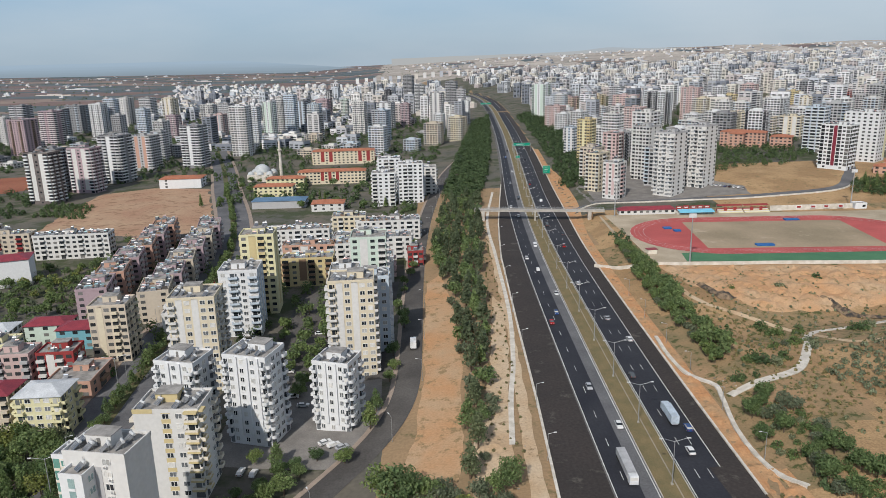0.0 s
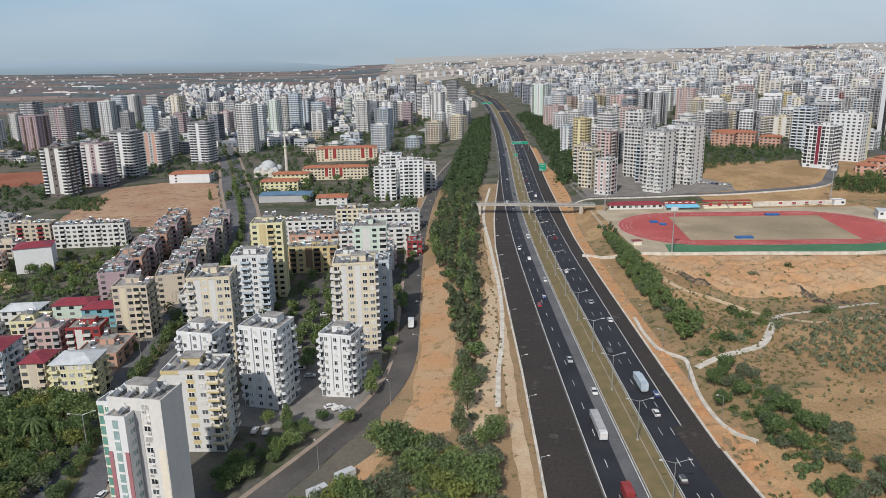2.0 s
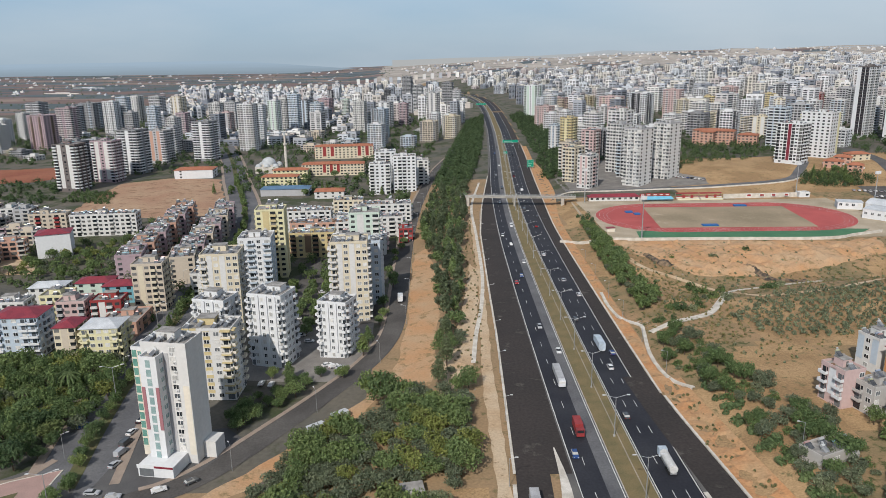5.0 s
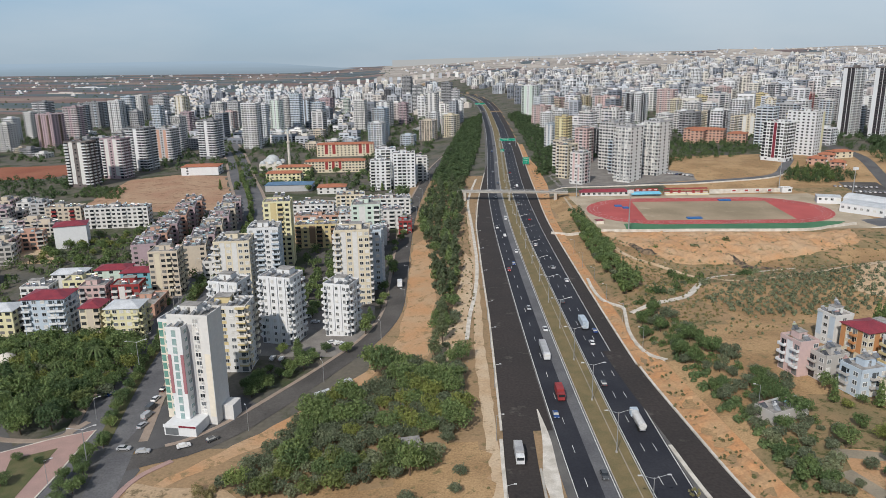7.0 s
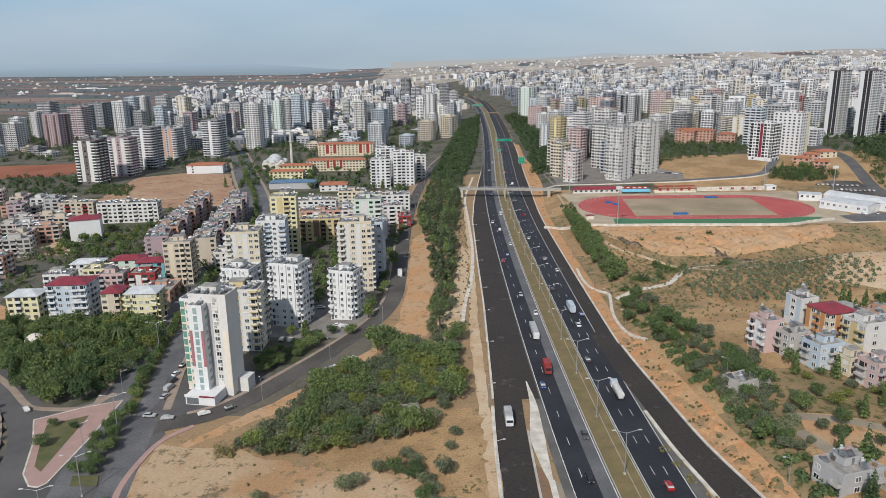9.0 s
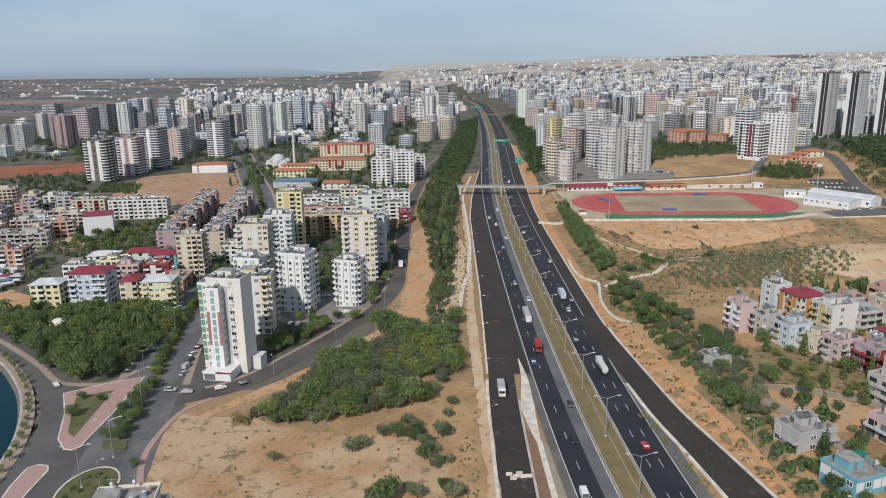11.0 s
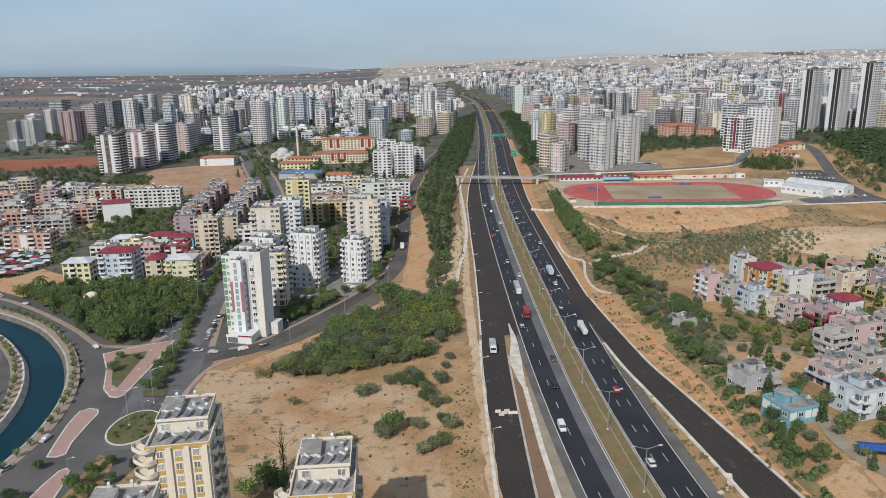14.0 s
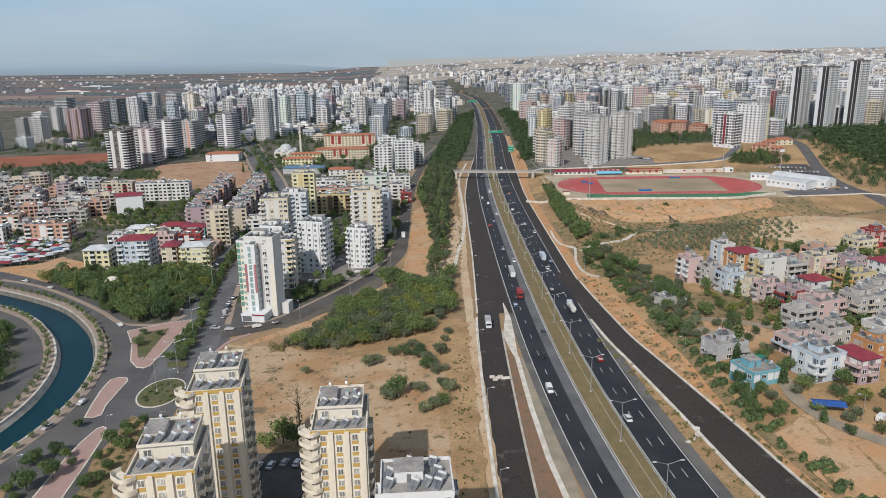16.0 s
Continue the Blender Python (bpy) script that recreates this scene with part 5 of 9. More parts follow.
# towers nearest to the end of the path
def penthouse(root, w, H):
    """A set-back top storey with its own parapet, water tanks and collectors."""
    wm = paint(OFFW)
    mb = Mb(wm, roof_grey)
    mb.box(-w / 2 + 1.2, w / 2 - 1.2, -2.5, 8.4, H, H + 2.9, wm)
    mb.box(-w / 2 + 0.9, w / 2 - 0.9, -2.8, 8.7, H + 2.9, H + 3.1, roof_grey)
    part("penthouse", mb, root)
    mb = Mb(wm)
    for a, b, c, d in ((-w / 2 + 0.9, w / 2 - 0.9, -2.8, -2.6), (-w / 2 + 0.9, w / 2 - 0.9, 8.5, 8.7), (-w / 2 + 0.9, -w / 2 + 1.1, -2.6, 8.5), (w / 2 - 1.1, w / 2 - 0.9, -2.6, 8.5)):
        mb.box(a, b, c, d, H + 3.1, H + 3.7, wm)
    part("parapet", mb, root)
    mb = Mb(wm, roof_grey)
    mb.box(-5.0, -1.0, 1.0, 6.5, H + 3.1, H + 4.2, wm)
    mb.box(-5.2, -0.8, 0.8, 6.7, H + 4.2, H + 4.4, roof_grey)
    part("stair_hut", mb, root)
    for a in (-w * 0.28, w * 0.28):
        part("window", window_mesh(1.5, 1.4, glass_curtain), root, at=pose(a, -2.52, H + 0.9))
    rng = random.Random(int(w * H))
    for x in np.arange(-w / 2 + 2.4, w / 2 - 1.8, 2.5):
        heater(root.matrix_basis @ pose(float(x), -0.6 + rng.uniform(-0.4, 0.4), H + 3.1, 0, 0, -40 + rng.uniform(-5, 5)) @ Matrix.Diagonal((0.85, 0.85, 0.85, 1)))
    for x in np.arange(-w / 2 + 2.2, w / 2 - 1.6, 2.7):
        heater(root.matrix_basis @ pose(float(x), -5.8 + rng.uniform(-0.9, 0.9), H + 0.12, 0, 0, -42 + rng.uniform(-8, 8)) @ Matrix.Diagonal((0.9, 0.9, 0.9, 1)))
    for x, y, z, h in ((-w * 0.22, 8.0, 3.1, 2.6), (w * 0.36, 2.2, 3.1, 2.0), (w * 0.1, 7.6, 3.1, 3.2), (-w * 0.38, 3.4, 3.1, 1.8)):
        mb = Mb(metal_grey)
        mb.tube((x, y, H + z), (x, y, H + z + h), 0.06, 0.06, metal_grey, 6)
        mb.tube((x - 0.9, y, H + z + h - 0.3), (x + 0.9, y, H + z + h - 0.3), 0.04, 0.04, metal_grey, 5)
        mb.tube((x, y - 0.1, H + z + h * 0.55), (x - 0.12, y - 0.38, H + z + h * 0.55 + 0.2), 0.1, 0.36, metal_grey, 12)
        part("aerial", mb, root, "grey mast with small dish")
    mb = Mb(tank_steel)
    for x, y, z in ((-w * 0.34, 7, 3.1), (w * 0.3, 6.4, 3.1), (-w * 0.2, 7.4, 3.1), (1.5, 4, 3.1), (3.4, 5, 3.1)):
        mb.tube((x, y, H + z), (x, y, H + z + 1.1), 0.45, 0.45, tank_steel, 10)
        mb.tube((x, y, H + z + 1.1), (x, y, H + z + 1.3), 0.42, 0.12, tank_steel, 10)
    part("tank_cluster", mb, root, "upright coloured water tanks", kind="stuff")


for gx0, gy0, gr, fl, gw in ((-46.8, -24, 8, 14, 13), (-46.5, -60.5, 8, 14, 13), (-14.4, -34.5, 4, 11, 13)):
    g = thing("apartment_building", pose(gx0, gy0, terrain(gx0, gy0), 0, 0, gr), "off-white tower with ochre window bands and round corner balconies", "apartment building", "ochre-banded towers")
    H = block(g, gw, 18, fl, OFFW, GOLD, front="FWFWFWF", right="WWBWW", left="WBWBW", back="WBBW", near=True, trim=OFFW, bal=OFFW, glass=glass_curtain)
    flat_roof(g, gw, 18, H, OFFW, random.Random(int(gx0)), clutter=0, hut=False, near=True, trim=OFFW)
    penthouse(g, gw, H)
    mb = Mb(paint(GOLD))
    for f in range(1, fl):
        for q in (-2, 0, 2):
            mb.box(gw / 7 * q - 0.75, gw / 7 * q + 0.75, -9.08, -8.9, f * 3 - 0.15, f * 3 + 0.80, paint(GOLD))
    mb.box(-gw / 2 - 0.15, gw / 2 + 0.15, -9.2, -8.9, H - 0.2, H + 0.75, paint(GOLD))
    part("facade_band", mb, g, "ochre painted bands", kind="stuff")
    bm_ = balcony_mesh(5.4, 2.9, paint(OFFW), paint(OFFW), True)
    mb = Mb()
    balcony_shape(mb, 5.4, 2.9, paint(OFFW), paint(OFFW), True, door=False)
    part("roof_terrace", mb, g, at=pose(-gw / 2 + 0.2, -7.4, H - 0.1, 0, 0, -45))
    for f in range(1, fl):
        part("balcony", bm_, g, at=pose(-gw / 2 + 0.2, -7.4, f * 3, 0, 0, -45))
        part("balcony", balcony_mesh(3.0, 1.2, paint(OFFW), paint(OFFW), True), g, at=pose(gw / 2, -6, f * 3, 0, 0, 90))
building(4.8, -61, 3, 15, 13, 10, WHITE, OFF, "white tower with water tanks on its roof", front="WBWBW", right="WBW", left="WBW", near=True, clutter=9)

# ---- low blocks west of the avenue ----
building(-134, 221, 3, 15, 13, 5, PALE_Y, PALE_Y, "pale yellow four-storey house with white sheet roof", "house", front="BWWWB", right="BWB", left="BWB", roof=sheet_white, near=True, category="house")
building(-149, 222, 3, 9, 12, 5, CREAM, BEIGE, "narrow cream house with red sheet roof", "house", front="WSB", right="WBW", left="WW", roof=sheet_red, category="house")
building(-172, 228, 3, 19, 15, 6, BLUEISH, WHITE, "pale blue and white six-storey house with red sheet roof", "house", front="BWWBB", right="WBBW", left="WBW", roof=sheet_red, near=True, category="house")
building(-195, 228, 3, 15, 13, 4, PALE_Y, OFF, "pale yellow house with weathered white sheet roof", "house", front="WBWW", roof=sheet_white, category="house")
building(-138, 283, 5, 15, 13, 8, BEIGE, CREAM, "narrow beige tower at the street corner", front="WSWBW", right="WBWB", clutter=5)
building(-140, 254, 3, 17, 22, 2, SALMON, BROWN, "low brown shop building with flat cluttered roof", "shop_building", front="WWWW", clutter=7, category="shop")
building(-151, 263, 5, 14, 11, 4, RED, OFF, "dark red house with white balconies", "house", front="BSBW", category="house", clutter=4)
building(-167, 262, 5, 13, 12, 4, PINK, GREY, "faded pink house with grey roof terrace", "house", front="BWWB", category="house", clutter=3)
building(-180, 272, 4, 13, 12, 4, PALE_Y, OFF, "yellow and white house with flat roof", "house", front="WBWW", category="house", clutter=5)
building(-196, 262, 4, 14, 11, 4, OFF, WHITE, "off-white house with flat roof", "house", front="BWWB", category="house", clutter=6)
building(-186, 248, 4, 11, 10, 3, GREY, WHITE, "grey house with dark pitched roof", "house", front="WBW", roof=mat("dark_sheet_roof", (0.05, 0.05, 0.055), rough=0.6), category="house")
building(-160, 297, 5, 16, 12, 3, TURQ, OFF, "turquoise house with dark red roof", "house", front="WWW", roof=sheet_red, category="house")
building(-176, 303, 5, 18, 12, 3, MINT, OFF, "green-walled house with dark red roof", "house", front="WWW", roof=sheet_red, category="house")
building(-197, 296, 5, 17, 12, 3, OFF, OFF, "house with white sheet roof", "house", front="WWWW", roof=sheet_white, category="house")
building(-118, 305, 5, 14, 12, 4, OFF, WHITE, "off-white corner house with flat roof", "house", front="WBW", category="house", clutter=4)
building(-244, 392, 20, 20, 17, 5, WHITE, OFF, "plain white cube of a building with dark red roof", front="NNNN", right="NNN", left="WWWW", roof=sheet_red)
building(-236, 448, 6, 46, 12, 5, OFF, OFF, "long off-white four-storey block with cluttered roof", front="WBWWBWWBWWBW", clutter=30)
building(-278, 452, 6, 26, 12, 5, BEIGE, RED, "beige block with red-painted end wall", front="WBWWBW", clutter=16)
building(-315, 330, 4, 34, 13, 4, SALMON, OFF, "salmon and white block with cluttered roof", front="WBSBWBSB", clutter=20)
building(-262, 300, 4, 30, 13, 4, SALMON, OFF, "salmon block with white balconies", front="BWSBWB", clutter=18)
building(-300, 290, 4, 26, 13, 4, OFF, BROWN, "off-white block with brown end wall", front="BWSBW", clutter=16)
for i in range(6):
    building(-140 - i * 0.5 + i * -2.6, 334 + i * 27, 14, 14, 25, 5, MAUVE if i % 2 else BEIGE, AGED, "faded pink block in a close row, roof full of tanks", front="WNW", right="WBWWBW", left="WBWWBW", clutter=22, group="row blocks by the avenue")
    building(-172 - i * 3.1, 340 + i * 27, 14, 14, 25, 5, SALMON if i % 2 else MAUVE, AGED, "faded salmon block in a close row, roof full of tanks", front="WNW", right="WBWWBW", left="WBWWBW", clutter=22, group="row blocks by the avenue")

# ---- blocks between the avenue and the side street ----
building(-78, 408, 3, 30, 12, 5, SALMON, OFF, "salmon four-storey block with cluttered roof", front="WBSBWB", clutter=22)
building(-74, 380, 3, 28, 12, 5, YELLOW, BROWN, "ochre and brown block with roof tanks", front="BWSBWB", clutter=22)
building(-60, 418, 3, 12, 30, 5, OFF, OFF, "off-white block with tanks on its roof", front="WBW", right="WBWBWB", clutter=22)
building(-92, 448, 4, 40, 13, 5, OFF, WHITE, "long off-white block with cluttered roof", front="WBWWBWWBW", clutter=34)
building(-62, 470, 4, 22, 13, 6, CREAM, OFF, "cream block with rows of balconies", front="WBWWBW", clutter=20)
building(-36, 386, 3, 17, 30, 4, OFF, PINK, "off-white block with roof full of tanks", front="WBW", right="WBWWBW", clutter=26)
building(-34, 424, 3, 30, 14, 5, OFF, OFF, "off-white block beside the street", front="WBWWBW", clutter=24)
building(-36, 468, 3, 42, 14, 5, OFF, WHITE, "long white block with tanks on its roof", front="WBWWBWWBW", clutter=36)
building(-16, 402, 3, 9, 12, 3, RED, OFF, "small red house among trees", "house", front="WBW", category="house", clutter=3)
building(-26, 602, 2, 21, 16, 11, WHITE, WHITE, "white nine-storey tower beside the street", front="WBBWW", right="WBBW", clutter=9)
building(-48, 594, 2, 19, 15, 9, WHITE, OFF, "white seven-storey block with balconies", front="BWWB", right="WBW", clutter=9)
building(-46, 636, 2, 20, 15, 11, WHITE, OFF, "white tower behind its twin", front="WBBW", clutter=9)
building(-12, 636, 2, 15, 16, 8, OFF, OFF, "off-white block by the street bend", front="WBW", clutter=9)
building(-136, 596, 2, 44, 18, 2, GREY, BLUEISH, "hall with blue sheet roof", "hall", front="NNNNN", roof=sheet_blue, category="hall")
building(-152, 648, 2, 35, 16, 3, PALE_Y, OFF, "pale yellow school block with red tile roof", "school", front="WWWWWWWW", roof=tile_red, category="school")
building(-93, 580, 3, 26, 18, 2, OFF, OFF, "low building with red tile roof", "school", front="WWWW", roof=tile_red, category="school")
building(-108, 710, 3, 66, 16, 4, CREAM, RED, "long cream school with red centre and tile roof", "school", front="WWWWWWSWSWSWWWWWWW", roof=tile_red, category="school", bal=CREAM)
building(-150, 690, 2, 36, 14, 3, PALE_Y, OFF, "second pale yellow school block with red tile roof", "school", front="WWWWWWWW", roof=tile_red, category="school")
building(-114, 846, 4, 72, 20, 5, CREAM, RED, "cream and red school wing with tile roof", "school", front="WWSWSWWWWWWSWSW", roof=tile_red, category="school")
building(-256, 708, 4, 40, 24, 3, WHITE, WHITE, "white house with red tile roof and a garden wall", "house", front="NWNNSNNNN", roof=tile_red, category="house")

# mosque
mosque = thing("mosque", pose(-184, 736, terrain(-184, 736)) @ Matrix.Diagonal((0.86, 0.86, 0.8, 1)), "pale stone mosque with a large grey dome", "mosque")
mb = Mb(concrete_pale)
mb.box(-15, 15, -14, 14, -2, 9, concrete_pale)
part("hall_wall", mb, mosque)


def dome(r, x, y, z, name, parent, material):
    mb = Mb(material)
    for j in range(8):
        a0, a1 = j * math.pi / 16, (j + 1) * math.pi / 16
        for k in range(20):
            b0, b1 = k * math.pi / 10, (k + 1) * math.pi / 10
            mb.poly([(x + r * math.cos(a) * math.cos(b), y + r * math.cos(a) * math.sin(b), z + r * math.sin(a)) for a, b in ((a0, b0), (a0, b1), (a1, b1), (a1, b0))], material)
    ob = part(name, mb, parent)
    for p in ob.data.polygons:
        p.use_smooth = True


lead = mat("dome_lead", (0.50, 0.52, 0.53), (0.40, 0.42, 0.43), 0.3, 0.5, fine=2)
dome(9.5, 0, 0, 11, "dome", mosque, lead)
for a, b in ((-11, -10), (11, -10), (-11, 10), (11, 10), (0, -11)):
    dome(4, a, b, 9, "small_dome", mosque, lead)
mb = Mb(concrete_pale)
mb.tube((0, 0, 8), (0, 0, 11.2), 10, 10, concrete_pale, 20)
part("drum", mb, mosque)
minaret = thing("minaret", pose(-165, 738, terrain(-165, 738)), "slender pale minaret with one balcony and pointed cap", "minaret")
mb = Mb(concrete_pale)
mb.tube((0, 0, 0), (0, 0, 30), 1.7, 1.4, concrete_pale, 12)
mb.tube((0, 0, 30), (0, 0, 40), 1.2, 1.1, concrete_pale, 12)
shaft = part("shaft", mb, minaret)
mb = Mb(concrete_pale)
mb.tube((0, 0, 28.6), (0, 0, 30), 1.4, 2.4, concrete_pale, 12)
mb.tube((0, 0, 30), (0, 0, 31), 2.4, 2.4, concrete_pale, 12)
part("balcony", mb, shaft)
mb = Mb(lead)
mb.tube((0, 0, 40), (0, 0, 46), 1.4, 0.05, lead, 12)
part("cap", mb, shaft, "grey pointed cap")

# ---- towers round the bare lot ----
# the brown and slate walls also carry the shade of the side faces
LOT = dict(front="BSWSB", right="BWBWB", left="WBW", bal=WHITE)
RINGED = dict(front="BBSBB", right="BBNBB", left="BWWB", bal=WHITE)
building(-352, 636, -12, 25, 16, 15, UMBER, OFF, "dark brown tower with broad white stripes and white stacked balconies", clutter=6, **LOT)
building(-341, 690, -12, 25, 17, 14, MAUVE, OFF, "mauve and white striped tower beside its brown neighbour", clutter=6, **LOT)
building(-371, 690, -12, 19, 16, 14, SLATE, BLUEISH, "slate grey tower behind the striped towers", front="BSWSB", right="BWBWB", left="WBW", bal=BLUEISH, clutter=5)
building(-335, 745, -14, 24, 22, 16, SLATE, WHITE, "slate grey tower with continuous white balcony bands", clutter=6, **RINGED)
building(-338, 829, -14, 24, 20, 13, GREY, SALMON, "grey tower with salmon bays and white balconies", front="BSWSB", right="BWBWB", clutter=6, bal=WHITE)
building(-352, 908, -14, 16, 14, 12, GREY, BLUEISH, "narrow grey tower with pale blue bays", front="BSB", right="BWB", clutter=5, bal=WHITE)
building(-286, 842, -14, 23, 20, 16, SLATE, WHITE, "slate grey and white tower with stacked balcony bands", clutter=6, **RINGED)

# ---- east side: towers above the stadium ----
for x, y, fl in ((176, 549, 16), (178, 622, 15), (206, 568, 16)):
    building(x, y, -47, 16, 19, fl, OFF, OFF, "tall off-white tower with grey balconies", front="BWBWB", right="WNWNW", left="BBWB", near=y < 600, clutter=6, group="towers above the stadium", trim=GREY)
building(186, 655, -45, 18, 18, 18, OFF, WHITE, "tall off-white tower behind its neighbours", front="WBBW", clutter=6)
building(133, 546, -40, 12, 15, 9, OFF, PINK, "white block with pale pink balconies", front="WSWSW", right="WBW", left="BWBW", clutter=7)
building(127, 580, -40, 12, 18, 10, CREAM, OFF, "cream block with ochre roof edge", front="BWWB", left="BWBW", clutter=7)
building(130, 616, -40, 14, 18, 10, BEIGE, OFF, "beige block with rows of balconies", front="BWWB", left="BWBW", clutter=7)
building(151, 746, -40, 14, 14, 14, YELLOW, PALE_Y, "bright yellow tower with corner balconies", front="WBSBW", left="WBBW", clutter=5)
building(160, 668, -42, 14, 14, 12, PINK, OFF, "pink mid-rise tower with balconies", front="WBW", clutter=5)
building(331, 598, -50, 23, 17, 12, WHITE, MAROON, "white tower with a broad maroon strip and blue glazing", front="GWGSGWG", right="GBGBG", left="BBGB", clutter=5, trim=WHITE, bal=WHITE)
building(372, 632, -50, 28, 20, 14, WHITE, PALE_Y, "large white tower with small windows and cream edge", front="WWWWWW", right="WWWS", left="BGBB", clutter=6)
building(364, 700, -46, 18, 16, 14, BLUEISH, WHITE, "pale blue tower with curved white balcony bands", front="BBB", right="BBW", clutter=5, bal=WHITE)
building(318, 756, -30, 44, 20, 5, SALMON, SALMON, "salmon school with red tile roof", "school", front="WWWWWWWWWWW", right="WWWWW", roof=tile_red, category="school")
building(305, 741, -30, 14, 16, 5, SALMON, SALMON, "forward wing of the salmon school with red tile roof", "school", front="WWW", right="WWWW", roof=tile_red, category="school")
building(345, 728, -30, 20, 18, 4, SALMON, SALMON, "lower wing of the salmon school with red tile roof", "school", front="WWWWW", right="WWWW", roof=tile_red, category="school")
for x, y, h in ((489, 764, 26), (506, 730, 26), (545, 732, 28)):
    building(x, y, -56, 13, 25, h, WHITE, DARK, "very tall white tower with black glazed sides", front="NGG", right="WBWBW", left="GG", clutter=2, group="tall black and white towers", bal=WHITE, trim=UMBER, glass=glass_black)

# ---- the town beyond, block by block ----
def tower_row(rows, styles, label, turn):
    for i, (x, y, w, fl, wall, accent) in enumerate(rows):
        st = styles[i % len(styles)]
        building(x, y, turn + random.Random(i * 31 + int(x)).uniform(-5, 5), w, w * 0.75, fl, wall, accent, "%s %s tower block %s" % ("tall" if fl > 14 else "mid-rise", said(wall), label), clutter=4, hut=True, **st)


BANDED = dict(front="BBWBB", right="BWB", left="BWB", bands=False)
GRIDDED = dict(front="WBWWBW", right="WWBW", left="WBWW")
STRIPED = dict(front="BSWSB", right="WBW", left="WSBW")
# west: slate, grey and pale blue walls partly stand in for shade and haze
tower_row([(-571, 996, 31, 16, MAUVE, BROWN), (-594, 1116, 27, 17, MAUVE, OFF), (-631, 1217, 22, 16, SLATE, BLUEISH), (-648, 1311, 34, 16, SLATE, BLUEISH), (-739, 1293, 30, 17, SLATE, WHITE), (-676, 1132, 17, 14, OFF, GREY), (-574, 1231, 23, 18, WHITE, GREY), (-562, 1255, 20, 20, BLUEISH, WHITE), (-608, 1418, 26, 18, OFF, GREY), (-513, 1263, 19, 14, BLUEISH, WHITE), (-559, 1406, 25, 18, GREY, WHITE), (-541, 1473, 25, 16, CREAM, OFF), (-429, 1175, 19, 12, MAUVE, OFF), (-409, 1297, 23, 15, OFF, GREY), (-356, 1176, 21, 12, PINK, GREY), (-368, 1259, 22, 16, GREY, WHITE)], (GRIDDED, BANDED, STRIPED), "west of the avenue", -16)
tower_row([(-256, 937, 22, 21, WHITE, OFF), (-269, 1054, 16, 18, WHITE, BLUEISH), (-262, 1125, 17, 19, WHITE, MINT), (-259, 1190, 13, 19, OFF, GREY), (-241, 1186, 18, 21, BLUEISH, WHITE), (-242, 1288, 17, 16, SLATE, BLUEISH), (-204, 1195, 19, 16, BLUEISH, WHITE), (-229, 1443, 25, 14, MAUVE, PINK), (-238, 1584, 11, 17, DARK, GREY), (-196, 1514, 14, 12, MINT, OFF), (-129, 1179, 20, 17, OFF, GREY), (-91, 1234, 26, 15, GREY, WHITE), (-69, 1670, 21, 25, SLATE, GREY), (-60, 1286, 16, 13, MAUVE, GREY), (-4, 1160, 19, 21, GREY, OFF), (23, 1378, 19, 24, SLATE, GREY), (38, 1283, 14, 20, GREY, WHITE), (46, 1261, 11, 13, WHITE, WHITE), (-41, 1558, 19, 20, SLATE, WHITE), (-108, 1547, 13, 17, DARK, GREY)], (BANDED, GRIDDED, STRIPED), "beside the motorway", -16)
tower_row([(179, 1282, 28, 19, WHITE, MINT), (171, 1078, 25, 11, PINK, OFF), (223, 1273, 30, 11, PINK, CREAM), (262, 1234, 30, 11, CREAM, YELLOW), (283, 1110, 32, 12, PINK, CREAM), (182, 763, 17, 15, OFF, WHITE), (143, 790, 12, 10, BLUEISH, OFF), (367, 1065, 25, 15, PINK, WHITE), (405, 1017, 18, 12, YELLOW, CREAM), (340, 1161, 17, 12, OFF, GREY), (364, 878, 19, 8, CREAM, OFF), (378, 840, 21, 7, CREAM, OFF), (391, 805, 22, 8, CREAM, OFF), (558, 1488, 19, 21, WHITE, OFF)], (STRIPED, GRIDDED, BANDED), "east of the motorway", -42)
tower_row([(521, 1076, 14, 11, YELLOW, CREAM), (495, 986, 14, 10, CREAM, OFF), (603, 1159, 21, 11, WHITE, GREY), (582, 1050, 15, 11, PINK, RED), (477, 1100, 20, 7, OFF, OFF), (316, 1190, 19, 9, YELLOW, OFF), (362, 1190, 19, 9, GREY, OFF), (640, 1000, 24, 9, WHITE, OFF), (249, 928, 22, 11, PINK, OFF)], (GRIDDED, STRIPED), "east of the motorway", -42)

KEEP_OUT = [
    [(-330, 480), (-340, 700), (-285, 730), (-215, 700), (-165, 500)],
    [(-640, 600), (-395, 600), (-390, 830), (-640, 800)],
    [(-215, 560), (-230, 900), (-40, 900), (30, 960), (20, 640), (-5, 500), (-140, 490)],
    [(-330, 680), (-400, 900), (-260, 900), (-220, 700)],
    [(215, 500), (215, 640), (250, 740), (300, 800), (360, 790), (375, 690), (460, 640), (460, 500)],
    [(380, 380), (420, 480), (400, 520), (440, 640), (475, 720), (700, 760), (700, 380)],
    [(-60, 760), (-60, 900), (30, 960), (70, 860), (20, 760)],
]
fill_rng = random.Random(77)
# western walls darkened and greyed by colour, in place of shade and haze
KINDS_WEST = ((SLATE, GREY), (GREY, BLUEISH), (GREY, GREY), (GREY, WHITE), (BLUEISH, GREY), (OFF, GREY), (BEIGE, GREY), (WHITE, GREY), (GREY, DARK), (BLUEISH, DARK), (WHITE, BLUEISH))
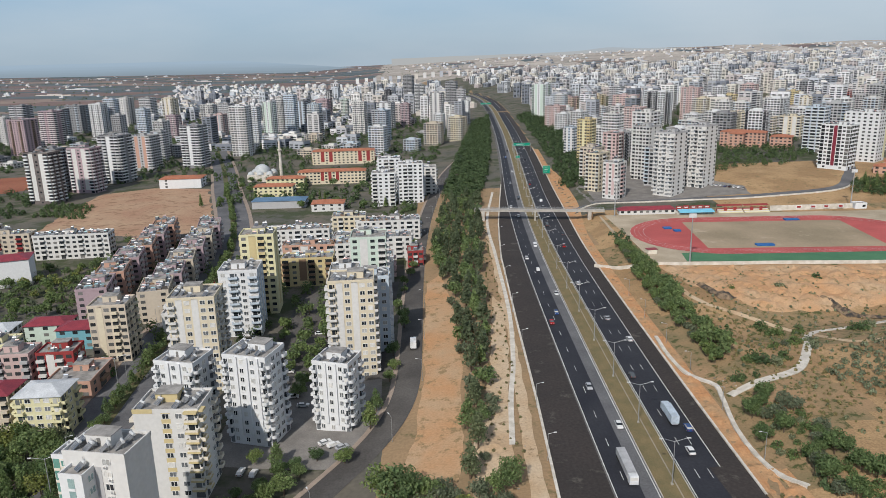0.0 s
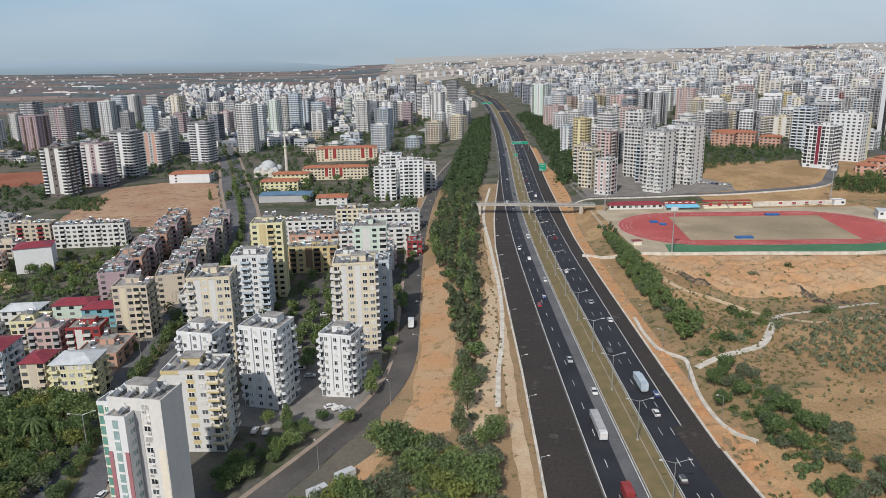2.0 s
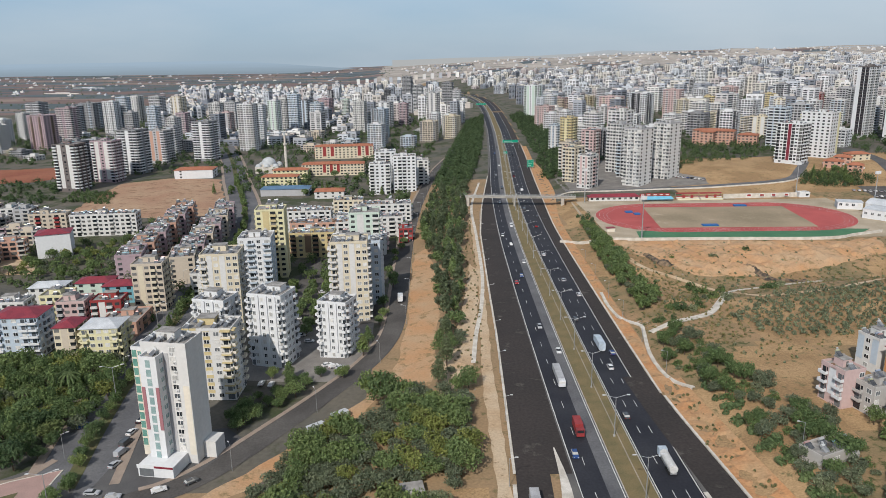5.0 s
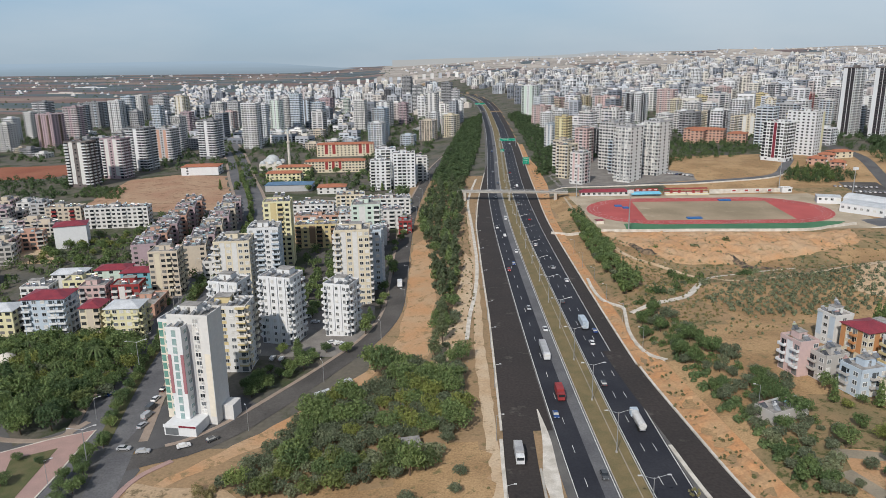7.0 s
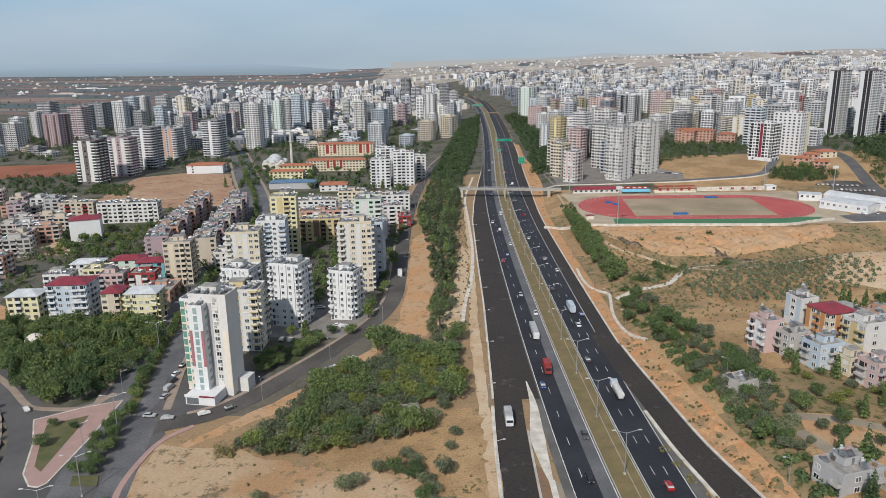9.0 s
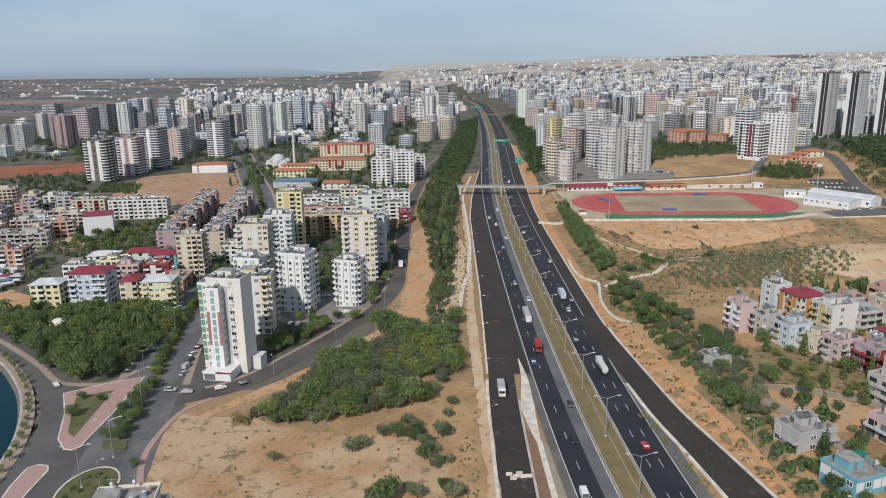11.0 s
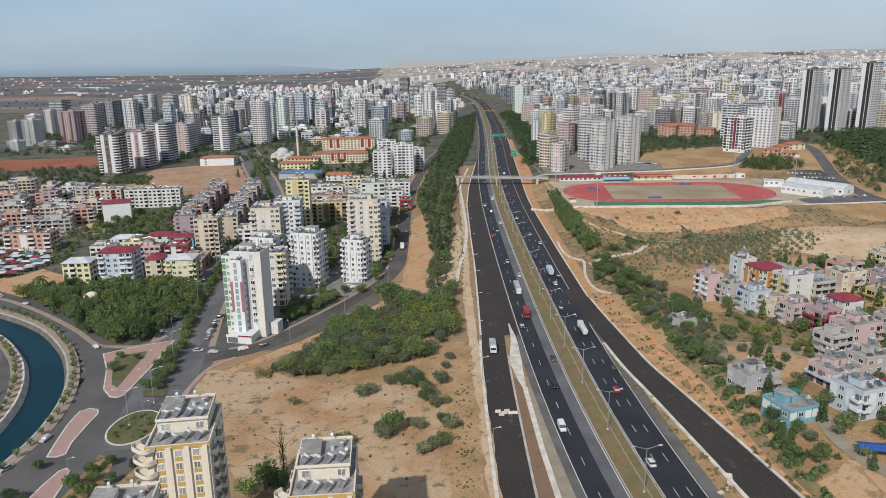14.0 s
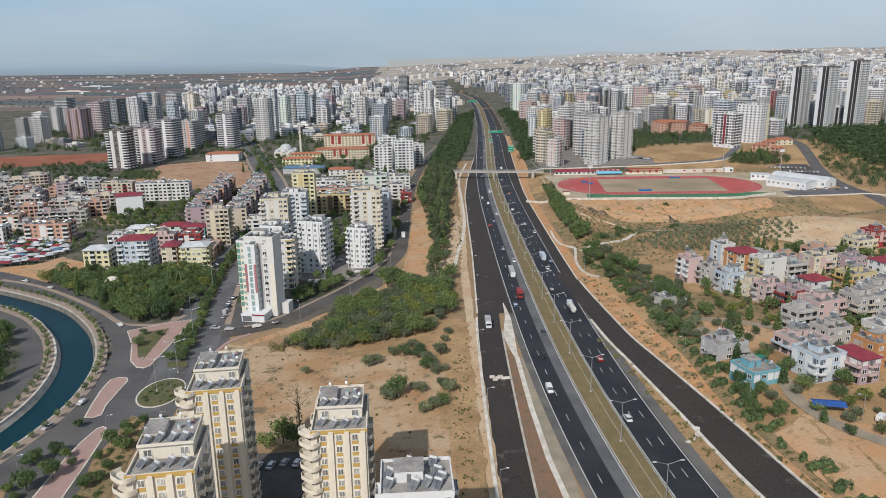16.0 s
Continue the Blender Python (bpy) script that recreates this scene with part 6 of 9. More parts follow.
KINDS = ((WHITE, GREY), (SLATE, WHITE), (GREY, OFF), (SLATE, GREY), (OFF, WHITE), (GREY, DARK), (GREY, WHITE), (BLUEISH, DARK), (PINK, OFF), (WHITE, DARK), (OFF, BLUEISH), (WHITE, GREY), (CREAM, OFF), (OFF, OFF), (GREY, BLUEISH), (WHITE, OFF))


def free_spot(x, y, r, gap=14):
    c = road_c(y)
    if c - 62 < x < c + 70:
        return False
    if any(inside(x, y, p) for p in KEEP_OUT):
        return False
    if y < 1100 and any(math.hypot(x - a, y - b) < 26 for a, b in AVENUE[::4]):
        return False
    return all(math.hypot(x - a, y - b) > r + q + gap for a, b, q in PLACED)


def quick_tower(x, y, w, d, fl, wall, accent, rot, label, group, clutter=0, name="apartment_building", category="apartment building"):
    """A plainer block for the middle distance: walls with roof edge and hut, windows, balconies."""
    PLACED.append((x, y, max(w, d) / 2))
    root = thing(name, pose(x, y, terrain(x, y) - 0.3, 0, 0, rot), label, category, group)
    wm, am = paint(wall), paint(accent)
    H = fl * 3.0
    mb = Mb(wm, roof_grey)
    rings = []
    for a, b, cy, z in ((w / 2, d / 2, 0, -3), (w / 2, d / 2, 0, H + 0.8), (w / 2 - 0.3, d / 2 - 0.3, 0, H + 0.8), (w / 2 - 0.3, d / 2 - 0.3, 0, H), (w * 0.2, d * 0.2, d * 0.05, H), (w * 0.2, d * 0.2, d * 0.05, H + 2.9)):
        rings.append([(-a, cy - b, z), (a, cy - b, z), (a, cy + b, z), (-a, cy + b, z)])
    for q, (r0, r1) in enumerate(zip(rings, rings[1:])):
        for k in range(4):
            mb.poly([r0[k], r0[(k + 1) % 4], r1[(k + 1) % 4], r1[k]], roof_grey if q == 3 else wm)
    mb.poly(rings[-1], roof_grey)
    mb.weld()
    part("wall", mb, root)
    wins, bals = Mb(glass_far), Mb(am)
    rng = random.Random(int(x * 3 + y))
    n = max(3, int(w / 3.6))
    bal = {0, n - 1} if rng.random() < 0.5 else {n // 2, 0}
    stripes = rng.random() < 0.35
    for f in range(fl):
        z = f * 3.0
        for c in range(n):
            cw = w / n
            xc = -w / 2 + (c + 0.5) * cw
            if c in bal:
                bals.box(xc - cw * 0.48, xc + cw * 0.48, -d / 2 - 1.2, -d / 2, z + 2.9, z + 3.8, am)
            wins.poly([(xc - cw * 0.36, -d / 2 - 0.05, z + 0.8), (xc + cw * 0.36, -d / 2 - 0.05, z + 0.8), (xc + cw * 0.36, -d / 2 - 0.05, z + 2.6), (xc - cw * 0.36, -d / 2 - 0.05, z + 2.6)], glass_far)
        m = max(2, int(d / 4))
        for c in range(m):
            cw = d / m
            yc = -d / 2 + (c + 0.5) * cw
            for sx in (-1, 1):
                x0, x1 = sorted((sx * w / 2, sx * (w / 2 + 0.05)))
                q = sx * (w / 2 + 0.05)
                wins.poly([(q, yc - cw * 0.28, z + 0.9), (q, yc + cw * 0.28, z + 0.9), (q, yc + cw * 0.28, z + 2.4), (q, yc - cw * 0.28, z + 2.4)][::sx], glass_far)
                if c == 0 and f < fl - 1:
                    x0, x1 = sorted((sx * w / 2, sx * (w / 2 + 1.0)))
                    bals.box(x0, x1, yc - cw * 0.45, yc + cw * 0.45, z + 2.9, z + 3.8, am)
    if stripes:
        for xc in (-w / 2 + w / n, w / 2 - w / n):
            bals.box(xc - 0.5, xc + 0.5, -d / 2 - 0.16, -d / 2, 3, H + 1.2, am)
    part("glazing", wins, root, kind="stuff")
    part("balcony_stack", bals, root, kind="stuff")
    if clutter:
        mb = Mb(tank_steel, collector)
        for _ in range(clutter):
            a, b = rng.uniform(-w / 2 + 1, w / 2 - 1), rng.uniform(-d / 2 + 1.2, d / 2 - 1.2)
            mb.poly([(a - 1, b - 1.0, H + 0.25), (a + 1, b - 1.0, H + 0.25), (a + 1, b + 0.6, H + 1.35), (a - 1, b + 0.6, H + 1.35)], collector)
            mb.tube((a - 0.8, b + 0.85, H + 1.5), (a + 0.8, b + 0.85, H + 1.5), 0.32, 0.32, tank_steel, 6)
            if rng.random() < 0.5:
                mb.tube((a + 0.4, b + 1.2, H), (a + 0.4, b + 1.2, H + 2.2), 0.35, 0.35, tank_steel, 7)
        part("heater_array", mb, root, "tilted collectors and steel tanks", kind="stuff")


made, tries = 0, 0
while made < 118 and tries < 6000:
    tries += 1
    y = 560 + 640 * fill_rng.random() ** 1.1
    if fill_rng.random() < 0.42:
        x = fill_rng.uniform(-0.78 * y - 60, road_c(y) - 70)
        if x < -420 and y < 820:
            continue
    else:
        x = fill_rng.uniform(road_c(y) + 75, 0.78 * y + 40)
        if y < 680 and x > 215:
            continue
    w, d = fill_rng.uniform(15, 25), fill_rng.uniform(13, 19)
    if not free_spot(x, y, w / 2, 9):
        continue
    wall, accent = fill_rng.choice(KINDS_WEST if x < 0 else KINDS)
    low = fill_rng.random() < (0.82 if x < 0 else 0.35)
    fl = (fill_rng.randint(2, 5) if x < 0 else fill_rng.randint(5, 8)) if low else fill_rng.randint(9, 15)
    quick_tower(x, y, w, d, fl, wall, accent, -16 + fill_rng.uniform(-8, 8) if x < 0 else -42 + fill_rng.uniform(-10, 10), "%s %s apartment block in the town" % ("low" if low else "high", said(wall)), "town blocks")
    made += 1

# low blocks close together in the west
low_rng = random.Random(19)
LOW = ((AGED, PINK), (MAUVE, AGED), (AGED, AGED), (GREY, AGED), (BEIGE, AGED), (SALMON, AGED), (BEIGE, MAUVE), (OFF, GREY))
WEST = [(-520, 560), (-330, 505), (-262, 420), (-258, 350), (-262, 310), (-330, 300), (-420, 400), (-560, 520)]
made, tries = 0, 0
while made < 62 and tries < 5000:
    tries += 1
    x, y = low_rng.uniform(-560, -255), low_rng.uniform(300, 560)
    w, d = low_rng.uniform(13, 24), low_rng.uniform(10, 13)
    if not inside(x, y, WEST) or any(math.hypot(x - a, y - b) < w * 0.5 + q + 2 for a, b, q in PLACED):
        continue
    wall, accent = low_rng.choice(LOW)
    quick_tower(x, y, w, d, low_rng.choice((3, 4, 4, 5)), wall, accent, low_rng.choice((6, 14, 98)) + low_rng.uniform(-3, 3), "low %s block with roof tanks in the western quarter" % said(wall), "low western blocks", clutter=int(w * 0.5))
    made += 1

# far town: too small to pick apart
# wall paints greyed and tinted blue, standing in for distance haze
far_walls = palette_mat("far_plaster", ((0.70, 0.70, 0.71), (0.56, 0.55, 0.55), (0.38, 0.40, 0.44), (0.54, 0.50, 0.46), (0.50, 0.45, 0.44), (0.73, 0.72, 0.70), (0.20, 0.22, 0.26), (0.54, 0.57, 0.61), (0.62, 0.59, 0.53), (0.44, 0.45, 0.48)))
far_rng = random.Random(5)
far_roofs = mat("far_roof_screed", (0.30, 0.285, 0.27), (0.20, 0.19, 0.18), 0.02, 0.9, fine=0.2, bump=0.0, island=0.3)


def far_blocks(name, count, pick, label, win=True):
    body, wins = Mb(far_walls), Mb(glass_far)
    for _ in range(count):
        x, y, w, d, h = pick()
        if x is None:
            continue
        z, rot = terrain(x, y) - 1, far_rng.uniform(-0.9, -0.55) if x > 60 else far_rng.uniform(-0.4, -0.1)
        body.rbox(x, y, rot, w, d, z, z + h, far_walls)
        body.m[-1] = body.idx(far_roofs)
        body.rbox(x + 1, y + 1, rot, w * 0.4, d * 0.4, z + h, z + h + 3, far_walls)
        if not win:
            continue
        c, s = math.cos(rot), math.sin(rot)
        k = max(2, int(w / 7))
        f = 4.0
        while f < h - 1:
            for i in range(k):
                a0, a1 = -w / 2 + (i + 0.18) * w / k, -w / 2 + (i + 0.82) * w / k
                b = -d / 2 - 0.12
                wins.poly([(x + a * c - b * s, y + a * s + b * c, z + zz) for a, zz in ((a0, f - 1.9), (a1, f - 1.9), (a1, f - 0.3), (a0, f - 0.3))], glass_far)
            sgn = 1
            a = sgn * (w / 2 + 0.12)
            wins.poly([(x + a * c - b * s, y + a * s + b * c, z + zz) for b, zz in ((-d * 0.38, f - 1.9), (d * 0.38, f - 1.9), (d * 0.38, f - 0.3), (-d * 0.38, f - 0.3))][::sgn], glass_far)
            f += 3.1
    tagged(new(name, body.mesh(name)), label, "town", kind="stuff")
    if win:
        tagged(new("far_windows", wins.mesh("far_windows")), "dark window rows of far apartment blocks", "window", kind="stuff")


def pick_east():
    y = 960 + 1960 * far_rng.random() ** 0.9
    x = far_rng.uniform(road_c(min(y, 2400)) + 80, 0.72 * y + 250)
    if any(math.hypot(x - a, y - b) < q + 16 for a, b, q in PLACED):
        return (None,) * 5
    return x, y, far_rng.uniform(13, 24), far_rng.uniform(12, 18), far_rng.uniform(16, 46) * (1.0 if y < 2000 else 0.6)


def pick_west():
    y = far_rng.uniform(1000, 2300)
    x = far_rng.uniform(-0.30 * y - 150, road_c(y) - 70)
    if any(math.hypot(x - a, y - b) < q + 16 for a, b, q in PLACED):
        return (None,) * 5
    low = far_rng.random() < (0.92 if x < -0.11 * y else 0.4)
    return x, y, far_rng.uniform(13, 24), far_rng.uniform(12, 18), far_rng.uniform(9, 15) if low else far_rng.uniform(22, 48)


def pick_low():
    y = far_rng.uniform(1500, 2900)
    x = far_rng.uniform(-0.36 * y, road_c(min(y, 2600)) - 40)
    return x, y, far_rng.uniform(10, 18), far_rng.uniform(9, 14), far_rng.uniform(6, 14)


def pick_plain():
    y = far_rng.uniform(2300, 4600)
    x = far_rng.uniform(-0.85 * y, -0.1 * y)
    if far_rng.random() < 0.05:
        return x, y, far_rng.uniform(60, 170), far_rng.uniform(8, 12), far_rng.uniform(3, 4.5)
    return x, y, far_rng.uniform(6, 20), far_rng.uniform(6, 10), far_rng.uniform(3, 6)


def pick_hill():
    y = far_rng.uniform(3300, 4700)
    x = far_rng.uniform(-0.05 * y, 0.68 * y)
    return x, y, far_rng.uniform(8, 15), far_rng.uniform(8, 12), far_rng.uniform(5, 10)


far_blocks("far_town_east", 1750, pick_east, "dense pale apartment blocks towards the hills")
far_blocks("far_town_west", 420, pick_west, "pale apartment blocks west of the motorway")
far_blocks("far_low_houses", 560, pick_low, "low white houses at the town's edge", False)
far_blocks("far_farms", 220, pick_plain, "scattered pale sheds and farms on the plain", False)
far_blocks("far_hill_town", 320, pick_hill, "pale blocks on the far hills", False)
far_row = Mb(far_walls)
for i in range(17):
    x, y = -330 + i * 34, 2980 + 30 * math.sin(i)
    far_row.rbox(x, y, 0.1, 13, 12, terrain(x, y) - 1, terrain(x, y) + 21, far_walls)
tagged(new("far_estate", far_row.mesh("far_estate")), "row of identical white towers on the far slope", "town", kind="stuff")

# ---- houses east of the slip road ----
HOUSE = dict(name="house", near=True, category="house")
building(136, 149, 16, 8, 9.5, 4, PINK, WHITE, "pink and white terraced house with dark roof terrace", front="NNW", left="BSB", clutter=4, **HOUSE)
building(143.5, 143, 16, 9.5, 8, 3, AGED, AGED, "off-white house with planted roof beside the pink one", front="WNWB", left="BW", clutter=4, **HOUSE)
building(162, 174, 16, 8.5, 9, 4, OFF, BLUEISH, "pale house with blue-grey stripes and flat roof", front="NWN", left="SWS", clutter=4, **HOUSE)
building(167, 160, 16, 13, 12.5, 4, CREAM, ORANGE, "cream house with orange stripes and dark red hipped roof", front="WSBSW", left="SWBSW", roof=sheet_red, **HOUSE)
building(173.5, 146, 16, 13, 11, 4, OFF, YELLOW, "house with yellow balcony front, plain white side and roof terrace", front="NWNN", left="BSB", clutter=6, **HOUSE)
building(149.5, 132, 16, 11, 9, 3, BLUEISH, AGED, "pale blue house with tiled balcony", front="WBW", left="BW", clutter=4, **HOUSE)
building(157.5, 126.5, 16, 10, 8, 2, CREAM, WHITE, "low cream house with flat roof and framed windows", front="WWW", left="BW", clutter=3, **HOUSE)
building(160, 115, 16, 10, 8.5, 3, PINK, AGED, "pink house with white balconies", front="BWW", left="BW", clutter=4, **HOUSE)
building(167.5, 107, 16, 10, 9, 3, MAUVE, RED, "mauve house with crimson side wall", front="BSSW", left="BB", clutter=4, **HOUSE)
building(184, 121, 16, 10.5, 10, 3, OFF, AGED, "off-white house with maroon sheet roof", front="WNW", left="WBW", roof=sheet_red, **HOUSE)
building(172.5, 92.5, 16, 14, 12, 3, PINK, PINK, "wide pink house with flat terrace roof", front="WNWB", left="WWB", clutter=6, **HOUSE)
building(193, 97, 16, 14.5, 12, 3, AGED, BEIGE, "grey-white house with broad terraces", front="WBWW", left="BWB", clutter=6, **HOUSE)
building(147, 58, 20, 14.5, 12, 2, PINK, BLUEISH, "pink house with pale blue balconies and cluttered roof", front="WNWW", left="BBB", clutter=9, **HOUSE)
building(143, 37.5, 18, 12, 12, 3, BLUEISH, WHITE, "pale blue and white house with corner balconies", front="BSWS", left="SWSB", clutter=7, **HOUSE)
building(155, 35, 18, 8.5, 12, 3, MAUVE, PINK, "pinkish house with dark red lean-to roof", front="WBW", left="WB", roof=sheet_red, **HOUSE)
building(169, 47, 18, 12, 11, 3, ORANGE, SALMON, "orange brick house with open roof terrace", front="WBW", left="BW", clutter=5, **HOUSE)
building(183, 50, 16, 11, 10, 3, SALMON, PINK, "salmon and pink house with flat terrace roof", front="BWW", left="WB", clutter=5, **HOUSE)
building(164, 68, 16, 12, 9, 2, AGED, AGED, "low off-white house with vines", front="WWW", left="WW", clutter=6, **HOUSE)
building(186, 70, 16, 12, 10, 2, OFF, PINK, "low white house with many collectors", front="BWW", left="WW", clutter=9, **HOUSE)
building(206, 160, 16, 14, 11, 3, CREAM, PINK, "cream house with pink bands and stacked balconies", front="WSBW", left="SWS", clutter=5, **HOUSE)
building(221, 156, 16, 10, 10, 3, MAUVE, AGED, "mauve house with flat roof", front="BWW", left="WW", clutter=5, **HOUSE)
building(214, 139, 16, 14.5, 11, 2, YELLOW, GOLD, "ochre house with wide balconies", front="BWBW", left="BB", clutter=5, **HOUSE)
building(233, 149, 16, 9.5, 9, 3, WHITE, AGED, "plain white house with dark red roof", front="WNW", left="WW", roof=sheet_red, **HOUSE)
building(245, 190, 16, 13, 11, 3, CREAM, YELLOW, "cream house on the rising ground", front="BWWB", left="WBW", clutter=5, **HOUSE)
building(266, 210, 16, 12, 11, 3, RED, PINK, "raspberry-pink house with white balconies", front="WSBS", left="SWS", clutter=4, **HOUSE)
building(118, 57.5, 16, 13.5, 10, 2, GREY, AGED, "grey unplastered house with unfinished upper storey", front="NWNB", left="WNB", clutter=6, hut=True, **HOUSE)
building(115.5, 116, 24, 15, 7.5, 1, AGED, BROWN, "low cluttered brick workshop among trees", front="NWNW", left="WN", clutter=9, hut=False, **HOUSE)
building(206, 110, 16, 12, 10, 3, AGED, MAUVE, "off-white house in the row", front="BWW", left="WW", clutter=5, **HOUSE)
building(224, 114, 16, 13, 10.5, 3, PINK, AGED, "pale pink house in the row", front="BWB", left="WW", clutter=5, **HOUSE)
building(208, 76, 16, 13, 10.5, 3, BEIGE, AGED, "beige house in the row", front="BWB", left="WW", clutter=5, **HOUSE)
row_rng = random.Random(33)
ROW = ((AGED, PINK), (PINK, AGED), (AGED, AGED), (MAUVE, AGED), (CREAM, BEIGE), (GREY, AGED), (BEIGE, PINK), (SALMON, AGED))
for x, y in ((186, 148), (160, 128), (176, 160), (220, 158), (196, 174), (214, 176), (182, 176), (238, 150), (248, 140), (238, 120), (250, 108), (256, 124), (196, 48), (214, 46), (228, 66), (244, 72), (190, 26), (172, 22), (206, 28), (158, 82)):
    wall, accent = row_rng.choice(ROW)
    if any(math.hypot(x - a, y - b) < q + 5.5 for a, b, q in PLACED):
        continue
    quick_tower(x, y, row_rng.uniform(9.5, 13), row_rng.uniform(9, 11.5), row_rng.choice((2, 2, 3, 3)), wall, accent, row_rng.uniform(8, 24), "small %s house with flat roof among gardens" % said(wall), "small houses in the eastern rows", row_rng.choice((2, 3, 5)), "house", "house")
tq = building(120, 35, 18, 11.5, 11.5, 2, TURQ, WHITE, "turquoise house with walled roof garden", front="SWSS", left="SSW", right="SWS", clutter=2, **HOUSE)
mb = Mb(mat("green_awning", (0.02, 0.25, 0.16), rough=0.7))
mb.poly([(-1, 0, 8.6), (5, 0, 8.9), (5, 4, 8.2), (-1, 4, 8.0)], MATS["green_awning"])
for a, b in ((-1, 0), (5, 0), (5, 4), (-1, 4)):
    mb.tube((a, b, 6), (a, b, 8.3), 0.05, 0.05, MATS["green_awning"], 5)
part("awning", mb, tq, "green awning over the roof garden")
ct = thing("canopy", pose(133, 11, terrain(133, 11), 0, 0, -12), "blue fabric canopy on posts", "canopy")
mb = Mb(mat("blue_canvas", (0.03, 0.10, 0.35), (0.025, 0.08, 0.28), 0.5, 0.7))
mb.poly([(-5, -2.5, 2.5), (5, -2.5, 2.5), (5, 0, 3.2), (-5, 0, 3.2)], MATS["blue_canvas"])
mb.poly([(-5, 0, 3.2), (5, 0, 3.2), (5, 2.5, 2.5), (-5, 2.5, 2.5)], MATS["blue_canvas"])
part("cover", mb, ct)
for a in (-4.8, 4.8):
    for b in (-2.4, 2.4):
        mb = Mb(metal_grey)
        mb.box(a - 0.06, a + 0.06, b - 0.06, b + 0.06, -0.2, 2.5, metal_grey)
        part("post", mb, ct)
mb = Mb(asphalt_street)
ribbon(mb, spline([(118, 84), (124, 66), (130, 40), (127, 18), (132, 0), (150, -20)], 4), -2.6, 2.6, gravel_tan, 0.22)
ribbon(mb, spline([(120, 94), (140, 88), (165, 70), (200, 52), (240, 40)], 4), -2.4, 2.4, gravel_tan, 0.18)
setting("lane_houses", mb, "dusty concrete lanes between the houses", "lane")

# ---- stadium buildings ----


def hall_body(name, x, y, rot, w, d, h, rise, label, bays):
    """A white hall with a low curved sheet roof and a row of windows."""
    hall = thing(name, pose(x, y, terrain(x, y), 0, 0, rot), label, "hall")
    mb = Mb(paint(WHITE))
    mb.box(-w / 2, w / 2, -d / 2, d / 2, -3, h, paint(WHITE))
    for s in (-1, 1):
        pts = [(s * w / 2, -d / 2 + d * k / 10, h + rise * (1 - (k / 5 - 1) ** 2)) for k in range(11)]
        mb.poly(pts[:: s], paint(WHITE))
    part("wall", mb, hall)
    mb = Mb(sheet_white)
    f = lambda q: h + 0.12 + rise * (1 - (2 * q / d) ** 2)
    for k in range(10):
        a0, a1 = -d / 2 * 1.02 + k * d * 0.102, -d / 2 * 1.02 + (k + 1) * d * 0.102
        mb.poly([(-w / 2 - 0.4, a0, f(a0)), (w / 2 + 0.4, a0, f(a0)), (w / 2 + 0.4, a1, f(a1)), (-w / 2 - 0.4, a1, f(a1))], sheet_white)
    part("roof", mb, hall, "low curved white sheet roof")
    for k in range(bays):
        part("window", window_mesh(1.8, 1.6, glass_dark), hall, at=pose(-w / 2 + w * (k + 0.5) / bays, -d / 2 - 0.04, 2.6))
    part("window", window_mesh(4.0, 3.0, glass_dark), hall, at=pose(w / 2 + 0.04, 0, 1.2, 0, 0, 90))
    PLACED.append((x, y, w / 2))
    return hall


hall_body("sports_hall", 309.8, 403.3, -54, 34, 18, 6.0, 0.8, "white sports hall with low white sheet roof", 8)
hall_body("sports_hall", 324.5, 413.5, -54, 48, 17, 6.0, 2.6, "white sports hall with curved white roof", 9)
hall_body("annexe", 301, 444, -20, 16, 12, 5.0, 0.3, "low white annexe beside the running track", 4)
stand = thing("grandstand", pose(173.5, 480, terrain(173.5, 480), 0, 0, 1), "low stand with a pale blue canopy and red banners", "stand")
mb = Mb(concrete)
for i in range(4):
    mb.box(-12.5, 12.5, i * 1.2, 6, -2 + i * 0.5, i * 0.5 + 0.5, concrete)
part("tier", mb, stand)
mb = Mb(mat("blue_awning", (0.20, 0.55, 0.72), (0.16, 0.46, 0.64), 0.3, 0.6))
mb.poly([(-12, -2.5, 2.6), (12, -2.5, 2.6), (12, 3, 3.4), (-12, 3, 3.4)], MATS["blue_awning"])
mb.box(-12, 12, -2.6, -2.4, 1.9, 2.7, MATS["blue_awning"])
part("canopy", mb, stand, "pale blue canopy")
for x in range(-12, 13, 4):
    mb = Mb(metal_grey)
    mb.box(x - 0.1, x + 0.1, -2.3, -2.1, -1, 2.6, metal_grey)
    part("post", mb, stand)
for i, x in enumerate((-9.5, -4.6, 0.4, 5.2, 9.8)):
    mb = Mb(paint(RED), frame_white)
    mb.box(x - 2.1, x + 2.1, 6.0, 6.2, 0, 5.0 + 0.3 * (i % 2), paint(RED))
    mb.box(x - 1.2, x + 1.2, 5.94, 6.0, 3.6, 4.3, frame_white)
    part("banner", mb, stand, "red banner with a pale bar")
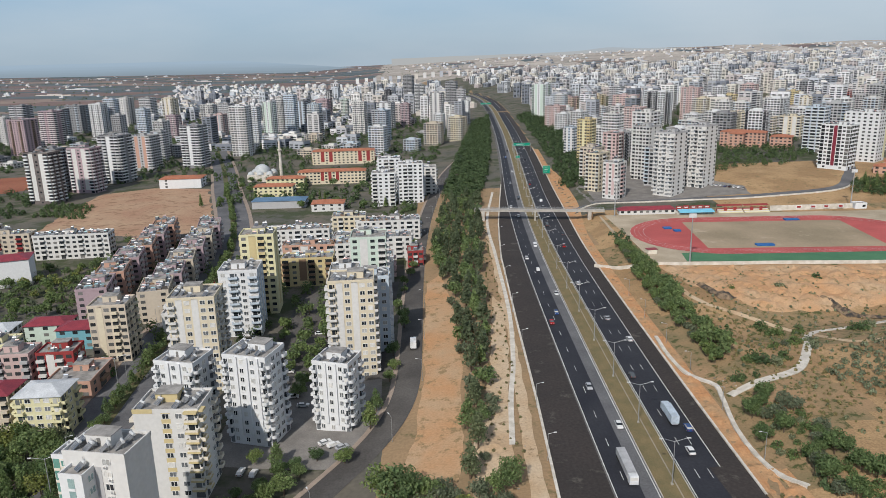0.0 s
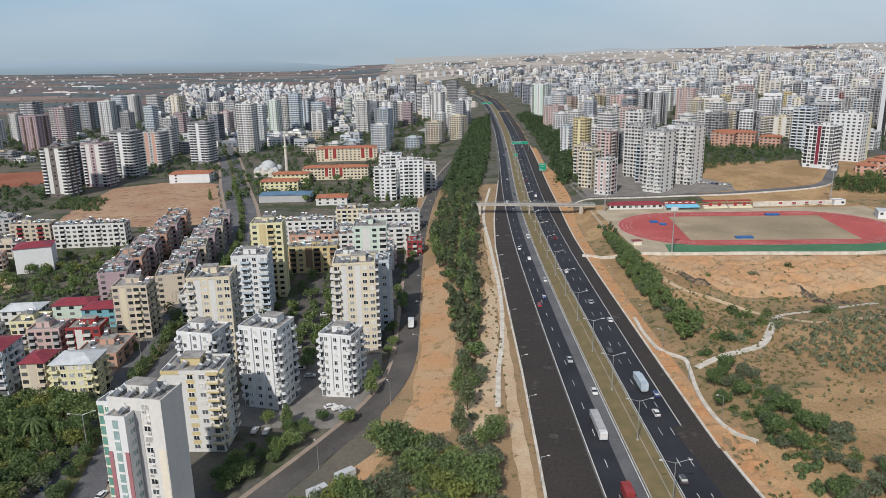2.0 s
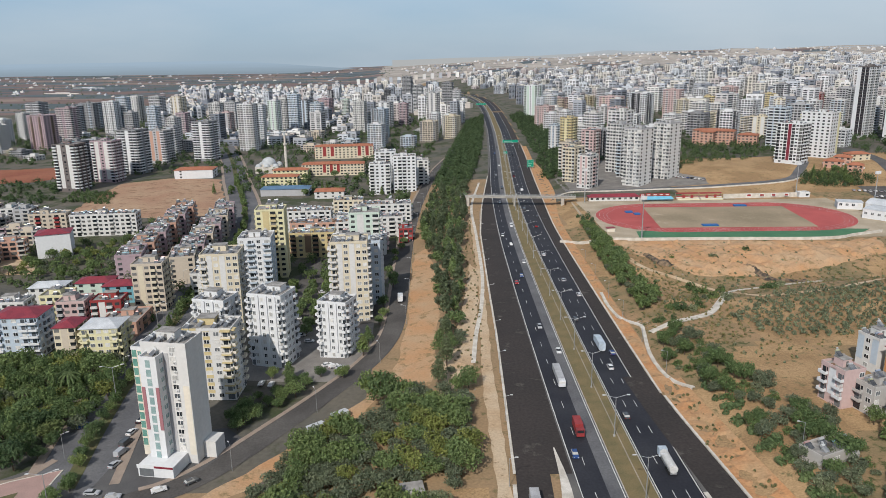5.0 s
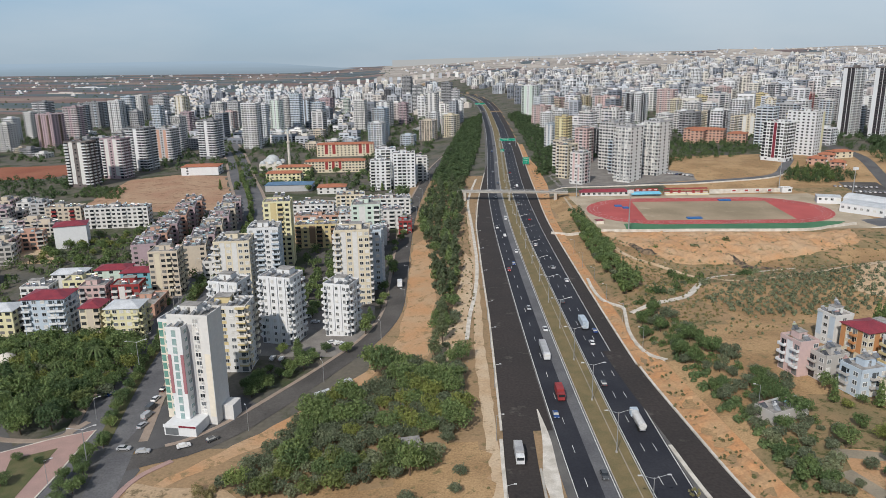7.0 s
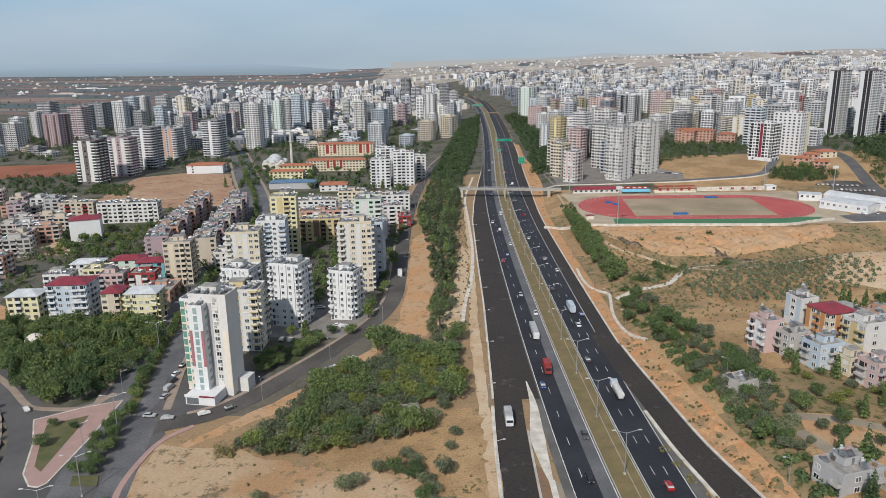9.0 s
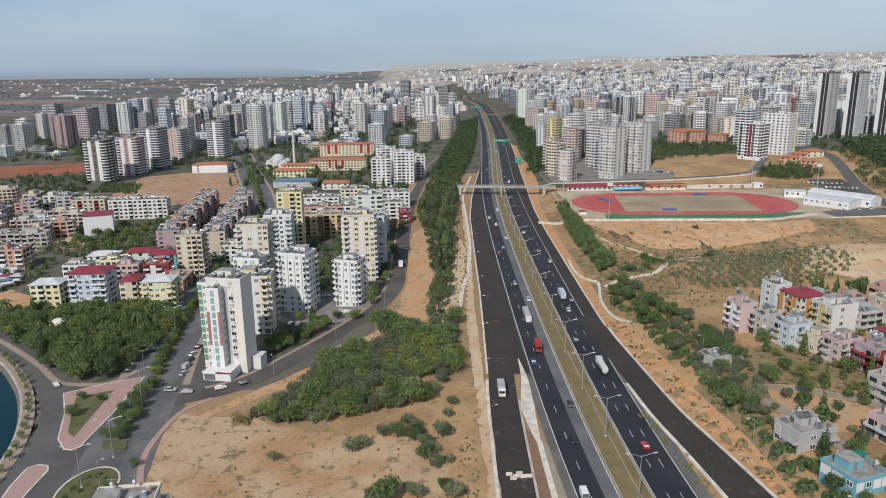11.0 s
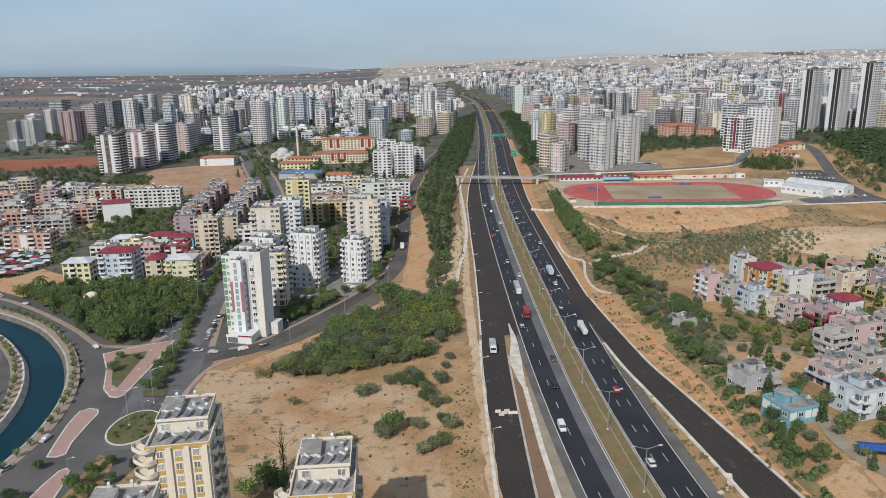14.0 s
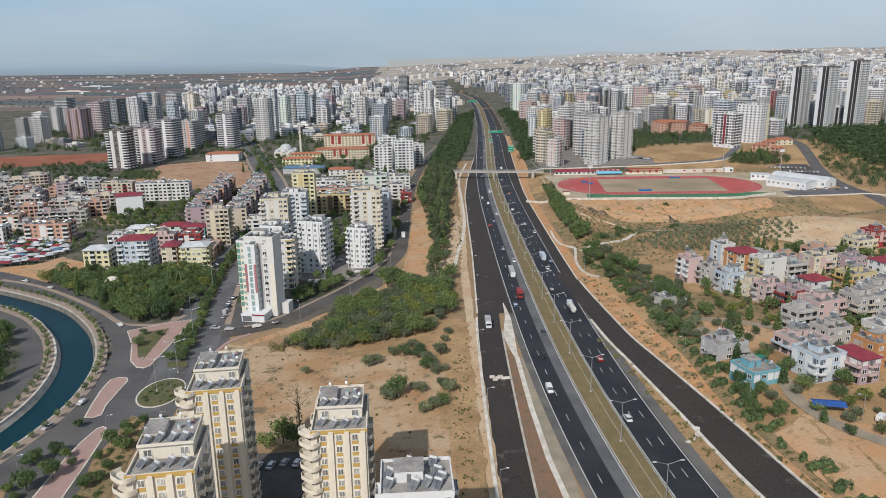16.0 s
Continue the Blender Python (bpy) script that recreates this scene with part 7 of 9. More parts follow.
for k, x in enumerate((199, 217)):
    y = 482
    s = thing("bleacher", pose(x, y, terrain(x, y), 0, 0, 2), "small bleacher with yellow and white seats under a red canopy", "stand", "bleachers")
    for i in range(5):
        c = paint((PALE_Y, OFF, YELLOW, OFF, RED)[i])
        mb = Mb(c)
        mb.box(-8.6, 8.6, i * 1.1, i * 1.1 + 1.2, -1, 0.5 + i * 0.45, c)
        part("tier", mb, s)
    mb = Mb(paint(RED))
    mb.poly([(-8.8, 3.0, 4.4), (8.8, 3.0, 4.4), (8.8, 6.2, 5.0), (-8.8, 6.2, 5.0)], paint(RED))
    part("canopy", mb, s, "thin red canopy")
    for a in (-8.5, -2.8, 2.8, 8.5):
        mb = Mb(metal_grey)
        mb.box(a - 0.08, a + 0.08, 5.9, 6.06, -1, 4.9, metal_grey)
        part("post", mb, s)
    for a in (-3.5, 3.0):
        mb = Mb(paint(RED))
        mb.box(a - 1.1, a + 1.1, 2.2, 2.3, 1.2, 3.8, paint(RED))
        part("banner", mb, s, "red banner")
building(141.5, 487, 1, 39, 7, 1, OFF, PINK, "low changing rooms with dark red roof", "changing_rooms", front="WWWWWWWWW", roof=sheet_red, category="hall")
building(290, 489, 0, 8, 6, 1, WHITE, WHITE, "white gatehouse beside the stadium wall", "gatehouse", front="NW", left="NN", clutter=0, hut=False, category="gatehouse")
for x, y, w, d, rot in ((357, 573, 15, 11, -35), (373, 587, 14, 11, -35), (368, 557, 12, 9, -30)):
    building(x, y, rot, w, d, 2, SALMON, OFF, "low salmon house with red tile roof among trees", "house", front="WWW", roof=tile_red, category="house", group="low houses by the stadium")
wall = thing("stadium_wall", pose(0, 0, 0), "pale wall along the stadium terrace", "wall")
mb = Mb(concrete_pale)
ribbon(mb, spline([(82, 374), (111, 362), (175, 359), (239, 356), (262, 364), (282, 371)], 6), -0.2, 0.2, concrete_pale, 1.8, skirt=2.4)
part("parapet", mb, wall)
mb = Mb(concrete_pale)
ribbon(mb, spline([(227, 486), (255, 487), (285, 488)], 6), -0.25, 0.25, concrete_pale, 3.6, skirt=4)
part("upper_wall", mb, wall)
mb = Mb(concrete_pale)
ribbon(mb, spline([(286, 361), (318, 363), (352, 364), (372, 352)], 6), -0.2, 0.2, concrete_pale, 0.9, skirt=1.4)
part("lot_wall", mb, wall)
for x in (247, 257, 266, 276):
    mb = Mb(paint(RED), frame_white)
    mb.box(x - 1.9, x + 1.9, 486.3, 486.6, 5.2, 7.4, frame_white)
    mb.box(x - 1.4, x + 1.4, 486.24, 486.3, 5.6, 7.0, paint(RED))
    part("poster", mb, wall, "framed red poster")
mat_mast = thing("floodlight_mast", pose(286, 492, terrain(286, 492)), "tall grey floodlight mast with lamp head", "floodlight", "stadium floodlights")
mb = Mb(metal_grey)
mb.tube((0, 0, -0.5), (0, 0, 25), 0.45, 0.2, metal_grey, 8)
part("mast", mb, mat_mast)
mb = Mb(lamp_white)
mb.box(-2.0, 2.0, -0.25, 0.25, 24.2, 26.4, lamp_white)
part("lamp_head", mb, mat_mast)
for x, y in ((318, 442), (131, 366), (118, 480)):
    copy_thing(mat_mast, pose(x, y, terrain(x, y)))
for x, y, w in ((142, 441, 5), (146, 434, 4), (184, 396, 10), (228, 457, 9)):
    pad = thing("crash_mat", pose(x, y, terrain(x, y) + 0.25), "blue landing mat on the track", "sports mat", "landing mats")
    mb = Mb(mat("blue_vinyl", (0.02, 0.13, 0.36), (0.02, 0.10, 0.30), 0.5, 0.5))
    mb.box(-w / 2, w / 2, -2, 2, 0, 0.8, MATS["blue_vinyl"])
    part("pad", mb, pad)
mb = Mb()
ribbon(mb, spline([(470, 860), (432, 720), (416, 618), (394, 540), (377, 488), (356, 420), (352, 366), (380, 290), (460, 210)], 8), -5.5, 5.5, asphalt_street, 0.14)
ribbon(mb, spline([(292, 372), (320, 377), (352, 378)], 6), -12, 12, asphalt_old, 0.12)
ribbon(mb, spline([(348, 455), (353, 480), (358, 512)], 6), -12, 18, asphalt_dark, 0.10)
setting("street_ring", mb, "asphalt street below the tall towers", "street")
building(392, 600, 10, 20, 12, 2, CREAM, OFF, "small cream house with red tile roof", "house", front="WWW", roof=tile_red, category="house")

# ---- sheds and lot clutter ----
patch("ground_island_small", [(-103, 82.5), (-95, 82.5), (-93, 77), (-101, 77)], lawn, "small planted island in the junction", dz=0.32)
hut = thing("shed", pose(116, 385, terrain(116, 385), 0, 0, 8), "small pale hut with a red sheet roof beside the track", "shed")
mb = Mb(paint(OFFW))
mb.box(-2.6, 2.6, -1.8, 1.8, -0.5, 2.5, paint(OFFW))
part("wall", mb, hut)
mb = Mb(sheet_red)
mb.prism([(-2.9, -2.1), (2.9, -2.1), (2.9, 2.1), (-2.9, 2.1)], 2.5, 2.7, sheet_red)
part("roof", mb, hut, "flat dark red sheet")
shed = thing("shed", pose(-1, 109, terrain(-1, 109), 0, 0, 12), "small grey shed half hidden in the grove", "shed")
mb = Mb(concrete, metal_grey)
mb.box(-3, 3, -2, 2, -0.5, 2.4, concrete)
mb.poly([(-3.4, -2.4, 2.3), (3.4, -2.4, 2.3), (3.4, 2.4, 2.9), (-3.4, 2.4, 2.9)], roof_grey)
part("wall", mb, shed)
for x, y, rot in ((-27.5, 159, 40), (-34.5, 152, 40)):
    tr = thing("trailer", pose(x, y, terrain(x, y), 0, 0, rot), "white box trailer parked on the dirt", "trailer", "parked trailers")
    mb = Mb(sheet_white)
    mb.box(-3.0, 3.0, -1.2, 1.2, 0.7, 3.0, sheet_white)
    part("box", mb, tr)
    for a in (-2, 1.4, 2.3):
        for b in (-1.1, 1.1):
            mb = Mb(rubber)
            mb.tube((a, b - 0.15, 0.5), (a, b + 0.15, 0.5), 0.5, 0.5, rubber, 10)
            part("wheel", mb, tr)
stuff = Mb(rubble)
rr = random.Random(4)
for _ in range(260):
    if rr.random() < 0.5:
        x, y = rr.uniform(-72, -22), rr.uniform(35, 92)
    elif rr.random() < 0.5:
        x, y = rr.uniform(6, 24), rr.uniform(165, 330)
    else:
        x, y = rr.choice(((150, 300), (131, 307), (134, 298), (98, 229), (141, 248), (160, 292)))
        x, y = x + rr.gauss(0, 3), y + rr.gauss(0, 3)
    s, z = rr.uniform(0.1, 0.34), terrain(x, y)
    stuff.rbox(x, y, rr.uniform(0, 3), s * 2, s * 1.4, z - 0.1, z + s, rubble)
tagged(new("rubble", stuff.mesh("rubble")), "scattered stones and rubble on bare soil", "rubble", kind="stuff")
market = Mb(sheet_white, sheet_blue, sheet_red)
canvas_grey = mat("grey_canvas", (0.42, 0.43, 0.44), (0.30, 0.31, 0.33), 0.4, 0.8, fine=2)
tents = []
for _ in range(1500):
    x, y = rr.uniform(-330, -226), rr.uniform(232, 305)
    if not inside(x, y, [(-330, 262), (-300, 305), (-256, 300), (-232, 262), (-240, 238), (-258, 232), (-320, 240)]) or any(math.hypot(x - a, y - b) < 4.6 for a, b in tents):
        continue
    tents.append((x, y))
    m_ = rr.choice((sheet_white, sheet_white, sheet_white, sheet_white, canvas_grey, canvas_grey, sheet_blue, sheet_white, sheet_red))
    z, a0, hw, hd, hz = terrain(x, y), 0.25 + rr.uniform(-0.25, 0.25), rr.uniform(1.7, 4.2), rr.uniform(1.6, 2.6), rr.uniform(2.1, 2.9)
    ca, sa = math.cos(a0), math.sin(a0)
    ring = [(x + u * hw * ca - v * hd * sa, y + u * hw * sa + v * hd * ca) for u, v in ((-1, -1), (1, -1), (1, 1), (-1, 1))]
    top = [(x - 0.6 * hw * ca, y - 0.6 * hw * sa, z + hz + 0.9), (x + 0.6 * hw * ca, y + 0.6 * hw * sa, z + hz + 0.9)]
    r3 = [(*q, z + hz + rr.uniform(-0.2, 0.2)) for q in ring]
    for q in ((r3[0], r3[1], top[1], top[0]), (r3[1], r3[2], top[1]), (r3[2], r3[3], top[0], top[1]), (r3[3], r3[0], top[0])):
        market.poly(list(q), m_)
    for px, py in ring:
        market.box(px - 0.05, px + 0.05, py - 0.05, py + 0.05, z, z + hz, metal_grey)
tagged(new("market_tents", market.mesh("market_tents")), "close rows of white and blue market tents", "market", kind="stuff")
dm = thing("garden_dome", pose(-170, 186, terrain(-170, 186)), "small pale domed shelter among the park trees", "shelter")
dome(4.5, 0, 0, 2.2, "dome", dm, concrete_pale)
mb = Mb(concrete_pale)
mb.tube((0, 0, -1), (0, 0, 2.3), 4.3, 4.3, concrete_pale, 16)
part("drum", mb, dm)
blk = thing("concrete_barrier", pose(29.2, 47.2, 0.15, 0, 0, 4), "white concrete barrier block across the lane", "barrier", "lane barriers")
mb = Mb(concrete_pale)
mb.prism([(-0.9, -0.3), (0.9, -0.3), (0.9, 0.3), (-0.9, 0.3)], 0, 0.35, concrete_pale)
mb.prism([(-0.9, -0.15), (0.9, -0.15), (0.9, 0.15), (-0.9, 0.15)], 0.35, 0.9, concrete_pale)
part("block", mb, blk)
for x, y, r in ((31.2, 46.2, 0), (33.2, 46.0, -3), (30.2, 45.0, 0), (32.2, 47.6, 6), (34.8, 46.2, 0)):
    copy_thing(blk, pose(x, y, 0.15, 0, 0, r))

RING_STREET = spline([(470, 860), (432, 720), (416, 618), (394, 540), (377, 488), (356, 420), (352, 366), (380, 290)], 6)

# ---- trees ----
def leaf_crown(name, blobs, count, size, material, seed, up=0.3):
    """A crown of many small leaf sprays round several boughs."""
    rng = np.random.RandomState(seed)
    weights = np.array([b[3] * b[4] * b[5] for b in blobs]) ** 0.67
    pick = rng.choice(len(blobs), count, p=weights / weights.sum())
    b = np.array(blobs)[pick]
    d = rng.normal(size=(count, 3))
    d /= np.linalg.norm(d, axis=1)[:, None]
    r = rng.uniform(0.42, 1.2, count) ** 0.7
    centre = b[:, :3] + d * b[:, 3:] * r[:, None]
    nrm = d + rng.normal(size=(count, 3)) * 0.75 + np.array([0, 0, up])
    nrm /= np.linalg.norm(nrm, axis=1)[:, None]
    t = np.cross(nrm, rng.normal(size=(count, 3)))
    t /= np.linalg.norm(t, axis=1)[:, None]
    s = np.cross(nrm, t)
    k = size * rng.uniform(0.55, 1.35, count)[:, None]
    v = np.stack([centre - t * k, centre + s * k * 0.6 + nrm * k * 0.15, centre + t * k, centre - s * k * 0.6 + nrm * k * 0.15], 1).reshape(-1, 3)
    me = bpy.data.meshes.new(name)
    me.from_pydata(v.tolist(), [], np.arange(count * 4).reshape(-1, 4).tolist())
    me.materials.append(material)
    return me


def trunk_mesh(h, r, limbs, seed):
    rng, mb = random.Random(seed), Mb(bark)
    mb.tube((0, 0, -0.4), (0.1, 0, h * 0.55), r, r * 0.7, bark, 7, cap=False)
    mb.tube((0.1, 0, h * 0.55), (0, 0.1, h), r * 0.7, r * 0.2, bark, 6)
    for i in range(limbs):
        a = 2 * math.pi * (i + rng.random() * 0.5) / limbs
        z = h * rng.uniform(0.45, 0.7)
        mb.tube((0.05, 0, z), (math.cos(a) * h * 0.33, math.sin(a) * h * 0.33, z + h * 0.28), r * 0.45, r * 0.12, bark, 5)
    return mb.mesh("trunk")


def blobs_round(h, R, n, seed, flat=0.8):
    rng = random.Random(seed)
    out = [(0, 0, h - R * flat, R * 0.75, R * 0.75, R * flat * 0.85)]
    for i in range(n):
        a, q = 2 * math.pi * i / n + rng.random(), rng.uniform(0.4, 0.75) * R
        out.append((math.cos(a) * q, math.sin(a) * q, h - R * flat * rng.uniform(0.7, 1.5), R * rng.uniform(0.35, 0.55), R * rng.uniform(0.35, 0.55), R * rng.uniform(0.3, 0.5)))
    return out


KIND, FAR_CROWN = {}, {}
for i, (kind, h, R, cnt, size, m, lab, cat) in enumerate((
        ("broad_a", 7.5, 3.6, 760, 0.45, leaf_mid, "leafy green broadleaf tree with uneven crown", "tree"),
        ("broad_b", 6.5, 3.2, 700, 0.43, leaf_dark, "dark green broadleaf tree with dense crown", "tree"),
        ("broad_c", 6.0, 3.0, 520, 0.44, leaf_yellow, "yellowish green tree with loose crown", "tree"),
        ("olive", 4.6, 2.4, 470, 0.38, leaf_olive, "grey-green olive tree with fine foliage", "tree"),
        ("tall_a", 11.0, 2.9, 640, 0.52, leaf_grey, "tall dark roadside tree with narrow crown", "tree"),
        ("tall_b", 9.5, 3.0, 620, 0.52, leaf_mid, "tall green roadside tree with full crown", "tree"),
        ("bush", 2.4, 1.7, 240, 0.36, leaf_dark, "low dark green bush on dry ground", "bush"),
        ("bush_pale", 2.0, 1.6, 220, 0.34, leaf_olive, "low grey-green bush on dry ground", "bush"),
        ("ball", 3.0, 1.15, 170, 0.28, leaf_mid, "small clipped round tree in a paved strip", "tree"))):
    m0 = pose(0, 0, -400)
    t = thing("bush" if cat == "bush" else "tree", m0, lab, cat, "")
    part("trunk", trunk_mesh(h * 0.72, 0.05 + h * 0.022, 5, i), t)
    if kind.startswith("tall"):
        bl = [(0.3 * math.sin(k * 2.3), 0.3 * math.cos(k * 1.7), h * (0.36 + 0.115 * k), R * (1.0 - 0.13 * k), R * (1.0 - 0.13 * k), h * 0.12) for k in range(6)]
    elif kind == "ball":
        bl = [(0, 0, 2.1, R, R, 0.95)]
    else:
        bl = blobs_round(h, R, 7, i, 0.9 if cat == "bush" else 0.8)
    part("crown", leaf_crown("crown", bl, int(cnt * 1.3), size * 0.78, m, i + 3), t)
    FAR_CROWN[kind] = leaf_crown("crown_far", bl, int(cnt * 0.42), size * 1.4, m, i + 3)
    KIND[kind] = t

# palm and conifer
palm = thing("palm_tree", pose(0, 0, -400), "palm with a spreading head of long fronds", "palm")
mb = Mb(bark)
for k in range(6):
    mb.tube((0.12 * math.sin(k), 0, k * 1.0 - 0.3), (0.12 * math.sin(k + 1), 0, k + 0.75), 0.30 - 0.02 * k, 0.26 - 0.02 * k, bark, 7, cap=False)
part("trunk", mb, palm)
mb = Mb(leaf_deep)
prng = random.Random(8)
for i in range(26):
    a, tilt = 2 * math.pi * i / 13 + prng.random() * 0.3, prng.uniform(0.1, 1.2)
    pts = [(math.cos(a) * s * 2.9, math.sin(a) * s * 2.9, 5.7 + tilt * s * 1.5 - 2.4 * s * s * (1.3 - 0.4 * tilt)) for s in np.linspace(0, 1, 6)]
    for p, q in zip(pts, pts[1:]):
        wx, wy = -math.sin(a) * 0.32, math.cos(a) * 0.32
        mb.poly([(p[0] - wx, p[1] - wy, p[2] - 0.15), p, q, (q[0] - wx, q[1] - wy, q[2] - 0.15)], leaf_deep)
        mb.poly([p, (p[0] + wx, p[1] + wy, p[2] - 0.15), (q[0] + wx, q[1] + wy, q[2] - 0.15), q], leaf_deep)
part("crown", mb, palm)
KIND["palm"] = palm
poplar = thing("poplar_tree", pose(-36.8, 20.9, terrain(-36.8, 20.9)), "tall thin leafless poplar on the bare lot", "tree")
part("trunk", trunk_mesh(16.5, 0.22, 6, 11), poplar)
part("crown", leaf_crown("crown", [(0.15 * math.sin(k), 0.15 * math.cos(k), 2.5 + k * 2.05, 1.3 - 0.12 * k, 1.3 - 0.12 * k, 1.4) for k in range(8)], 620, 0.22, dry_weed, 12, 0.9), poplar, "bare grey-brown twigs")
conifer = thing("conifer_tree", pose(0, 0, -400), "dark narrow conifer with dense needles", "tree")
part("trunk", trunk_mesh(7, 0.2, 3, 5), conifer)
part("crown", leaf_crown("crown", [(0, 0, 1.6 + k * 1.25, 1.9 - k * 0.23, 1.9 - k * 0.23, 0.95) for k in range(8)], 480, 0.45, leaf_dark, 9), conifer)
KIND["conifer"] = conifer

USED = set()
single = [0]
REST = {}


def plant(kind, x, y, s=1.0, group="", rng=random, alone=True):
    """A tree of its own, or one more for the joined woods of that kind."""
    z = terrain(x, y)
    m = pose(x, y, z, 0, 0, rng.uniform(0, 360)) @ Matrix.Diagonal((s * rng.uniform(0.9, 1.12), s * rng.uniform(0.9, 1.12), s * rng.uniform(0.85, 1.15), 1))
    src = KIND[kind]
    if not alone:
        REST.setdefault(kind, []).append(m)
        return None
    single[0] += 1
    if kind not in USED:
        USED.add(kind)
        ob = src
    else:
        ob = copy_thing(src, Matrix())
    ob.matrix_basis = m
    if group:
        ob["group"] = group
    return ob


def scatter(poly, kinds, spacing, seed, limit=400, scale=(0.75, 1.2), group="", skip=None, alone=lambda x, y: False):
    rng, pts = random.Random(seed), []
    xs, ys = [p[0] for p in poly], [p[1] for p in poly]
    for _ in range(limit * 30):
        x, y = rng.uniform(min(xs), max(xs)), rng.uniform(min(ys), max(ys))
        if not inside(x, y, poly) or (skip and skip(x, y)):
            continue
        if all((x - a) ** 2 + (y - b) ** 2 > spacing ** 2 for a, b in pts):
            pts.append((x, y))
            plant(rng.choice(kinds), x, y, rng.uniform(*scale), group, rng, alone(x, y))
            if len(pts) >= limit:
                break
    return pts


def near_building(x, y, gap=2.0):
    return any(math.hypot(x - a, y - b) < q + gap for a, b, q in PLACED)


scatter([(5, 165), (7, 223), (5, 300), (-3, 372), (-6, 420), (0, 520), (4, 575), (30, 575), (27, 500), (25, 440), (20, 370), (17, 300), (17, 235), (14, 190)], ["tall_a", "tall_a", "tall_b", "broad_a", "olive"], 5.3, 1, 160, (0.8, 1.15), "roadside tree belt")
scatter([(-56, 97), (-51, 106), (-43, 122), (-37, 145), (-28, 150), (-19, 152), (-12, 160), (-6, 172), (8, 168), (17, 172), (16, 118), (3, 92), (-15, 93), (-32, 90), (-50, 93)], ["broad_a", "broad_a", "olive", "olive", "olive", "olive", "olive", "broad_c"], 3.9, 2, 205, (0.95, 1.35), "grove on the bare lot", alone=lambda x, y: y < 108, skip=lambda x, y: inside(x, y, [(-6, 104), (10, 104), (10, 114), (-6, 114)]))
scatter([(-214, 198), (-203, 211), (-122, 212), (-116, 176), (-118, 146), (-123, 132), (-138, 131), (-147, 137), (-163, 154), (-190, 178)], ["broad_a", "broad_a", "broad_b", "broad_b", "broad_b", "conifer", "broad_c", "olive", "palm"], 4.6, 3, 175, (0.8, 1.45), "dense park by the junction", alone=lambda x, y: y < 160, skip=lambda x, y: math.hypot(x + 170, y - 186) < 7)
scatter([(103, 404), (107, 385), (108, 325), (105, 285), (107, 262), (98, 262), (97, 310), (98, 340), (101, 390)], ["broad_b", "broad_a", "broad_a", "olive"], 3.2, 4, 110, (0.6, 0.88), "tree belt above the cutting")
scatter([(97, 262), (107, 262), (106, 244), (98, 243)], ["broad_b", "tall_a", "tall_b"], 4.0, 46, 14, (0.8, 1.1), "tree belt above the cutting")
scatter([(112, 142), (124, 150), (128, 138), (123, 97), (110, 70), (106, 76), (104, 104), (101, 136)], ["olive", "olive", "olive", "bush", "bush_pale", "broad_b"], 4.0, 5, 80, (0.75, 1.15), "scrub above the slip road", alone=lambda x, y: y < 105)
scatter([(94, 207), (101, 212), (109, 205), (112, 180), (122, 163), (112, 142), (101, 152), (98, 175), (93, 188)], ["broad_b", "bush", "bush", "olive", "bush_pale"], 3.0, 52, 75, (0.7, 1.2), "scrub above the slip road")
scatter([(110, 78), (112, 40), (110, 14), (118, 6), (126, 14), (113, 35), (116, 76)], ["broad_b", "olive", "bush"], 4.4, 6, 30, (0.7, 1.0), "scrub above the slip road", alone=lambda x, y: True)
for x, y, s in ((-18, 68, 1.0), (-15, 70, 0.9), (-8.7, 75, 0.8), (-4, 73, 0.7), (-7.5, 36, 1.15), (-5, 38, 1.05), (-9, 40, 0.9), (3.3, 39, 0.9), (1, 42, 0.7), (8.2, 53, 0.8), (5, 58, 0.7), (7, 61, 0.75), (5, 66, 0.8), (2, 70, 0.8), (1.8, 77, 0.8), (-1, 81, 0.8), (13.2, 37, 0.9), (11, 40, 0.6), (10.6, 70, 0.95), (8.2, 26, 0.85), (5, 24, 0.9), (11, 28, 0.7), (12.4, 83, 0.7), (-43, 68, 0.7), (14, 92, 0.7), (12, 55, 0.7), (-24, 26, 0.7), (-22, 33, 1.2), (-20, 34.5, 1.0)):
    plant("olive" if (x + y) % 3 else "broad_b", x, y, s * random.uniform(1.1, 1.3), "bushes on the bare lot")
for line, a in ((CANAL, 10.6), (CANAL, -10.4)):
    pts = offset(spline([p for p in line], 6.5), a)
    for x, y in pts:
        if y > -60:
            plant("ball", x, y, random.uniform(0.85, 1.3), "clipped trees along the canal", alone=y < 130)
for x, y in AVENUE[16:]:
    if y < 700 and random.random() < 0.75:
        plant(random.choice(("broad_b", "broad_a", "tall_b")), x + random.uniform(-0.8, 0.8), y, random.uniform(0.6, 0.8), "avenue trees", alone=y < 260)
scatter([(-103, 82), (-96, 82), (-102, 128), (-107, 128)], ["broad_a", "broad_b"], 4.5, 31, 18, (0.6, 0.8), "avenue trees")
for x, y in ((-25, 212), (-24, 224), (-21, 246), (-20, 256), (-21, 270), (-57, 228), (-62, 246), (-59, 196), (-52, 195), (-46, 192), (-40, 196), (-31, 193), (-44, 188), (-50, 188), (-18, 300), (-19, 312), (-22, 325), (-20, 350), (-21, 364), (-18, 378), (-17, 392), (-18, 416), (-18, 430), (-19, 446), (-19, 478), (-20, 492), (-18, 505)):
    plant(random.choice(("broad_b", "broad_a", "tall_b")), x, y, random.uniform(0.65, 0.95), "street trees by the towers", alone=y < 300)
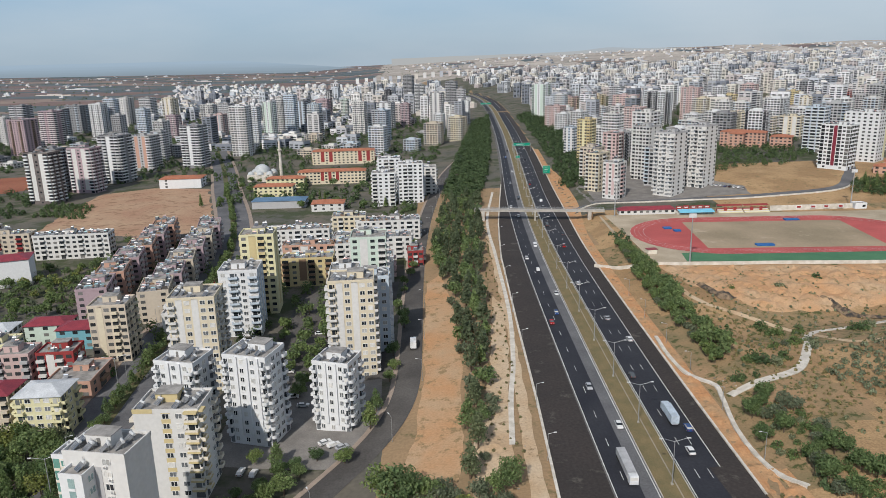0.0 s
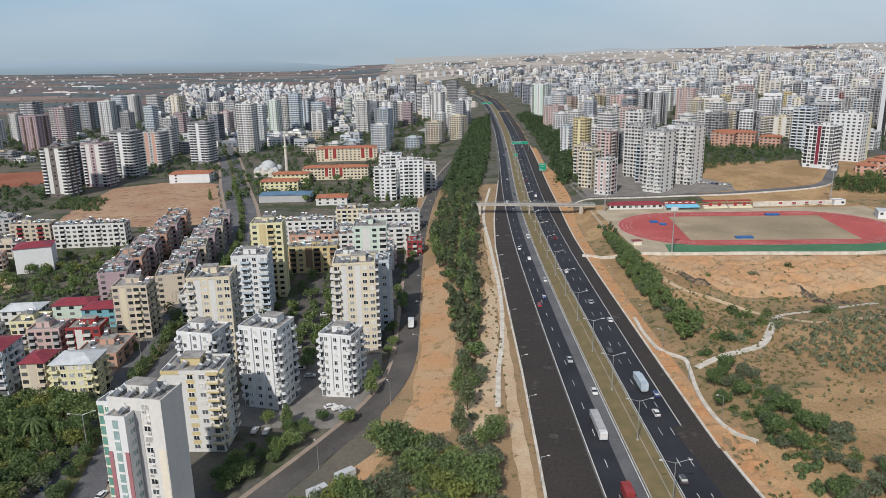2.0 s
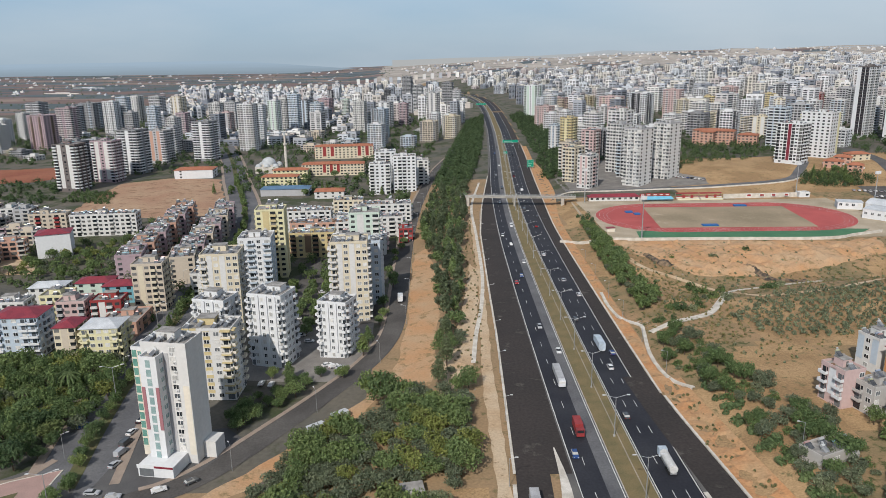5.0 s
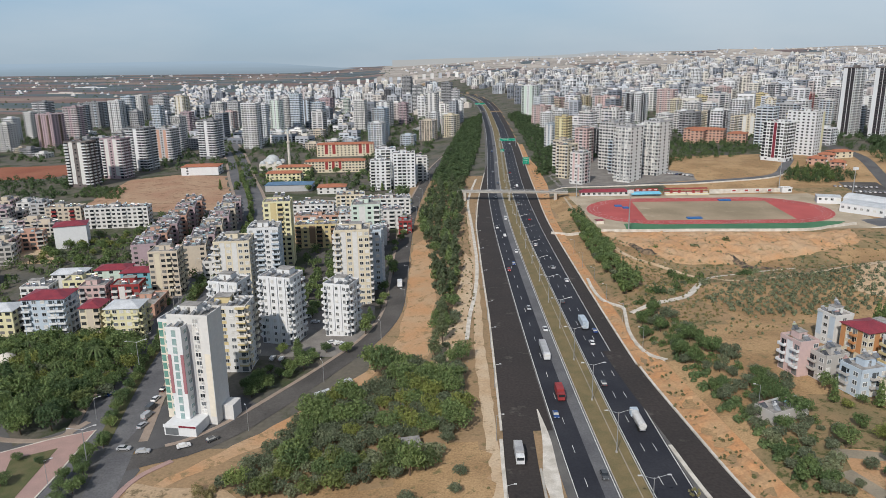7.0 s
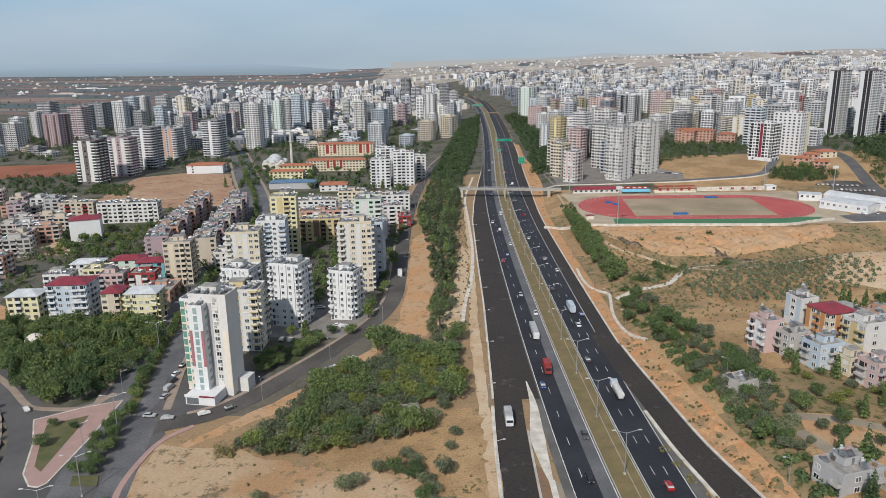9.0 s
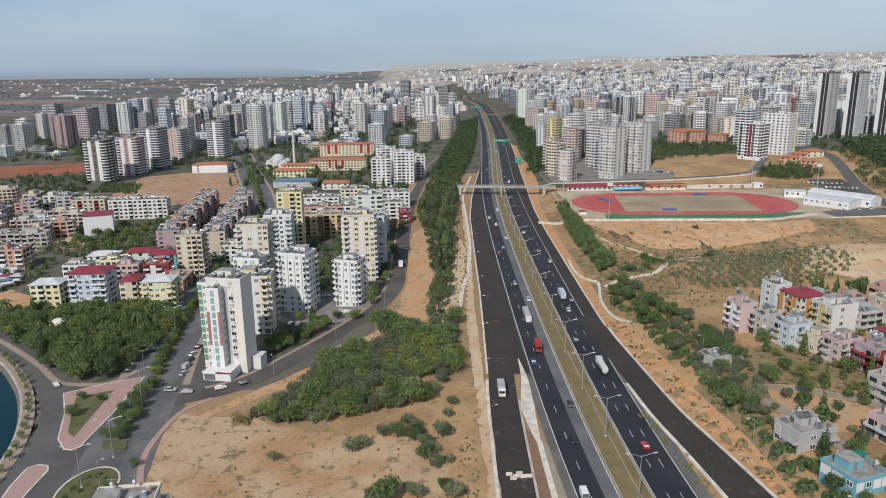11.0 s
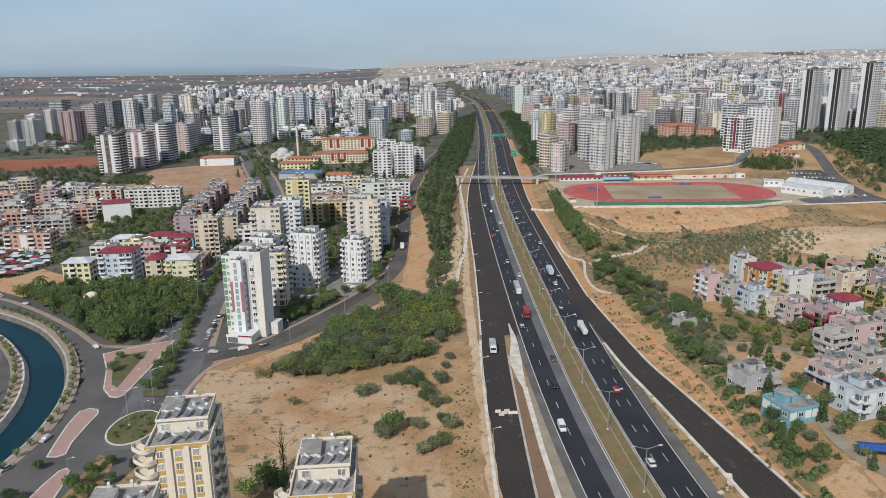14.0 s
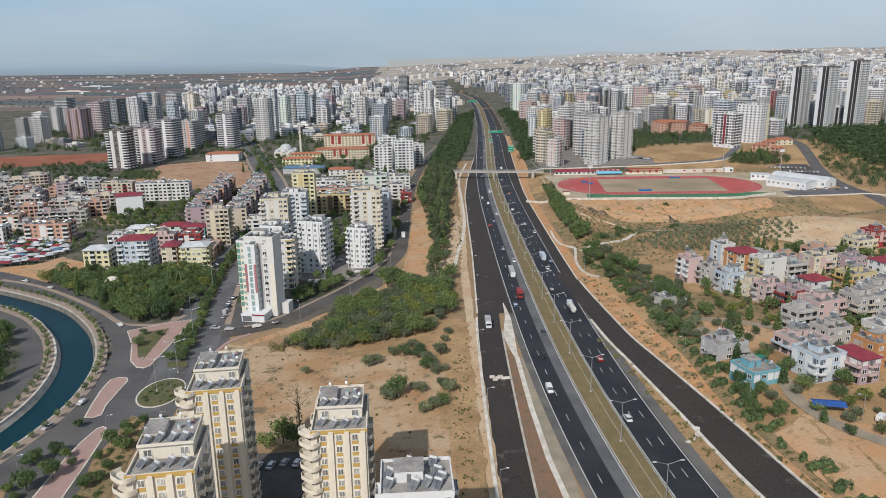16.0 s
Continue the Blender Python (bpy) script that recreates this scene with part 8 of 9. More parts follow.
scatter([(-250, 345), (-205, 330), (-170, 345), (-190, 425), (-215, 432), (-225, 400), (-250, 370)], ["broad_b", "broad_a", "broad_c", "palm", "olive"], 6.5, 12, 60, (0.7, 1.1), "garden trees", skip=lambda x, y: near_building(x, y, 3))
scatter([(-72, 225), (-50, 240), (-52, 330), (-72, 330), (-78, 260)], ["broad_b", "broad_a"], 7, 13, 26, (0.7, 1.0), "courtyard trees", skip=lambda x, y: near_building(x, y, 2))
scatter([(-215, 600), (-130, 585), (-60, 575), (-20, 600), (-30, 720), (-200, 720)], ["broad_b", "broad_a", "conifer"], 9, 14, 45, (0.8, 1.1), "school trees", skip=lambda x, y: near_building(x, y, -14))
scatter([(118, 78), (130, 130), (215, 190), (260, 190), (240, 90), (190, 20), (140, -30), (118, 0)], ["broad_b", "broad_a", "olive", "conifer", "broad_c"], 4.6, 15, 180, (0.5, 1.0), "garden trees among the houses", alone=lambda x, y: x < 145 and y < 80, skip=lambda x, y: near_building(x, y, 0.5))
scatter([(180, 190), (225, 200), (250, 195), (230, 175), (190, 172)], ["conifer", "broad_b"], 5, 16, 22, (0.8, 1.2), "dark trees behind the houses")
scatter([(312, 522), (345, 514), (352, 552), (326, 548)], ["conifer", "broad_b"], 6, 17, 30, (0.8, 1.2), "dark trees below the tower", skip=lambda x, y: near_building(x, y, 1))
for x, y in ((-99, 86), (-108, 8), (-104, 4), (-112, 2), (-116, -10), (-120, -20), (-112, -14), (-88, 20), (-84, 28), (-92, 30), (-92, 12), (-86, 66), (-80, 8), (-122, 100), (-117, 112), (-125, 114)):
    plant(random.choice(("broad_b", "broad_a")), x, y, random.uniform(0.45, 0.8), "junction trees")


for x, y, s in ((-14, 166, 1.75), (-17, 170, 1.4), (-11, 170, 1.4)):
    plant("broad_a", x, y, s, "grove on the bare lot")
scatter([(-64, 152), (-50, 172), (-46, 180), (-58, 182), (-66, 168)], ["broad_a", "broad_b", "bush"], 3.6, 44, 14, (0.6, 1.0), "garden trees by the corner tower")
plant("conifer", 124, 60, 1.45, "garden trees among the houses")
scatter([(-250, 160), (-208, 136), (-190, 117), (-176, 98), (-165, 76), (-160, 55), (-163, 20), (-230, 20), (-260, 100)], ["broad_b", "broad_b", "broad_a", "conifer"], 5.0, 41, 90, (0.9, 1.4), "trees inside the canal bend")
for x, y, s in ((-116.4, 4.6, 1.0), (-112.4, 10.5, 0.85), (-113.7, 28.2, 0.6), (-106.5, -2.9, 0.95), (-110.7, -9.6, 1.1)):
    plant("broad_b", x, y, s, "junction trees", random.Random(int(x * 7)))
scatter([(-98, 32), (-93, 30), (-87, -12), (-93, -18), (-98, 4)], ["broad_b", "broad_a", "bush"], 4.0, 43, 14, (0.5, 0.9), "junction trees")
for x, y, s in ((-41, 15, 1.2), (-36, 12, 1.0), (-46, 12, 0.9), (-24, 6, 0.7)):
    plant("broad_a", x, y, s, "trees between the ochre towers")
scatter([(-101, 46), (-89, 46), (-88, 62), (-101, 62)], ["bush", "bush_pale"], 2.6, 42, 16, (0.4, 0.75), "shrubs on the oval island")

def join_woods(kind, ms, parts, tag):
    """Many trees of one kind as one mesh."""
    vs, fs, mi, base = [], [], [], 0
    woods = bpy.data.meshes.new("woods_" + kind + tag)
    for k, me in enumerate(parts):
        co = np.empty(len(me.vertices) * 3)
        me.vertices.foreach_get("co", co)
        co = co.reshape(-1, 3)
        faces = [tuple(p.vertices) for p in me.polygons]
        for m in ms:
            a = np.array(m)
            vs.append(co @ a[:3, :3].T + a[:3, 3])
            fs.extend([tuple(q + base for q in f) for f in faces])
            mi.extend([k] * len(faces))
            base += len(co)
    woods.from_pydata(np.concatenate(vs).tolist(), [], fs)
    for me in parts:
        woods.materials.append(me.materials[0])
    woods.polygons.foreach_set("material_index", mi)
    tagged(new("woods_" + kind.split("_")[0], woods), "trees standing too close to tell apart, %s" % KIND[kind]["label"], "woods", kind="stuff")


for kind, ms in REST.items():
    parts = [c.data for c in KIND[kind].children]
    close = [m for m in ms if m.translation.y < 215 or kind not in FAR_CROWN]
    away = [m for m in ms if m.translation.y >= 215 and kind in FAR_CROWN]
    if close:
        join_woods(kind, close, parts, "")
    if away:
        join_woods(kind, away, [me for me in parts if not me.name.startswith("crown")] + [FAR_CROWN[kind]], "_far")


def thicket(name, label, pts, size, leaves, material, h):
    """Woods too dense to pick apart, as one mass of leaf sprays."""
    rng = np.random.RandomState(int(len(pts)))
    vs = []
    for x, y in pts:
        z, s = terrain(x, y), h * rng.uniform(0.6, 1.3)
        d = rng.normal(size=(leaves, 3))
        d /= np.linalg.norm(d, axis=1)[:, None]
        d[:, 2] = np.abs(d[:, 2])
        c = np.array([x, y, z + s * 0.12]) + d * np.array([s * 0.55, s * 0.55, s * 0.85]) * rng.uniform(0.6, 1.05, leaves)[:, None]
        t = np.cross(d, rng.normal(size=(leaves, 3)))
        t /= np.linalg.norm(t, axis=1)[:, None]
        q = np.cross(d, t)
        k = size * rng.uniform(0.6, 1.4, leaves)[:, None]
        vs.append(np.stack([c - t * k, c + q * k * 0.7, c + t * k, c - q * k * 0.7], 1).reshape(-1, 3))
    v = np.concatenate(vs)
    me = bpy.data.meshes.new(name)
    me.from_pydata(v.tolist(), [], np.arange(len(v)).reshape(-1, 4).tolist())
    me.materials.append(material)
    tagged(new(name, me), label, "woods", kind="stuff")


def fill_points(poly, spacing, seed, limit=900, skip=None):
    rng, pts = random.Random(seed), []
    xs, ys = [p[0] for p in poly], [p[1] for p in poly]
    for _ in range(limit * 8):
        x, y = rng.uniform(min(xs), max(xs)), rng.uniform(min(ys), max(ys))
        if inside(x, y, poly) and not (skip and skip(x, y)) and all((x - a) ** 2 + (y - b) ** 2 > spacing ** 2 for a, b in pts[-250:]):
            pts.append((x, y))
            if len(pts) >= limit:
                break
    return pts


thicket("woods_belt_far", "dark tree belt along the far motorway", fill_points([(4, 575), (16, 800), (42, 1090), (60, 1250), (88, 1340), (74, 1130), (58, 860), (38, 640), (30, 575)], 6, 1, 420), 1.1, 90, leaf_deep, 9)
thicket("woods_belt_east", "dark tree belt on the far motorway's other side", fill_points([(104, 600), (118, 760), (128, 930), (142, 1330), (185, 1360), (165, 930), (140, 740), (122, 600)], 7, 2, 300), 1.1, 80, leaf_deep, 8)
thicket("woods_east", "dense dark wood above the ring road", fill_points([(430, 520), (445, 620), (480, 705), (640, 730), (620, 560), (440, 480)], 5.6, 3, 850), 1.35, 52, leaf_deep, 9)
thicket("woods_canal_bend", "dense dark trees inside the canal bend", fill_points([(-215, 138), (-198, 126), (-183, 106), (-173, 88), (-168, 70), (-167, 48), (-195, 40), (-225, 100)], 5.0, 44, 80), 0.5, 150, leaf_dark, 6.5)
thicket("woods_canal_inner", "dense green shrubs and trees beyond the inner canal road", fill_points([(-169, 66), (-183, 108), (-198, 132), (-225, 150), (-265, 150), (-265, 50), (-200, 20), (-163, 20), (-163, 50)], 3.6, 75, 300), 0.42, 95, leaf_mid, 4.6)
thicket("woods_olive_grove", "rows of small grey-green olive bushes", [(x + random.uniform(-1, 1), y + random.uniform(-1, 1)) for x in range(128, 236, 5) for y in range(186, 282, 5) if inside(x, y, [(130, 222), (140, 205), (180, 200), (240, 236), (225, 262), (172, 262), (150, 250)])], 0.42, 60, leaf_olive, 3.0)
slope_bush = random.Random(51)
for x, y in ((112, 242), (114, 238), (119, 239), (123, 241), (109, 239), (116, 241), (134, 286), (136, 280), (139, 280), (132, 260), (136, 260), (134, 263), (139, 251), (141, 254), (133, 229), (171, 316), (170, 272), (178, 281), (167, 275), (174, 276), (147, 279), (151, 287), (107, 227), (135, 321), (182, 334), (159, 324), (101, 227), (118, 236), (127, 258), (143, 262)):
    plant(slope_bush.choice(("bush", "bush", "bush_pale")), x, y, slope_bush.uniform(0.9, 1.7), "bushes on the dry slope", slope_bush)
thicket("woods_scrub", "low dry scrub on the slopes", fill_points([(104, 230), (150, 280), (260, 325), (330, 300), (300, 350), (150, 352), (112, 350)], 7, 5, 140), 0.35, 40, leaf_olive, 1.3)
town = fill_points([(-900, 1500), (-500, 640), (-20, 560), (20, 1300), (-100, 1600)], 9.5, 6, 2000, skip=lambda x, y: near_building(x, y, -1) or inside(x, y, KEEP_OUT[0]) or inside(x, y, KEEP_OUT[1]))
thicket("woods_town_west", "street trees between the western blocks", town, 1.2, 28, leaf_deep, 7)
town = fill_points([(130, 640), (150, 1400), (900, 1500), (620, 760), (300, 640)], 14, 7, 1000, skip=lambda x, y: near_building(x, y, -1))
thicket("woods_town_east", "street trees between the eastern blocks", town, 1.2, 34, leaf_deep, 7)
low = fill_points([(-420, 330), (-330, 520), (-200, 480), (-100, 420), (-30, 600), (-30, 320), (-110, 250), (-230, 270), (-330, 260)], 9, 8, 330, skip=lambda x, y: near_building(x, y, 0.5) or inside(x, y, KEEP_OUT[0]) or inside(x, y, [(-309, 392), (-268, 389), (-232, 348), (-290, 347)]))
thicket("woods_low_blocks", "trees in the yards between low blocks", low, 0.55, 110, leaf_deep, 6)
plain = [(random.uniform(-0.85, 0.05) * y, y) for y in [random.uniform(1700, 4600) for _ in range(1300)]]
thicket("woods_plain", "scattered trees and hedges on the plain", plain, 1.5, 14, leaf_grey, 4.5)

def band(line, u0, u1, count, seed):
    """Points strewn along a strip beside a line."""
    rng = random.Random(seed)
    a, b = offset(line, u0), offset(line, u1)
    out = []
    for _ in range(count):
        i, k = rng.randrange(len(line)), rng.random()
        out.append((a[i][0] + (b[i][0] - a[i][0]) * k + rng.uniform(-1, 1), a[i][1] + (b[i][1] - a[i][1]) * k + rng.uniform(-2, 2)))
    return out


ramp_near = [p for p in RAMP if -40 < p[1] < 170]
thicket("scrub_bank_top", "dense green scrub along the top of the cutting", band(ramp_near, lambda y: -ramp_half(y) - 5.5 - 8 * smooth(8, 75, y), lambda y: -ramp_half(y) - 11.5 - 8 * smooth(8, 75, y), 190, 61), 0.4, 70, leaf_mid, 2.4)
thicket("weeds_bank", "dry grey-green weeds on the raw earth bank", band(ramp_near, lambda y: -ramp_half(y) - 2.0 - 8 * smooth(8, 75, y), lambda y: -ramp_half(y) - 1.5, 130, 62), 0.3, 26, dry_weed, 0.9)
thicket("weeds_island", "dry weeds on the island beside the slip road", band([p for p in ramp_near if p[1] < 90], lambda y: ramp_half(y) + 1.6, lambda y: ramp_half(y) + 5.0, 150, 63), 0.28, 26, dry_weed, 0.7)
thicket("weeds_gore", "dry weeds on the soil strip between the lanes", band([p for p in SERVICE if -60 < p[1] < 70], 11.0, 15.5, 150, 64), 0.28, 26, dry_weed, 0.6)
thicket("weeds_lot", "low tufts of dry weeds on the bare lot", fill_points([(-70, 92), (-20, 84), (8, 84), (22, 96), (22, -20), (-20, 10), (-60, 40)], 3.5, 65, 60), 0.3, 24, dry_weed, 0.7)
thicket("weeds_verge", "dry weeds along the verge and spoil bank", fill_points([(8, 165), (24, 190), (27, 300), (29, 470), (20, 330), (10, 200)], 3.0, 66, 130), 0.3, 28, dry_weed, 0.9)
thicket("weeds_east", "dry weeds on the slopes above the cutting", fill_points([(96, 190), (128, 200), (150, 280), (120, 300), (100, 300)], 3.0, 67, 220), 0.32, 36, dry_weed, 1.1)
thicket("tufts_slope", "dry straw tufts over the eastern slopes", fill_points([(100, 215), (128, 175), (150, 190), (260, 250), (270, 330), (150, 352), (112, 350), (104, 260)], 2.4, 73, 900), 0.34, 12, dry_weed, 0.8)
thicket("tufts_green", "low green tufts over the eastern slopes", fill_points([(104, 215), (128, 175), (150, 190), (200, 205), (255, 300), (150, 350), (116, 345), (106, 260)], 4.6, 74, 220), 0.34, 26, leaf_olive, 1.3)
thicket("scrub_dry", "grey leafless bush at the edge of the lot", [(-59, 94), (-57.5, 92.5), (-61, 93), (-58, 96), (-62.5, 95.5)], 0.22, 260, dry_weed, 3.2)
skip_b = lambda x, y: near_building(x, y, 1.5) or any(abs(x - a) + abs(y - b) < 11 for a, b in RING_STREET)
thicket("woods_ring_street", "dark trees lining the street below the tall towers", fill_points([(362, 390), (385, 480), (412, 600), (425, 700), (455, 690), (440, 560), (470, 480), (520, 440), (440, 360)], 6.0, 68, 190, skip_b), 0.55, 110, leaf_deep, 7.5)
thicket("woods_stadium", "dark trees between the stadium and the towers", fill_points([(306, 524), (330, 512), (368, 520), (366, 548), (318, 550)], 5.0, 69, 60, skip_b), 0.55, 110, leaf_deep, 7.0)
thicket("woods_school_east", "trees round the salmon school", fill_points([(195, 562), (250, 615), (300, 625), (360, 690), (330, 790), (230, 720), (200, 640)], 7.0, 70, 150, skip_b), 0.55, 110, leaf_deep, 6.5)
thicket("woods_hedges", "bushes along the lower edge of the stadium", fill_points([(101, 404), (108, 396), (114, 430), (104, 434)], 4.0, 71, 16), 0.5, 70, leaf_deep, 3.6)

wide = fill_points([(-560, 420), (-420, 330), (-270, 300), (-260, 420), (-330, 480), (-350, 640), (-420, 690), (-640, 640), (-600, 480)], 7, 72, 430, skip=lambda x, y: near_building(x, y, 0))
thicket("woods_lot_edge", "dense green bushes at the edge of the bare lot", fill_points([(-332, 572), (-286, 560), (-302, 616), (-345, 622)], 4.0, 76, 90), 0.6, 60, leaf_deep, 4.5)
thicket("woods_gardens_west", "garden trees round low houses", wide, 0.8, 60, leaf_deep, 6)

# ---- bridge, signs, lamps ----
BR = (Vector((30, 495, 0)), Vector((103, 486, 0)))
bd = BR[1] - BR[0]
bridge = thing("road_bridge", pose(BR[0].x, BR[0].y, 0, 0, 0, math.degrees(math.atan2(bd.y, bd.x))), "slim grey concrete bridge over the motorway with steel rails", "bridge")
BL = bd.length
mb = Mb(concrete)
mb.box(-7, BL + 9, -2.6, 2.6, 6.6, 7.6, concrete)
mb.box(-7, BL + 9, -3.0, 3.0, 7.6, 7.85, concrete)
part("deck", mb, bridge)
for b in (-2.9, 2.9):
    mb = Mb(rail_grey)
    for z in (8.25, 8.6, 8.95):
        mb.box(-7, BL + 9, b - 0.05, b + 0.05, z - 0.04, z + 0.04, rail_grey)
    for i in range(30):
        x = -7 + i * (BL + 16) / 29
        mb.box(x - 0.05, x + 0.05, b - 0.05, b + 0.05, 7.8, 9.0, rail_grey)
    part("railing", mb, bridge)
for x in (BL * 0.48, ):
    mb = Mb(concrete)
    for b in (-1.6, 1.6):
        mb.tube((x, b, -1), (x, b, 6.6), 0.55, 0.55, concrete, 12)
    mb.box(x - 0.7, x + 0.7, -2.6, 2.6, 5.8, 6.6, concrete)
    part("pier", mb, bridge)
for x in (-1, BL - 1):
    mb = Mb(concrete)
    mb.box(x - 1.2, x + 1.2, -3.2, 3.2, -2, 6.7, concrete)
    part("abutment", mb, bridge)
for s in (-1, 1):
    mb = Mb(orange_soil)
    x0 = -2 if s < 0 else BL
    mb.poly([(x0, -8, 0.1), (x0, 8, 0.1), (x0 + s * 1, 5, 6.3), (x0 + s * 1, -5, 6.3)][:: -s], orange_soil)
    part("embankment", mb, bridge, "orange earth embankment")


def green_sign(x, y, w, h, z, posts, label, rows, arm=False):
    s = thing("road_sign", pose(x, y, terrain(x, y)), label, "road sign", "green motorway signs")
    mb = Mb(sign_green)
    mb.box(-w / 2, w / 2, -0.1, 0.1, z, z + h, sign_green)
    panel = part("panel", mb, s)
    mb = Mb(paint_line)
    for a, b, c, d in ((-w / 2, w / 2, z, z + 0.12), (-w / 2, w / 2, z + h - 0.12, z + h), (-w / 2, -w / 2 + 0.12, z, z + h), (w / 2 - 0.12, w / 2, z, z + h)):
        mb.box(a, b, -0.125, -0.1, c, d, paint_line)
    part("border", mb, panel)
    for i in range(rows):
        mb = Mb(paint_line)
        zz = z + h * (i + 0.6) / (rows + 0.2)
        mb.box(-w * 0.36, w * (0.1 + 0.25 * ((i * 7) % 3) / 2), -0.125, -0.1, zz - 0.16, zz + 0.16, paint_line)
        part("legend_bar", mb, panel)
    for p in posts:
        mb = Mb(metal_grey)
        mb.box(p - 0.15, p + 0.15, 0.1, 0.4, -1, z + h, metal_grey)
        part("post", mb, s)
    if arm:
        mb = Mb(metal_grey)
        mb.box(min(posts) - 0.2, max(posts) + 0.2, 0.1, 0.5, z + 0.4, z + 1.1, metal_grey)
        part("beam", mb, s)


green_sign(101, 684, 7.0, 7.5, 1.6, (-2.5, 2.5), "large green roadside direction board with white legend", 3)
green_sign(97, 862, 20, 3.4, 6.6, (-11.0, 11.0), "wide green overhead gantry sign", 1, True)
green_sign(83, 774, 4.5, 3.0, 4.0, (0.0,), "small green sign on the median", 1)
green_sign(100, 1589, 22, 3.6, 7.0, (-12.0, 12.0), "far green overhead gantry sign", 1, True)

post = thing("street_lamp", pose(road_c(136), 136, 0.1), "grey double-armed street lamp on the median", "street lamp", "median lamps")
mb = Mb(metal_grey)
mb.tube((0, 0, -0.3), (0, 0, 13.2), 0.17, 0.09, metal_grey, 8)
part("pole", mb, post)
mb = Mb(concrete)
mb.box(-0.3, 0.3, -0.3, 0.3, -0.2, 0.5, concrete)
part("footing", mb, post)
for s in (-1, 1):
    mb = Mb(metal_grey)
    mb.tube((0, 0, 12.9), (s * 3.3, 0, 13.9), 0.07, 0.05, metal_grey, 6)
    arm = part("arm", mb, post)
    mb = Mb(lamp_white)
    mb.box(min(s * 3.2, s * 4.2), max(s * 3.2, s * 4.2), -0.17, 0.17, 13.8, 14.02, lamp_white)
    part("lamp_head", mb, arm)
y = 136 - 33.8 * 11
while y < 900:
    if abs(y - 136) > 1:
        a = math.degrees(math.atan2(road_c(y + 5) - road_c(y - 5), 10))
        copy_thing(post, pose(road_c(y), y, 0.1, 0, 0, -a))
    y += 33.8
small = thing("street_lamp", pose(25.6, 21, 0.1), "slim grey street lamp with one arm beside the lane", "street lamp", "verge lamps")
mb = Mb(metal_grey)
mb.tube((0, 0, -0.5), (0, 0, 8.6), 0.11, 0.06, metal_grey, 7)
part("pole", mb, small)
mb = Mb(metal_grey)
mb.tube((0, 0, 8.5), (1.8, 0, 9.0), 0.05, 0.04, metal_grey, 6)
arm = part("arm", mb, small)
mb = Mb(lamp_white)
mb.box(1.6, 2.4, -0.15, 0.15, 8.92, 9.1, lamp_white)
part("lamp_head", mb, arm)
for y in (-75, -27, 73, 110, 147, 183, 215, 263, 307, 350, 392, 436):
    x = 25.6 if y < 115 else road_c(y) + wide_left(y) - 1.3
    copy_thing(small, pose(x, y, 0.1))
for i in range(6, len(LOCAL) - 6, 8):
    x, y = offset(LOCAL, -5.4)[i]
    copy_thing(small, pose(x, y, terrain(x, y), 0, 0, 180 if y > 240 else 120))
for x, y, r in ((-92, 56, 0), (-108, 100, 20), (-112, 140, 20), (-118, 200, 10), (-126, 262, 10), (-100, 20, 0), (-116, -4, 0), (-160, 60, 0), (-174, 112, 40), (90, 181, 180), (89, 210, 180), (88, 238, 180), (88, 266, 180), (87.5, 295, 180), (88, 324, 180), (110, 120, 180), (104, 60, 180), (112, 20, 180), (140, 4, 180), (-136, 320, 0), (-142, 370, 0)):
    copy_thing(small, pose(x, y, terrain(x, y), 0, 0, r))
copy_thing(post, pose(-97, 55, terrain(-97, 55) + 0.3, 0, 0, 10))
for x, y in ((-101, 110), (-113, 180), (-95, 72), (-124, 250), (-137, 340)):
    copy_thing(post, pose(x, y, terrain(x, y) + 0.1, 0, 0, 15))

# ---- vehicles ----
CAR_PAINTS = {"white": (0.72, 0.72, 0.72), "silver": (0.42, 0.43, 0.45), "black": (0.02, 0.02, 0.022), "dark grey": (0.08, 0.085, 0.09), "red": (0.35, 0.02, 0.02), "blue": (0.03, 0.07, 0.20)}
WHEEL = Mb(rubber, metal_grey)
WHEEL.tube((0, -0.11, 0), (0, 0.11, 0), 0.33, 0.33, rubber, 12)
WHEEL.tube((0, 0.11, 0), (0, 0.12, 0), 0.2, 0.2, metal_grey, 10)
WHEEL = WHEEL.mesh("wheel")
MODELS = {}
tail_red = mat("tail_lens", (0.30, 0.01, 0.01), rough=0.3, bump=0.0)


